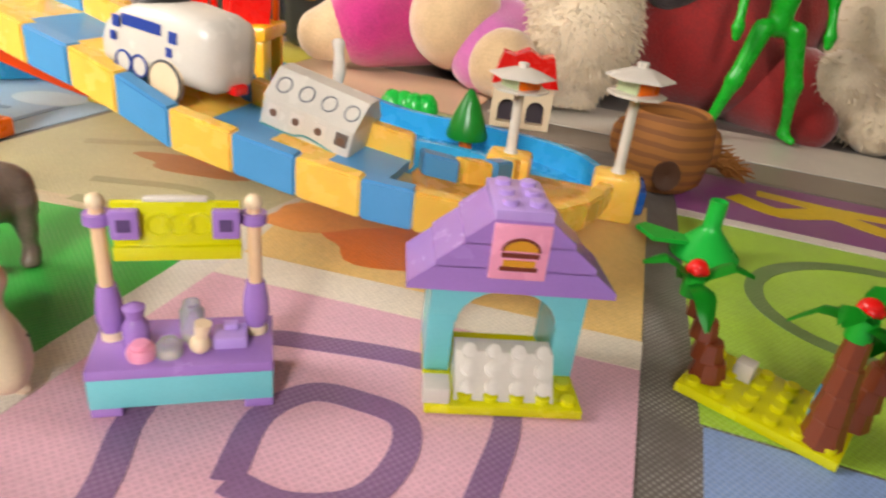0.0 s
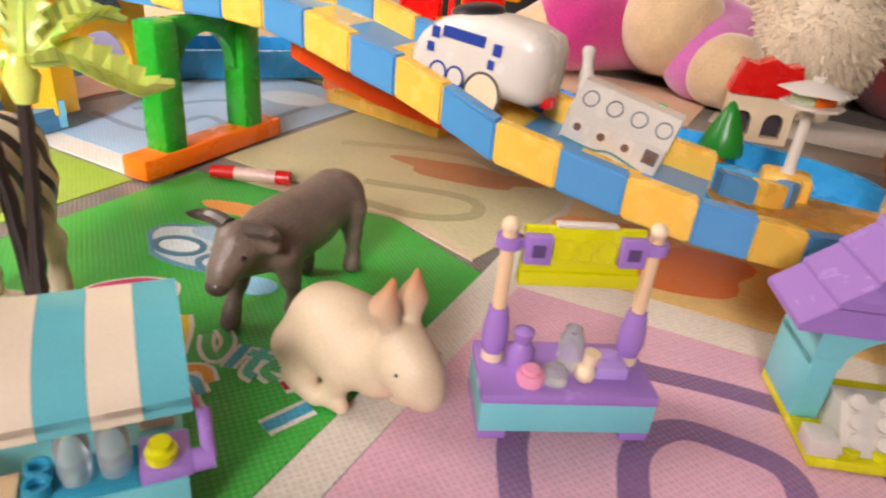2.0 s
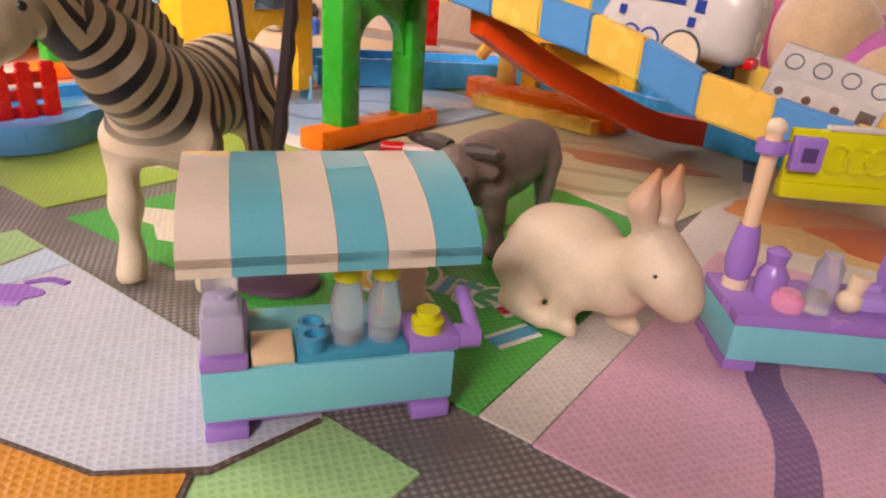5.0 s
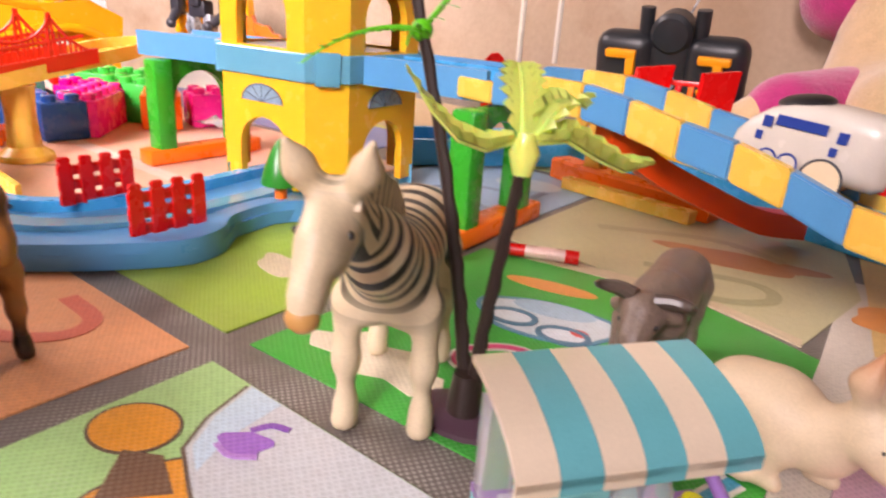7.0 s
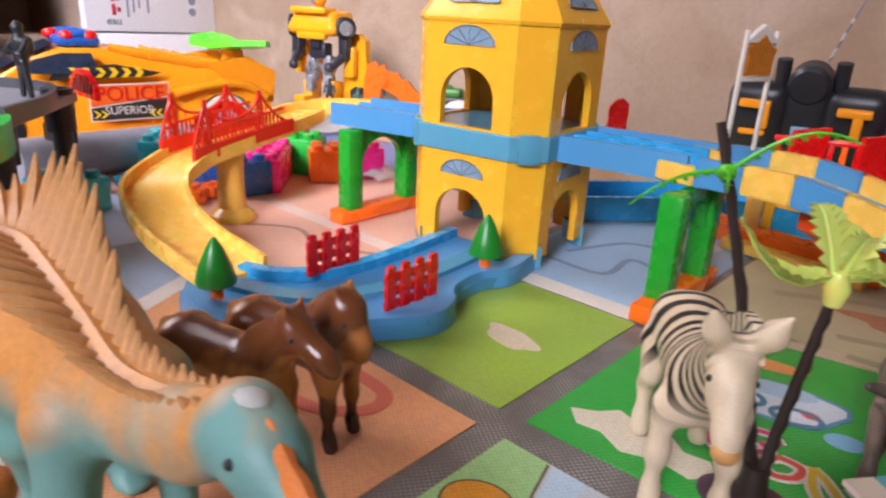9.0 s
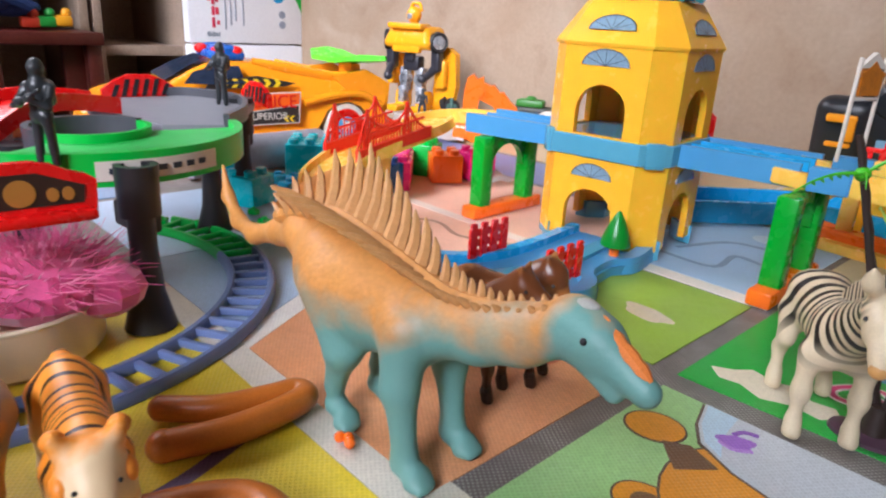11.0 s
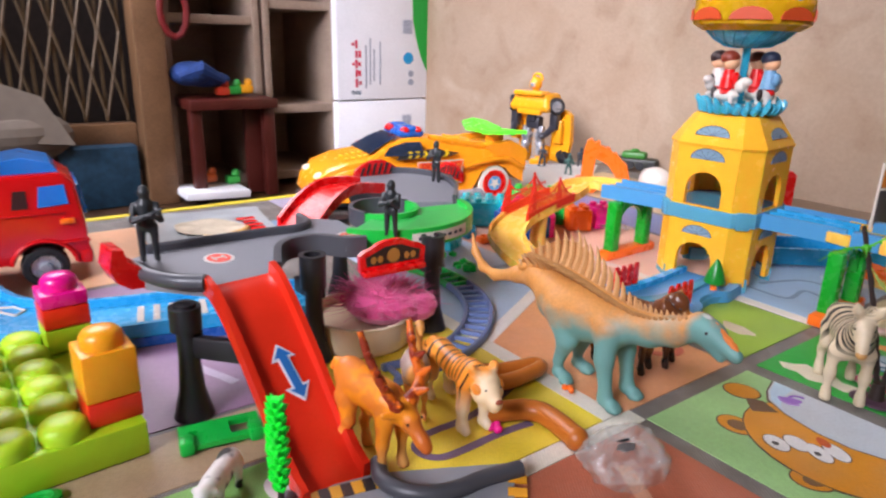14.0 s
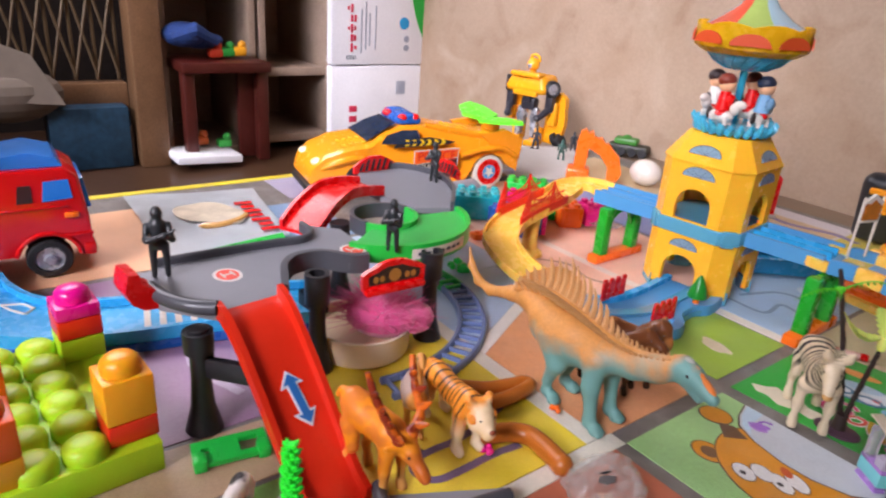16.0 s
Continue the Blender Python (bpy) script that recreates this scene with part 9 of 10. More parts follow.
chest = piece("chest", RYEL, robot, car_chest)
piece("head", RYEL, robot, lambda bm: [sp(bm, (0, -0.004, 0.168), (0.014, 0.012, 0.014), 16), bx(bm, (0, -0.014, 0.166), (0.016, 0.006, 0.012), 0.002), cy(bm, (0, -0.002, 0.146), (0, -0.002, 0.158), 0.007), tube(bm, smooth_path([(-0.012, 0, 0.172), (-0.006, 0, 0.186), (0.008, 0, 0.186), (0.013, 0, 0.174)], 4), 0.003, 8)])
piece("face", SLVR, robot, lambda bm: bx(bm, (0, -0.0175, 0.165), (0.010, 0.003, 0.009), 0.001), "silver face")
for s in (-1, 1):
    wh = piece("wheel", RUB, robot, lambda bm: lathe(bm, [(0.011, -0.006), (0.0175, -0.005), (0.0175, 0.005), (0.0145, 0.007), (0.012, 0.0055), (0, 0.0055)], 20, Matrix.Translation((s * 0.055, -0.006, 0.124)) @ Matrix.Rotation(radians(20 * s), 4, "Z") @ Matrix.Rotation(radians(90), 4, "X") @ Matrix.Rotation(radians(35 * s), 4, "Y")))
    piece("rim", SLVR, wh, lambda bm: lathe(bm, [(0.0115, 0.0056), (0.009, 0.0068), (0.003, 0.0062), (0, 0.0072)], 16, Matrix.Translation((s * 0.055, -0.006, 0.124)) @ Matrix.Rotation(radians(20 * s), 4, "Z") @ Matrix.Rotation(radians(90), 4, "X") @ Matrix.Rotation(radians(35 * s), 4, "Y")), "silver rim")
    piece("upper_arm", RDRK, robot, lambda bm: [bx(bm, (s * 0.05, 0.002, 0.094), (0.018, 0.02, 0.04), 0.004), cy(bm, (s * 0.048, -0.004, 0.078), (s * 0.042, -0.022, 0.064), 0.008, 0.006, 12)])
    piece("forearm", RYEL, robot, lambda bm: [bx(bm, (s * 0.054, 0.012, 0.07), (0.02, 0.016, 0.05), 0.004)])
    piece("fist", RDRK, robot, lambda bm: [sp(bm, (s * 0.038, -0.026, 0.062), (0.009, 0.008, 0.008), 10)])
    lg = piece("leg", SLVR, robot, lambda bm: [bx(bm, (s * 0.017, 0, 0.058), (0.016, 0.016, 0.042), 0.003), cy(bm, (s * 0.017, -0.008, 0.058), (s * 0.017, 0.008, 0.058), 0.010, None, 12), bx(bm, (s * 0.02, -0.002, 0.03), (0.014, 0.018, 0.03), 0.003)], "silver and dark jointed leg")
    piece("shin", RYEL, lg, lambda bm: [bx(bm, (s * 0.023, 0.004, 0.022), (0.020, 0.028, 0.032), 0.004)])
    piece("foot", RYEL, lg, lambda bm: [bx(bm, (s * 0.024, -0.010, 0.006), (0.024, 0.042, 0.012), 0.003)])
piece("waist", RDRK, robot, lambda bm: [bx(bm, (0, 0, 0.086), (0.034, 0.022, 0.026), 0.004), bx(bm, (0, -0.012, 0.098), (0.02, 0.01, 0.018), 0.003)])
piece("door_panel", RYEL, robot, lambda bm: pr(bm, [(0.028, 0.004), (0.070, 0.004), (0.080, 0.05), (0.076, 0.105), (0.060, 0.116), (0.036, 0.112)], 0, 0.014, Matrix.Translation((0, 0.034, 0)) @ Matrix.Rotation(radians(90), 4, "X")))
piece("rear_panel", RYEL, robot, lambda bm: pr(bm, [(-0.052, 0.03), (-0.026, 0.03), (-0.022, 0.1), (-0.054, 0.1)], 0, 0.012, Matrix.Translation((0, 0.034, 0)) @ Matrix.Rotation(radians(90), 4, "X")))
for i in range(2):
    wh = piece("rear_wheel", RUB, robot, lambda bm: lathe(bm, [(0.008, -0.006), (0.0155, -0.005), (0.0155, 0.005), (0.009, 0.006), (0, 0.006)], 18, Matrix.Translation((0.062 + 0.012 * i, 0.022, 0.0158)) @ Matrix.Rotation(radians(60), 4, "Y")))

SHEETW = M("sheet_white", "f2f1ee", 0.6, var=0.06)


def thin_sheet(bm, quad, n, amp, seed, z=0.002):
    rnd = random.Random(seed)
    a, b, c, d = [Vector((*q, 0)) for q in quad]
    ph = [rnd.uniform(0, 6) for _ in range(4)]
    g = []
    for i in range(n + 1):
        for j in range(n + 1):
            u, v = i / n, j / n
            p = (a * (1 - u) + b * u) * (1 - v) + (d * (1 - u) + c * u) * v
            p.z = z + amp * (1 + 0.5 * math.sin(7 * u + ph[0] + 3 * v) + 0.5 * math.sin(9 * v + ph[1] - 4 * u)) * (0.4 + 0.6 * rnd.random())
            g.append(bm.verts.new(p))
    fs = [bm.faces.new((g[i * (n + 1) + j], g[(i + 1) * (n + 1) + j], g[(i + 1) * (n + 1) + j + 1], g[i * (n + 1) + j + 1])) for i in range(n) for j in range(n)]
    bmesh.ops.solidify(bm, geom=fs, thickness=-0.0006)


solid("white_sheet", SHEETW, lambda bm: thin_sheet(bm, [(-0.80, 0.53), (-0.72, 0.60), (-0.86, 0.85), (-0.97, 0.72)], 10, 0.003, 3), "white crumpled sheet lying on the mat", "sheet", sharp=80)

exc = thing("excavator_arm", "orange toy excavator with a folded arm", "toy excavator", -0.715, 0.652, 0, 34)
piece("base", ORG, exc, lambda bm: [bx(bm, (-0.030, 0, 0.012), (0.040, 0.044, 0.022), 0.005), cy(bm, (-0.040, -0.024, 0.010), (-0.040, 0.024, 0.010), 0.010), cy(bm, (-0.020, -0.024, 0.010), (-0.020, 0.024, 0.010), 0.010)])
piece("boom", ORG, exc, lambda bm: [pr(bm, [(-0.040, 0.018), (-0.020, 0.018), (-0.016, 0.060), (-0.010, 0.078), (-0.012, 0.090), (-0.020, 0.086), (-0.026, 0.093), (-0.034, 0.088), (-0.038, 0.070)], -0.010, 0.010, Matrix.Rotation(radians(90), 4, "X"))], "", 25)
piece("stick", ORG, exc, lambda bm: [pr(bm, [(-0.018, 0.060), (-0.010, 0.082), (0.000, 0.078), (0.004, 0.080), (0.012, 0.070), (0.018, 0.070), (0.028, 0.058), (0.038, 0.050), (0.046, 0.020), (0.040, 0.006), (0.022, 0.006), (0.020, 0.030), (0.004, 0.050)], -0.009, 0.009, Matrix.Rotation(radians(90), 4, "X")), cy(bm, (-0.014, -0.012, 0.068), (-0.014, 0.012, 0.068), 0.006), cy(bm, (0.030, -0.011, 0.038), (0.030, 0.011, 0.038), 0.006)], "", 25)
solid("white_egg", WHT, lambda bm: sp(bm, (-0.648, 0.713, 0.0235), (0.030, 0.024, 0.0235), 24), "white plastic egg lying on the mat", "toy egg")
solid("bottle_top", RBLU, lambda bm: lathe(bm, [(0.014, 0), (0.014, 0.016), (0.010, 0.02), (0, 0.021)], 16, Matrix.Translation((-0.612, 0.735, 0.0))), "small dark blue bottle top beside the egg", "bottle top")
tank = thing("toy_tank", "small dark green toy tank", "toy tank", -0.80, 0.905, 0, 20)
piece("hull", M("tank_dark", "2c2f24", 0.5), tank, lambda bm: bx(bm, (0, 0, 0.014), (0.085, 0.036, 0.018), 0.005))
for k in range(4):
    piece("wheel", RUB, tank, lambda bm: cy(bm, (-0.033 + 0.022 * k, -0.022, 0.009), (-0.033 + 0.022 * k, 0.022, 0.009), 0.009))
piece("turret", M("tank_green", "3f7a34", 0.45), tank, lambda bm: bx(bm, (-0.006, 0, 0.029), (0.05, 0.032, 0.014), 0.005))
piece("hatch", M("tank_green", "3f7a34", 0.45), tank, lambda bm: sp(bm, (-0.006, 0, 0.037), (0.010, 0.010, 0.005), 12))


def fighter(x, y, yaw, hgt, mat, label, group, arms=0.0):
    k = hgt / 0.05
    P = both([((0, 0.004, 0.022), (0.002, 0.006, 0.002), 0.003, 0.0024), ((0, 0, 0.024), (0, 0, 0.036), 0.0048, 0.0056), ((0, 0.007, 0.036), (0.004 + arms, 0.009, 0.026), 0.0022, 0.0018)]) + [((0, 0, 0.043), (0, 0, 0.046), 0.0035, 0.0036), ((0.008, -0.006, 0.028), (0.006, 0.010, 0.032), 0.0013, 0.0012), ((0, 0.008, 0.001), (0, -0.008, 0.001), 0.004, 0.004)]
    P = [(tuple(v * k for v in a), tuple(v * k for v in b), r * k, q * k) for a, b, r, q in P]
    return figure("toy_soldier", P, mat, label, "figurine", x, y, 0, yaw, 0.0009 * k, 0.0008 * k, group)


GUN = M("soldier_dark", "30343a", 0.5)
fighter(-0.925, 0.742, -60, 0.05, GUN, "dark grey plastic toy soldier on the white sheet", "soldiers by the robot")
fighter(-0.835, 0.712, -50, 0.046, M("soldier_teal", "3f5f58", 0.5), "grey-green plastic toy soldier on the white sheet", "soldiers by the robot")
fighter(-0.87, 0.80, -30, 0.046, GUN, "dark grey plastic toy soldier behind the others", "soldiers by the robot")

# ---- red truck with a blue bed ----
TRED = M("truck_red", "c81e1a", 0.25, coat=0.4)
TBLU = M("truck_blue", "2f78cc", 0.25, coat=0.2)
truck = thing("toy_truck", "red toy truck with blue roof, windows and flat bed", "toy truck", -0.80, -0.21, 0, 80)
truck.matrix_basis = truck.matrix_basis @ Matrix.Diagonal((1.0, 1.0, 0.94, 1.0))


def cab(bm):
    prof = [(-0.064, 0.028), (-0.064, 0.122), (0.026, 0.122), (0.038, 0.112), (0.0435, 0.066), (0.0435, 0.022), (0.031, 0.022)] + [(0.0024 + 0.0275 * math.cos(a), 0.022 + 0.0275 * math.sin(a)) for a in (0.15, 0.6, 1.1, 1.6, 2.1, 2.6, 3.0)] + [(-0.03, 0.028)]
    vs = pr(bm, prof, 0.0, -0.088, Matrix.Rotation(radians(90), 4, "X"))
    es = [e for e in bm.edges if abs(e.verts[0].co.y - e.verts[1].co.y) < 1e-5 and (e.verts[0].co.z + e.verts[1].co.z) > 0.1]
    bmesh.ops.bevel(bm, geom=es, offset=0.005, segments=3, affect="EDGES", profile=0.5)


cb = piece("cab", TRED, truck, cab, "", 40)
piece("cab_trim", TRED, truck, lambda bm: [tube(bm, [(0.0024 + 0.029 * math.cos(a), -0.0008, 0.022 + 0.029 * math.sin(a)) for a in [0.1 + 0.25 * k for k in range(12)]], 0.0024, 8), bx(bm, (0.040, 0.044, 0.028), (0.013, 0.092, 0.016), 0.004), bx(bm, (0.030, -0.001, 0.047), (0.03, 0.003, 0.004), 0.001), bx(bm, (-0.010, -0.0006, 0.080), (0.07, 0.002, 0.0024), 0.0008)])
piece("roof", TBLU, truck, lambda bm: pr(bm, [(-0.044, 0.118), (-0.040, 0.132), (-0.004, 0.138), (0.020, 0.131), (0.028, 0.118)], -0.010, -0.080, Matrix.Rotation(radians(90), 4, "X")), "blue roof fairing")
piece("side_window", TBLU, cb, lambda bm: pr(bm, [(0.003, 0.087), (0.030, 0.089), (0.028, 0.110), (0.006, 0.109)], 0, 0.0012, Matrix.Translation((0, 0.0002, 0)) @ Matrix.Rotation(radians(90), 4, "X")), "blue side window")
piece("rear_window", M("cab_gap", "3a1a1c", 0.4), cb, lambda bm: pr(bm, [(-0.019, 0.087), (-0.005, 0.087), (-0.005, 0.106), (-0.016, 0.106)], 0, 0.001, Matrix.Translation((0, 0.0002, 0)) @ Matrix.Rotation(radians(90), 4, "X")), "dark small window")
piece("mirror", TBLU, cb, lambda bm: pr(bm, [(0.006, 0.090), (0.020, 0.090), (0.008, 0.104)], 0, 0.0018, Matrix.Translation((0, 0.0004, 0)) @ Matrix.Rotation(radians(90), 4, "X")))
piece("windscreen", TBLU, truck, lambda bm: bx(bm, (0.0425, 0.044, 0.09), (0.004, 0.07, 0.034), 0.001, Matrix.Translation((0.041, 0, 0.09)) @ Matrix.Rotation(radians(-8), 4, "Y") @ Matrix.Translation((-0.041, 0, -0.09))), "blue windscreen")
piece("side_lamp", ORG, truck, lambda bm: bx(bm, (0.027, -0.001, 0.070), (0.013, 0.003, 0.006), 0.001), "orange side marker")
for y in (0.006, 0.082):
    for x in (0.0024, -0.13):
        wh = piece("wheel", RUB, truck, lambda bm: lathe(bm, [(0.010, -0.009), (0.020, -0.009), (0.0218, -0.006), (0.0218, 0.005), (0.020, 0.0085), (0.0145, 0.009), (0.014, 0.006), (0, 0.006)], 28, Matrix.Translation((x, y, 0.0218)) @ Matrix.Rotation(radians(90 if y < 0.04 else -90), 4, "X")))
        piece("rim", SLVR, wh, lambda bm: [lathe(bm, [(0.0142, 0.0062), (0.013, 0.0078), (0.011, 0.0066), (0.006, 0.0066), (0.005, 0.0098), (0, 0.0102)], 20, Matrix.Translation((x, y, 0.0218)) @ Matrix.Rotation(radians(90 if y < 0.04 else -90), 4, "X"))], "silver rim")
bed = piece("flat_bed", TBLU, truck, lambda bm: [bx(bm, (-0.13, 0.044, 0.036), (0.15, 0.08, 0.012), 0.003), bx(bm, (-0.115, -0.006, 0.018), (0.145, 0.024, 0.026), 0.004), bx(bm, (-0.115, -0.004, 0.004), (0.135, 0.02, 0.008), 0.002)] + [bx(bm, (-0.06 - 0.02 * i, -0.0205, 0.014), (0.003, 0.003, 0.02), 0.001) for i in range(6)])
piece("bucket_stand", TRED, truck, lambda bm: [bx(bm, (-0.128, 0.044, 0.06), (0.036, 0.036, 0.04), 0.004), bx(bm, (-0.115, 0.02, 0.085), (0.012, 0.012, 0.05), 0.003)], "red stand")


def scoop(bm):
    pr(bm, [(-0.160, 0.112), (-0.090, 0.098), (-0.052, 0.124), (-0.064, 0.196), (-0.160, 0.206)], 0.006, -0.066, Matrix.Rotation(radians(90), 4, "X"))
    bx(bm, (-0.112, 0.036, 0.203), (0.098, 0.082, 0.010), 0.003, Matrix.Rotation(radians(0), 4, "Y"))
    for i in range(4):
        bx(bm, (-0.075 - 0.022 * i, -0.008, 0.15), (0.005, 0.004, 0.085), 0.0015)


piece("bucket", TWY, truck, scoop, "yellow tipping bucket")

# ---- big lime block plate ----
LGB = M("big_block_lime", "b6dc2c", 0.5, sss=0.2)
YOR = M("big_block_amber", "f6a92a", 0.38, sss=0.2)
OOR = M("big_block_orange", "f26a24", 0.38, sss=0.2)
RRR = M("big_block_red", "e03a1e", 0.38, sss=0.2)
PP = 0.0283


def dome(bm, x, y, z, r=0.0138, h=0.0112):
    lathe(bm, [(r, z - 0.0005), (r, z + h * 0.35), (r * 0.95, z + h * 0.62), (r * 0.75, z + h * 0.86), (r * 0.4, z + h * 0.98), (0, z + h)], 20, Matrix.Translation((x, y, 0)))


lime = thing("big_block_plate", "lime big-stud toy block plate", "toy block", -0.4535, -0.347, 0, 87)
piece("plate", LGB, lime, lambda bm: [bx(bm, (2 * PP, 3 * PP, 0.0115), (4 * PP, 6 * PP, 0.023), 0.0016)])
for j in range(6):
    for i in (1, 2):
        piece("stud", LGB, lime, lambda bm: dome(bm, (i + 0.5) * PP, (j + 0.5) * PP, 0.023))


def stack(col, row, levels, label):
    """Single blocks, one on another; each is a thing."""
    z = 0.023
    for mat, name, hgt, top in levels:
        def draw(bm):
            bx(bm, (0, 0, hgt / 2), (PP * 1.08, PP * 1.08, hgt - 0.0003), 0.0014)
            if top:
                dome(bm, 0, 0, hgt, 0.0126, 0.0115)

        ob = solid("big_block", mat, draw, name + " big-stud toy block " + label, "toy block", "blocks on the lime plate")
        ob.matrix_basis = pose(-0.4535, -0.347, 0, 0, 0, 87) @ Matrix.Translation(((col + 0.5) * PP, (row + 0.5) * PP, z))
        z += hgt


stack(3, 0.35, [(RRR, "red", 0.016, False), (YOR, "amber", 0.031, True)], "on the plate")
stack(3, 4.6, [(LGB, "lime", 0.019, False), (RRR, "red", 0.016, False), (MAG, "magenta", 0.011, True)], "at the plate's back corner")
stack(0.3, 0.2, [(YOR, "amber", 0.020, False), (OOR, "orange", 0.026, True)], "at the plate's front corner")
stack(0.45, 3.0, [(OOR, "orange", 0.055, True)], "at the plate's back edge")

# ---- blue road piece below the garage ----
road = thing("blue_road_piece", "blue curved toy road piece with white zebra stripes", "toy road", 0, 0)
RD = smooth_path([(-0.575, -0.03, 0), (-0.612, -0.105, 0), (-0.648, -0.205, 0), (-0.690, -0.262, 0), (-0.745, -0.285, 0), (-0.81, -0.29, 0)], 8)
piece("road_bed", LBLU, road, lambda bm: sweep(bm, RD, channel(0.072, 0.02, 0.005, 0.013)))
piece("skirt", RBLU, road, lambda bm: sweep(bm, RD, [(0.0385, 0.0), (0.0385, 0.008), (-0.0385, 0.008), (-0.0385, 0.0)]), "dark blue skirt")
d = (Vector((-0.648, -0.205, 0)) - Vector((-0.612, -0.105, 0))).normalized()
for i in range(6):
    c = Vector((-0.614, -0.112, 0.0134)) + d * (0.013 * i)
    piece("zebra_stripe", WHT, road, lambda bm: bx(bm, (0, 0, 0), (0.0055, 0.040, 0.0008), 0, Matrix.Translation(c) @ Matrix.Rotation(math.atan2(d.y, d.x), 4, "Z")))
piece("road_arrow", WHT, road, lambda bm: tube(bm, [(-0.70, -0.255, 0.0135), (-0.715, -0.263, 0.0135), (-0.73, -0.268, 0.0135), (-0.722, -0.252, 0.0135), (-0.708, -0.246, 0.0135), (-0.70, -0.255, 0.0135)], 0.0012, 6), "white road mark")
for i in range(8):
    c = Vector((-0.588, -0.135, 0.010)) + d * (0.011 * i)
    piece("edge_mark", WHT if i % 2 else BLK, road, lambda bm: bx(bm, (0, 0, 0), (0.009, 0.0012, 0.006), 0, Matrix.Translation(c) @ Matrix.Rotation(math.atan2(d.y, d.x), 4, "Z")))

# ---- loose building bricks behind the slide ----
def big_brick(x, y, z, yaw, nx, ny, h, mat, label, p=0.0165):
    def draw(bm):
        bx(bm, (0, 0, h / 2), (nx * p - 0.0003, ny * p - 0.0003, h), 0.0012)
        for i in range(nx):
            for j in range(ny):
                lathe(bm, [(0.0052, h - 0.0004), (0.0052, h + 0.0045), (0.0045, h + 0.0052), (0, h + 0.0052)], 16, Matrix.Translation(((i - (nx - 1) / 2) * p, (j - (ny - 1) / 2) * p, 0)))

    ob = solid("toy_brick", mat, draw, label, "toy brick", "bricks behind the slide")
    ob.matrix_basis = pose(x, y, z, 0, 0, yaw)


big_brick(-0.607, 0.327, 0, 78, 2, 2, 0.029, RBLU, "dark blue studded toy brick on the mat")
big_brick(-0.640, 0.318, 0, 76, 2, 2, 0.029, RBLU, "dark blue studded toy brick behind the other")
big_brick(-0.628, 0.372, 0, 40, 2, 6, 0.029, HPNK, "long bright pink studded toy brick")
big_brick(-0.596, 0.412, 0, 52, 2, 2, 0.029, ORG, "orange studded toy brick on the mat")
big_brick(-0.583, 0.449, 0, 66, 2, 2, 0.029, HPNK, "bright pink studded toy brick on the mat")
big_brick(-0.700, 0.327, 0, 45, 4, 3, 0.034, CYA, "turquoise studded toy brick on the mat")
big_brick(-0.668, 0.392, 0, 30, 3, 2, 0.029, MAG, "magenta studded toy brick behind the pink one")
big_brick(-0.640, 0.415, 0.0, 20, 3, 2, 0.034, BGRN, "green studded toy brick behind the pink one")
big_brick(-0.700, 0.44, 0.0, 35, 4, 2, 0.034, BGRN, "green studded toy brick near the car's wheel")
big_brick(-0.655, 0.20, 0.0, 20, 3, 2, 0.026, CYA, "turquoise studded toy brick under the slide")


def rubble(name, mat, x, y, n, spread, size, label, seed):
    rnd = random.Random(seed)

    def draw(bm):
        for i in range(n):
            s = size * rnd.uniform(0.6, 1.2)
            c = Vector((x + rnd.gauss(0, spread), y + rnd.gauss(0, spread), s * 0.3))
            bx(bm, (0, 0, 0), (s, s * rnd.uniform(0.6, 1), s * 0.55), s * 0.12, Matrix.Translation(c) @ Matrix.Rotation(rnd.uniform(0, 6), 4, "Z"))
            lathe(bm, [(s * 0.22, 0.2 * s), (s * 0.22, 0.42 * s), (0, 0.44 * s)], 10, Matrix.Translation(c))

    solid(name, mat, draw, label, "toy bricks", kind="stuff")


rubble("small_bricks", ORG, -0.628, 0.276, 9, 0.012, 0.016, "small orange bricks lying in a heap", 5)
rubble("small_bricks", CLBL, -0.665, 0.236, 10, 0.016, 0.017, "clear blue bricks lying in a heap", 6)
rubble("small_bricks", BGRN, -0.60, 0.150, 8, 0.020, 0.013, "green bits lying beside the slide", 7)
solid("clear_film", CLEAR, lambda bm: thin_sheet(bm, [(-0.575, 0.425), (-0.545, 0.43), (-0.535, 0.465), (-0.57, 0.46)], 6, 0.007, 9), "crumpled clear film on the mat", "plastic film", sharp=80)

# ---- printed bag lying flat ----
BAGQ = [(-0.760, -0.100), (-1.020, -0.062), (-0.962, 0.108), (-0.768, 0.055)]
bag = solid("printed_bag", M("bag_film", "e6ecee", 0.14, var=0.14, grain=24, coat=0.5), lambda bm: thin_sheet(bm, BAGQ, 16, 0.0018, 12), "flat pale printed plastic bag on the mat", "plastic bag", sharp=80)
piece("picture", M("bag_picture", "dfd4bd", 0.25, var=0.3, grain=50), bag, lambda bm: pr(bm, oval(0, 0, 0.052, 0.036, 0, 30, 0.07, 2), 0.0056, 0.0068, pose(-0.885, 0.004, 0, 0, 0, 28)), "cream printed picture")
piece("picture_edge", M("bag_picture_edge", "d8a868", 0.25, var=0.2), bag, lambda bm: tube(bm, smooth_path([(-0.846, -0.030, 0.0066), (-0.836, -0.004, 0.0066), (-0.842, 0.024, 0.0066), (-0.858, 0.044, 0.0066)], 4), [0.001] + [0.004] * 11 + [0.001], 6), "amber printed rim")
piece("green_strip", BGRN, bag, lambda bm: pr(bm, [(-0.768, -0.078), (-0.752, -0.070), (-0.755, 0.040), (-0.772, 0.046)], 0.0052, 0.0064), "green printed strip")
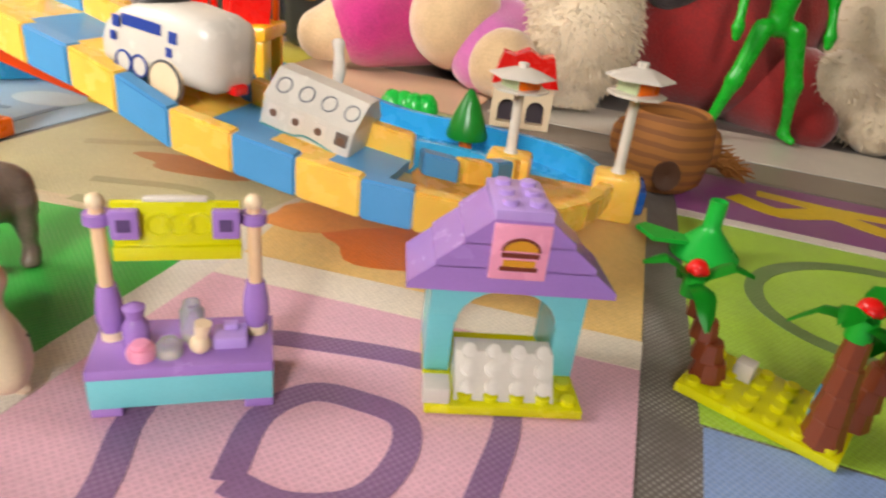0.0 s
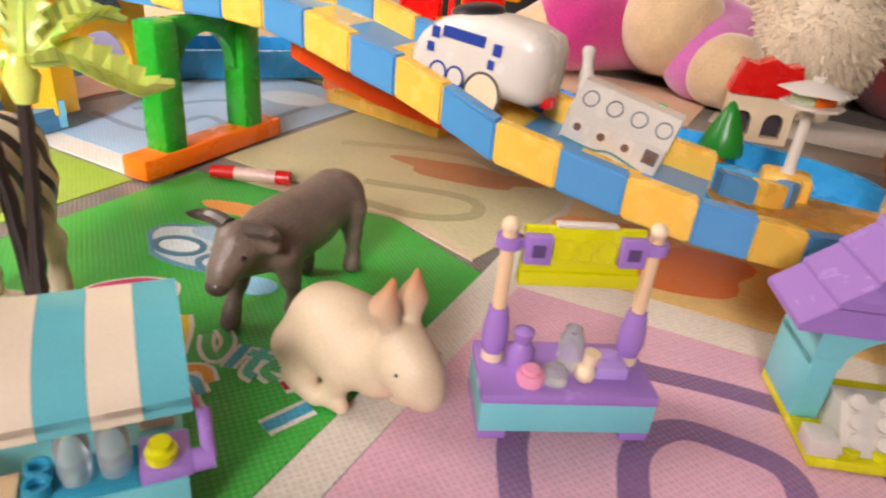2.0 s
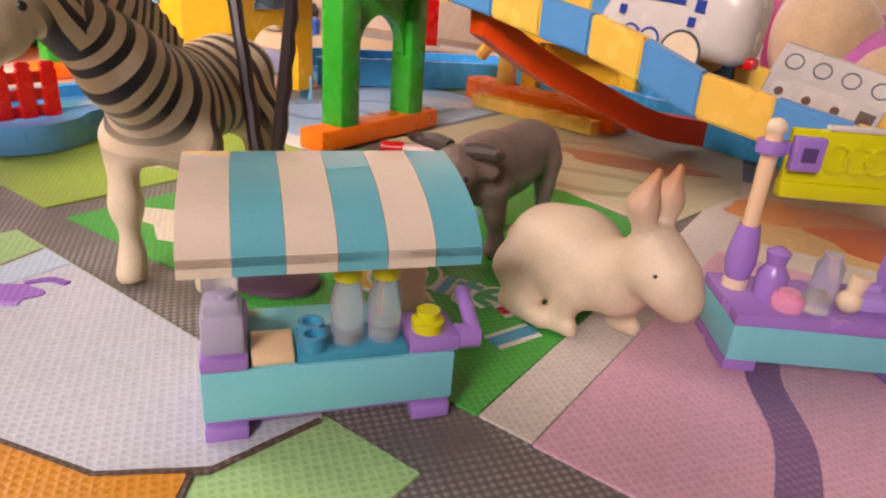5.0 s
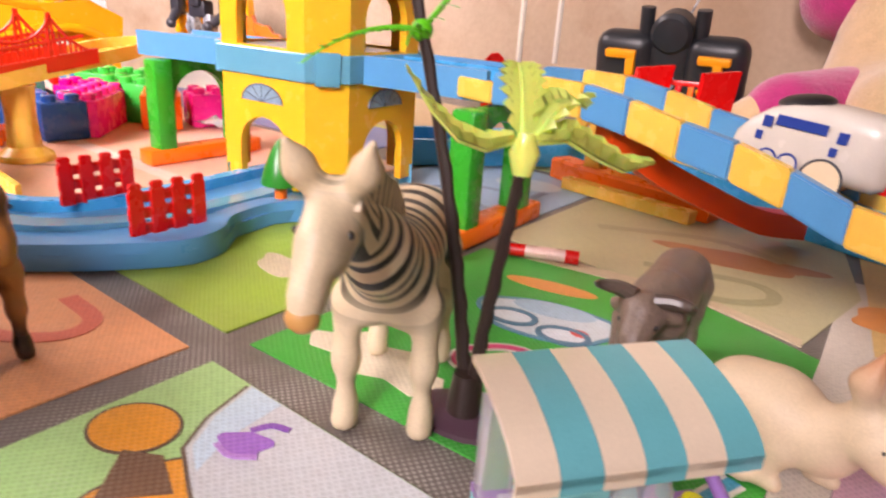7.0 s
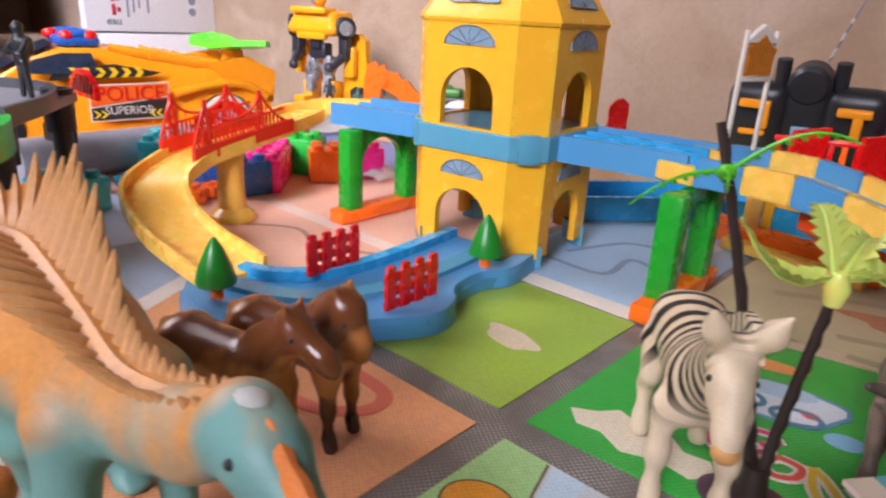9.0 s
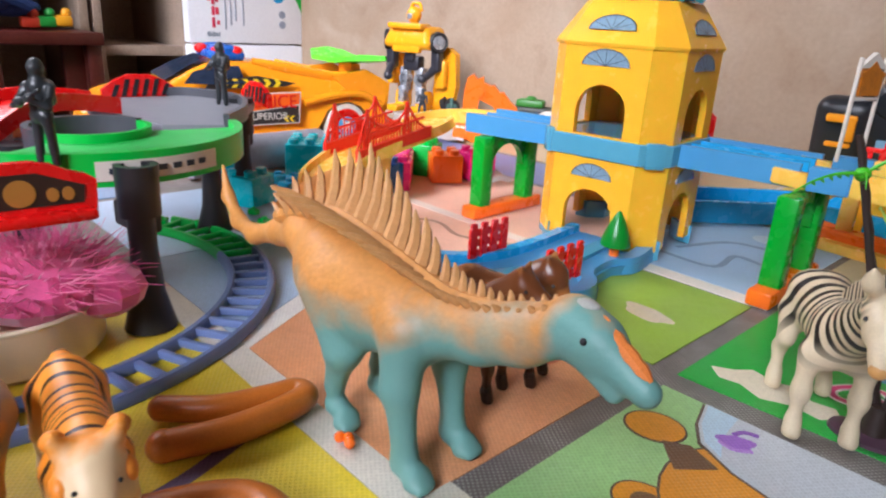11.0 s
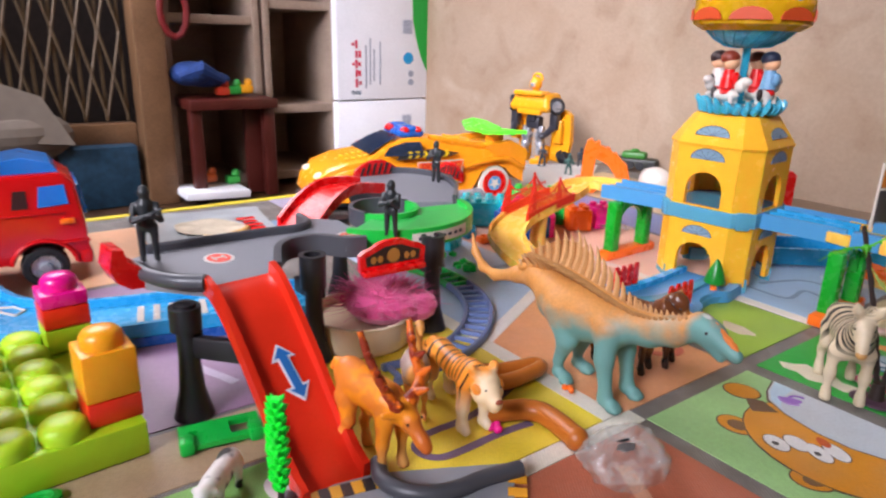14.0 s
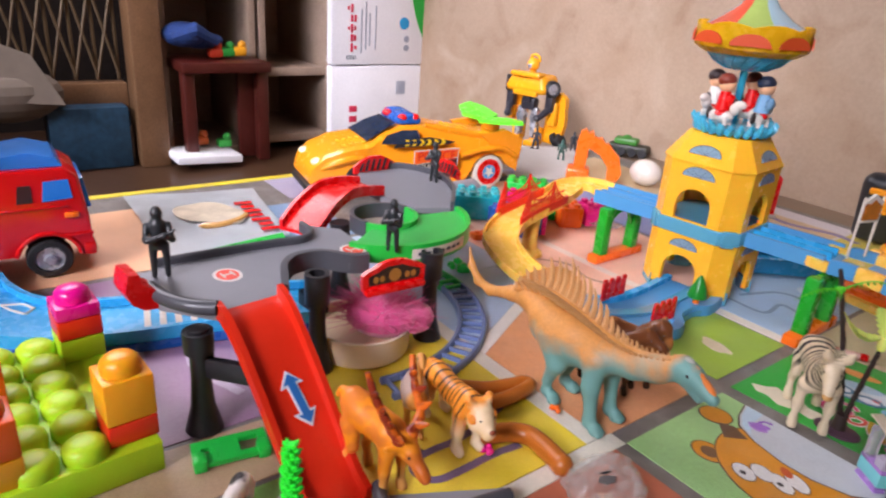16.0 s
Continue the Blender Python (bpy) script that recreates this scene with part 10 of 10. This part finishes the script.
for i in range(7):
    k = i / 6
    piece("print_bar", RED, bag, lambda bm: bx(bm, (0, 0, 0.0062), (0.009, 0.024 - 0.006 * (i % 2), 0.0008), 0, pose(-0.902 + 0.108 * k, 0.060 - 0.018 * k, 0, 0, 0, -12)), "red print")

# ---- small things by the ramp ----
fp = thing("fence_scrap", "bright green toy fence piece lying on the mat", "toy fence", -0.43, -0.196, 0, 74)
piece("frame", BGRN, fp, lambda bm: panel_with_arches(bm, [(-0.025, 0), (0.025, 0), (0.025, 0.022), (-0.025, 0.022)], [[(0.006, 0.005), (0.019, 0.005), (0.019, 0.017), (0.006, 0.017)], [(-0.019, 0.010), (-0.014, 0.010), (-0.014, 0.015), (-0.019, 0.015)]], 0.004, Matrix.Translation((0, -0.006, 0.006)) @ Matrix.Rotation(radians(-84), 4, "X")))
for k in (-1, 1):
    piece("lug", BGRN, fp, lambda bm: bx(bm, (k * 0.021, -0.002, 0.005), (0.009, 0.012, 0.010), 0.002))
bt = thing("brush_tree", "bright green toy brush tree on a black stem", "toy tree", -0.331, -0.209, 0, 0)
piece("stem", CHO, bt, lambda bm: tube(bm, [(0, 0, 0), (0.0006, 0, 0.02), (0, 0.0006, 0.045)], [0.0022, 0.0018, 0.0016], 8))
piece("stem_foot", CHO, bt, lambda bm: lathe(bm, [(0.007, 0), (0.006, 0.0015), (0.002, 0.003), (0, 0.003)], 14))


def brushy(bm):
    """A flat leafy tree of overlapping lobes."""
    rnd = random.Random(4)
    tube(bm, [(0, 0, 0.030), (0, 0, 0.055), (0, 0, 0.082)], [0.0034, 0.0044, 0.0022], 12)
    for i in range(90):
        t = i / 89
        q = i * 2.4
        r = 0.0042 * (0.55 + 0.60 * math.sin(math.pi * (0.12 + 0.8 * t)))
        c = Vector((r * math.cos(q), 0.75 * r * math.sin(q), 0.031 + 0.050 * t))
        d = Vector((math.cos(q), 0.75 * math.sin(q), 0.9)).normalized()
        ln = 0.0032 * (0.7 + 0.6 * rnd.random())
        tube(bm, [c - d * 0.002, c + d * ln * 0.5, c + d * ln], [0.0018, 0.0014, 0.0003], 5)


piece("crown", M("neon_green", "2ff04e", 0.35, sss=0.3), bt, brushy)
solid("green_peg", BGRN, lambda bm: [lathe(bm, [(0.006, 0.0), (0.006, 0.002), (0.0035, 0.0024), (0.0032, 0.016), (0, 0.016)], 14, Matrix.Translation((-0.333, -0.226, 0)))], "small green toy peg standing on the mat", "peg")
solid("green_scrap", BGRN, lambda bm: lathe(bm, [(0.0125, 0), (0.0125, 0.003), (0.009, 0.0045), (0.007, 0.003), (0, 0.003)], 16, Matrix.Translation((-0.44, -0.300, 0)) @ Matrix.Diagonal((0.7, 1.2, 1, 1))), "small green oval toy lid on the mat", "lid")
solid("yellow_ball", M("ball_yellow", "e9d93a", 0.3), lambda bm: sp(bm, (-0.2019, -0.1160, 0.0220), 0.0220, 32), "yellow plastic ball on the mat", "ball")
WOODB = M("club_brown", "b5692f", 0.4, var=0.2, grain=40)
for pts, rr in (([(-0.390, -0.014, 0.006), (-0.374, 0.000, 0.007), (-0.365, 0.020, 0.007), (-0.361, 0.032, 0.007), (-0.354, 0.031, 0.007), (-0.353, 0.014, 0.007), (-0.356, -0.006, 0.007), (-0.366, -0.026, 0.006)], [0.0055, 0.0062]), ([(-0.334, -0.049, 0.0075), (-0.324, -0.030, 0.0075), (-0.312, -0.021, 0.0075), (-0.295, -0.0225, 0.0075), (-0.277, -0.027, 0.007)], [0.0072, 0.0078])):
    def club(bm):
        P = smooth_path(pts, 5)
        R = [rr[0] + (rr[-1] - rr[0]) * i / (len(P) - 1) for i in range(len(P))]
        tube(bm, P, R, 14)
        sp(bm, P[-1], (R[-1] * 1.05,) * 3, 14)
        sp(bm, P[0], (R[0],) * 3, 14)

    solid("brown_strap", WOODB, club, "curved brown moulded plastic strap lying on the mat", "toy strap", "brown straps")
solid("pink_scrap", HPNK, lambda bm: [sp(bm, (-0.325 + 0.003 * math.cos(k * 2), -0.052 + 0.003 * math.sin(k * 2), 0.0025), 0.003, 8) for k in range(4)], "tiny pink plastic flower on the mat", "flower")


def crumple(bm, c, r, seed, n=26):
    rnd = random.Random(seed)
    ph = [Vector((rnd.gauss(0, 1), rnd.gauss(0, 1), rnd.gauss(0, 1))).normalized() for _ in range(26)]
    vs = sp(bm, c, r, n)
    for v in vs:
        o = v.co - Vector(c)
        u = o.normalized()
        k = 1 + sum(0.055 * max(0, 1 - 7 * abs(u.dot(q) - 0.5)) for q in ph) - sum(0.035 * max(0, 1 - 9 * abs(u.dot(q))) for q in ph[:14])
        v.co = Vector(c) + o * k
        v.co.z = max(0.0008, v.co.z)
    bmesh.ops.delete(bm, geom=[v for v in vs if v.co.z < 0.001], context="VERTS")
    bmesh.ops.solidify(bm, geom=list(bm.faces), thickness=0.0005)


FILM = M("bag_clear", "d3d6cf", 0.14, var=0.05, bump=0.1, fine=260, coat=0.3, vivid=1.0)
ft = FILM.node_tree
cre = ft.nodes.new("ShaderNodeTexNoise")
cre.inputs["Scale"].default_value, cre.inputs["Detail"].default_value, cre.inputs["Distortion"].default_value = 85.0, 6.0, 1.6
ft.links.new([n for n in ft.nodes if n.type == "TEX_COORD"][0].outputs["Object"], cre.inputs["Vector"])
off = ft.nodes.new("ShaderNodeMath")
off.operation = "SUBTRACT"
off.inputs[1].default_value = 0.5
ft.links.new(cre.outputs[0], off.inputs[0])
mag = ft.nodes.new("ShaderNodeMath")
mag.operation = "ABSOLUTE"
ft.links.new(off.outputs[0], mag.inputs[0])
fold = ft.nodes.new("ShaderNodeMapRange")
fold.inputs[1].default_value, fold.inputs[2].default_value, fold.inputs[3].default_value, fold.inputs[4].default_value = 0.0, 0.10, 0.27, 0.08
ft.links.new(mag.outputs[0], fold.inputs[0])
ft.links.new(fold.outputs[0], ft.nodes["Principled BSDF"].inputs["Alpha"])
clear_bag = solid("crumpled_bag", FILM, lambda bm: crumple(bm, (-0.2450, -0.0230, 0.009), (0.024, 0.029, 0.013), 8, 72), "crumpled clear plastic bag on the mat", "plastic bag", sharp=45)
# a shiny and a dark spot on the bag, added as small flat patches
piece("foil_glint", MIR, clear_bag, lambda bm: pr(bm, [(-0.006, -0.002), (-0.001, -0.004), (0.005, -0.002), (0.006, 0.002), (0.000, 0.003), (-0.004, 0.002)], 0, 0.0008, pose(-0.240, -0.031, 0.0215, 18, -8, 40)), "small shiny silver spot")
piece("dark_slit", BLK, clear_bag, lambda bm: pr(bm, [(-0.004, 0), (0.0, -0.0010), (0.004, -0.0004), (0.005, 0.0008), (0.001, 0.0010)], 0, 0.0008, pose(-0.2445, -0.0275, 0.0220, 14, -6, 55)), "small dark spot")

# ---- remote controls by the wall ----
RCB = M("remote_black", "1c1e22", 0.42)
rc = thing("remote_control", "black toy remote control with orange sticks leaning on the wall", "remote control", -0.243, 0.752, 0, 2)
TILT_RC = Matrix.Rotation(radians(14), 4, "X")


def rc_body(bm):
    for s in (-1, 1):
        bx(bm, (s * 0.044, 0, 0.058), (0.058, 0.034, 0.106), 0.015, TILT_RC, 4)
    bx(bm, (0, 0.004, 0.062), (0.044, 0.03, 0.10), 0.01, TILT_RC, 3)
    lathe(bm, [(0.020, -0.012), (0.020, 0.010), (0.016, 0.014), (0, 0.015)], 20, TILT_RC @ Matrix.Translation((0, 0, 0.112)) @ Matrix.Rotation(radians(90), 4, "X"))
    for s in (-1, 1):
        cy(bm, TILT_RC @ Vector((s * 0.026, 0, 0.10)), TILT_RC @ Vector((s * 0.026, 0, 0.134)), 0.007)


piece("body", RCB, rc, rc_body)
RCO = M("remote_orange", "e8992a", 0.4)
for s in (-1, 1):
    piece("stick", RCO, rc, lambda bm: [bx(bm, (s * 0.044, -0.02, 0.093), (0.030, 0.008, 0.008), 0.002, TILT_RC), bx(bm, (s * 0.044 + (0.004 if s > 0 else 0.01), -0.02, 0.080), (0.009, 0.008, 0.024), 0.002, TILT_RC)])
    piece("grip_mark", RCO, rc, lambda bm: bx(bm, (s * 0.044, -0.0175, 0.062), (0.026, 0.006, 0.006), 0.0025, TILT_RC))
piece("badge", M("badge_blue", "7fa9c4", 0.4), rc, lambda bm: bx(bm, (0, -0.0125, 0.066), (0.017, 0.004, 0.010), 0.001, TILT_RC))
piece("antenna", SLVR, rc, lambda bm: cy(bm, (0.006, 0.0, 0.12), (0.075, 0.10, 0.36), 0.0012, 0.0008, 8), "thin steel antenna")

# ---- platform with red railing ----
plat = thing("red_railed_platform", "orange toy platform with red slatted rails", "toy platform", -0.196, 0.562, 0, 8)
piece("platform", TWY, plat, lambda bm: [bx(bm, (0, 0, 0.047), (0.088, 0.05, 0.010), 0.002), bx(bm, (0.036, -0.014, 0.021), (0.012, 0.018, 0.043), 0.002), bx(bm, (-0.036, -0.014, 0.021), (0.012, 0.018, 0.043), 0.002), bx(bm, (0, 0.02, 0.021), (0.084, 0.008, 0.043), 0.002)])
for x in (-0.020, 0.026):
    piece("rail_plate", RED, plat, lambda bm: pr(bm, [(-0.014, 0.052), (0.014, 0.052), (0.017, 0.088), (-0.012, 0.085)], 0, 0.005, Matrix.Translation((x, -0.008, 0)) @ Matrix.Rotation(radians(35), 4, "Z") @ Matrix.Rotation(radians(90), 4, "X")))
for i in range(9):
    piece("rail_slat", ORG if i % 3 == 2 else RED, plat, lambda bm: bx(bm, (-0.038 + 0.0095 * i, 0.018, 0.062), (0.0045, 0.004, 0.022), 0.001))
piece("rail_top", RED, plat, lambda bm: bx(bm, (0, 0.018, 0.074), (0.084, 0.005, 0.004), 0.001))
stand = thing("red_stand", "small red toy plate standing by the wall", "toy plate", -0.438, 0.735, 0, 30)
piece("plate", RED, stand, lambda bm: pr(bm, [(-0.011, 0.004), (0.011, 0.004), (0.011, 0.066), (0.004, 0.072), (-0.004, 0.070), (-0.011, 0.062)], 0, 0.007, Matrix.Rotation(radians(90), 4, "X")))
piece("foot", WHT, stand, lambda bm: bx(bm, (0, 0, 0.003), (0.03, 0.02, 0.006), 0.0015), "white foot")
goal = thing("track_arch", "white toy arch with an orange sign over the track", "toy arch", -0.2215, 0.352, 0.094, 68)
for x in (-0.0125, 0.0125):
    piece("leg", WHT, goal, lambda bm: bx(bm, (x, 0, 0.031), (0.0022, 0.0022, 0.062), 0.0006))
piece("crossbar", WHT, goal, lambda bm: [bx(bm, (0, 0, 0.038), (0.024, 0.0024, 0.0024), 0.0006), pr(bm, [(-0.0136, 0.056), (0.0136, 0.056), (0.0075, 0.060), (0, 0.065), (-0.0075, 0.060)], 0, 0.003, Matrix.Translation((0, 0.0015, 0)) @ Matrix.Rotation(radians(90), 4, "X"))])
piece("sign", M("sign_amber", "b8702c", 0.4, var=0.35, grain=300), goal, lambda bm: pr(bm, [(-0.0105, 0.040), (0.0105, 0.040), (0.0105, 0.050), (0.0125, 0.053), (0.0065, 0.055), (0, 0.060), (-0.0065, 0.055), (-0.0125, 0.053), (-0.0105, 0.050)], 0, 0.004, Matrix.Translation((0, 0.002, 0)) @ Matrix.Rotation(radians(90), 4, "X")), "brown and orange sign")

# ---- plush toys along the wall ----
def plush(name, mat, prims, label, k=0.012, cell=0.006):
    verts, faces = field(prims, k, cell)
    me = bpy.data.meshes.new(name)
    me.from_pydata(verts.tolist(), [], faces)
    me.update()
    for p in me.polygons:
        p.use_smooth = True
    me.materials.append(mat)
    return me


def fur(name, code, var=0.16):
    return M(name, code, 0.9, var=var, grain=70, bump=0.3, sheen=0.6, fine=520)


FCR, FMG, FPK, FRD, FBK = fur("fur_cream", "c8ab86"), fur("fur_magenta", "b02c6c", 0.25), fur("fur_pink", "bf68a2"), fur("fur_red", "8f0c14", 0.3), fur("fur_black", "2a1518", 0.3)


def soft(name, label, parts):
    ob = thing(name, label, "plush toy", 0, 0, 0, 0, "plush toys by the wall")
    for nm, mat, prims in parts:
        o = new(nm, plush(nm, mat, prims, ""))
        o.parent = ob
    return ob


FWH = fur("fur_ivory", "e6d6bc", 0.10)


def shaggy(ob, mat, per, long, seed):
    """Fine drooping strands over every piece of a plush toy."""
    rnd = random.Random(seed)
    for o in list(ob.children):
        ps = [p for p in o.data.polygons if p.center.z > 0.008]
        verts, faces = [], []
        for _ in range(per):
            p = rnd.choice(ps)
            n = p.normal
            c = p.center + Vector((rnd.uniform(-1, 1), rnd.uniform(-1, 1), rnd.uniform(-1, 1))) * 0.003
            d = (n * 0.55 + Vector((rnd.gauss(0, 0.4), rnd.gauss(0, 0.4), rnd.gauss(-0.6, 0.3)))).normalized()
            ln = long * rnd.uniform(0.5, 1.2)
            side = d.cross(Vector((rnd.gauss(0, 1), rnd.gauss(0, 1), rnd.gauss(0, 1)))).normalized() * 0.0007
            k = len(verts)
            mid = c + d * ln * 0.55
            verts += [c - side - n * 0.002, c + side - n * 0.002, mid + side * 0.7, mid - side * 0.7, mid + (d + Vector((0, 0, -0.5))).normalized() * ln * 0.5]
            faces += [(k, k + 1, k + 2, k + 3), (k + 3, k + 2, k + 4)]
        me = bpy.data.meshes.new("fur")
        me.from_pydata([tuple(v) for v in verts], [], faces)
        me.materials.append(mat)
        f = new("fur", me)
        f.parent = o


soft("plush_doll", "cream plush doll with magenta and pink sleeves", [
    ("body", FCR, [((-0.05, 0.80, 0.06), (-0.05, 0.82, 0.14), 0.062, 0.055), ((-0.06, 0.77, 0.05), (-0.045, 0.70, 0.055), 0.046, 0.042)]),
    ("arm", FMG, [((-0.085, 0.745, 0.048), (-0.125, 0.700, 0.044), 0.044, 0.040)]),
    ("paw", FCR, [((-0.150, 0.690, 0.034), (-0.163, 0.686, 0.030), 0.030, 0.024)]),
    ("leg", FPK, [((-0.008, 0.718, 0.038), (-0.012, 0.692, 0.034), 0.042, 0.036)]),
    ("foot", FCR, [((0.006, 0.668, 0.029), (0.018, 0.651, 0.023), 0.031, 0.021)]),
    ("hood", FMG, [((-0.105, 0.84, 0.155), (-0.06, 0.84, 0.165), 0.045, 0.05)])])
bear = soft("plush_bear", "large shaggy cream plush bear sitting by the wall", [
    ("body", FWH, [((0.055, 0.80, 0.08), (0.06, 0.82, 0.20), 0.075, 0.06)]),
    ("leg", FWH, [((0.060, 0.74, 0.10), (0.062, 0.700, 0.055), 0.050, 0.040), ((0.070, 0.700, 0.055), (0.066, 0.690, 0.016), 0.034, 0.014)]),
    ("paw", FWH, [((0.050, 0.676, 0.014), (0.072, 0.672, 0.010), 0.014, 0.010)])])
shaggy(bear, FWH, 11000, 0.0080, 21)
soft("plush_ladybird", "red plush ladybird with a black spot", [
    ("body", FRD, [((0.175, 0.80, 0.075), (0.21, 0.80, 0.10), 0.085, 0.08), ((0.16, 0.76, 0.05), (0.20, 0.75, 0.05), 0.052, 0.05)]),
    ("spot", FBK, [((0.135, 0.735, 0.108), (0.15, 0.735, 0.120), 0.028, 0.028)]),
    ("foot", FRD, [((0.235, 0.735, 0.018), (0.262, 0.690, 0.012), 0.026, 0.018), ((0.22, 0.74, 0.03), (0.25, 0.72, 0.04), 0.03, 0.03)])])
puppy = soft("plush_puppy", "cream plush puppy lying by the wall", [
    ("body", FWH, [((0.32, 0.79, 0.07), (0.42, 0.80, 0.08), 0.072, 0.07)]),
    ("head", FWH, [((0.31, 0.73, 0.09), (0.33, 0.73, 0.12), 0.048, 0.05)]),
    ("paw", FWH, [((0.288, 0.73, 0.045), (0.275, 0.70, 0.05), 0.030, 0.024), ((0.315, 0.72, 0.030), (0.312, 0.690, 0.016), 0.032, 0.020)])])
shaggy(puppy, FWH, 3000, 0.007, 22)

# ---- brown striped basket, green figure, small white post ----
CUPM = two_tone("basket_brown", "9c6636", "84532b", 0.8, "stripes", 42.0, 2.5, 0.6, 2)
cup = thing("striped_basket", "small round brown striped toy basket with a shaggy tuft", "toy basket", 0.127, 0.513, 0, 0)
cup.matrix_basis = cup.matrix_basis @ Matrix.Diagonal((0.78, 0.78, 0.88, 1.0))
piece("bowl", CUPM, cup, lambda bm: lathe(bm, [(0.026, 0), (0.033, 0.006), (0.037, 0.024), (0.034, 0.046), (0.029, 0.052), (0.026, 0.050), (0.030, 0.03), (0.024, 0.01), (0, 0.008)], 28))
piece("lining", M("lining_olive", "6d6a34", 0.8), cup, lambda bm: lathe(bm, [(0.0285, 0.040), (0.02, 0.042), (0, 0.043)], 24), "olive lining")
# a dark disc stands in for the shaded hole in the basket's front
piece("knot", M("hole_dark", "4a2a16", 0.7), cup, lambda bm: lathe(bm, [(0.010, 0.036), (0.010, 0.0395), (0.005, 0.039), (0, 0.037)], 16, Matrix.Translation((0.002, 0, 0.016)) @ Matrix.Rotation(radians(90), 4, "X")), "dark disc for the hole in the front")
for sgn_ in (-1, 1):
    piece("ear", CUPM, cup, lambda bm: sp(bm, (sgn_ * 0.034, -0.002, 0.030), (0.008, 0.006, 0.014), 12))


def tuft(bm):
    rnd = random.Random(11)
    for i in range(160):
        a, b = Vector((0.036, 0.01, 0.02)), Vector((0.06, 0.035, 0.006))
        t = rnd.random()
        p = a.lerp(b, t) + Vector((rnd.gauss(0, 0.004), rnd.gauss(0, 0.004), abs(rnd.gauss(0, 0.004))))
        q = p + Vector((rnd.uniform(0.004, 0.016), rnd.uniform(-0.006, 0.008), rnd.uniform(-0.008, 0.006)))
        q.z = max(0.001, q.z)
        cy(bm, p, q, 0.0011, 0.0004, 4)


piece("tuft", M("tuft_brown", "a06a38", 0.8), cup, tuft)
GFIG = M("figure_green", "2eb83c", 0.3, var=0.12)
gp = both([((0.004, 0.013, 0.085), (0.006, 0.024, 0.046), 0.0105, 0.0082), ((0.006, 0.024, 0.046), (0.0, 0.032, 0.010), 0.0078, 0.0052), ((0.0, 0.032, 0.006), (0.012, 0.034, 0.004), 0.0055, 0.004),
    ((0, 0, 0.088), (0, 0, 0.104), 0.012, 0.012), ((0, 0, 0.108), (0, 0, 0.134), 0.0125, 0.0175), ((0, 0.022, 0.138), (0.004, 0.034, 0.112), 0.007, 0.0055), ((0.004, 0.034, 0.112), (0.012, 0.036, 0.086), 0.005, 0.0042), ((0.012, 0.036, 0.084), (0.013, 0.036, 0.078), 0.0055, 0.004),
    ((0, 0, 0.146), (0, 0, 0.156), 0.006, 0.006), ((0.001, 0, 0.166), (0.001, 0, 0.172), 0.011, 0.0105)])
gp = [(a_, b_, r_ * 0.86, q_ * 0.86) for a_, b_, r_, q_ in gp]
figure("green_figure", gp, GFIG, "green plastic jointed action figure standing before the plush toys", "figurine", 0.2075, 0.667, 0, -75, 0.002, 0.0016)
solid("white_post", WHT, lambda bm: [tube(bm, smooth_path([(-0.0745, 0.489, 0.006), (-0.0745, 0.489, 0.022), (-0.0750, 0.490, 0.034), (-0.0740, 0.490, 0.044), (-0.0752, 0.491, 0.056), (-0.0758, 0.4915, 0.062)], 4), [0.0034, 0.0032, 0.003, 0.003, 0.0028, 0.0028, 0.0030, 0.0032, 0.0034, 0.0034, 0.0036, 0.0040, 0.0042, 0.0040, 0.0034, 0.0032, 0.0034, 0.0038, 0.0040, 0.0036, 0.0022], 10), lathe(bm, [(0.008, 0), (0.008, 0.007), (0.004, 0.009), (0, 0.009)], 14, Matrix.Translation((-0.0745, 0.489, 0)))], "small white toy signal post on the blue loop", "toy post")
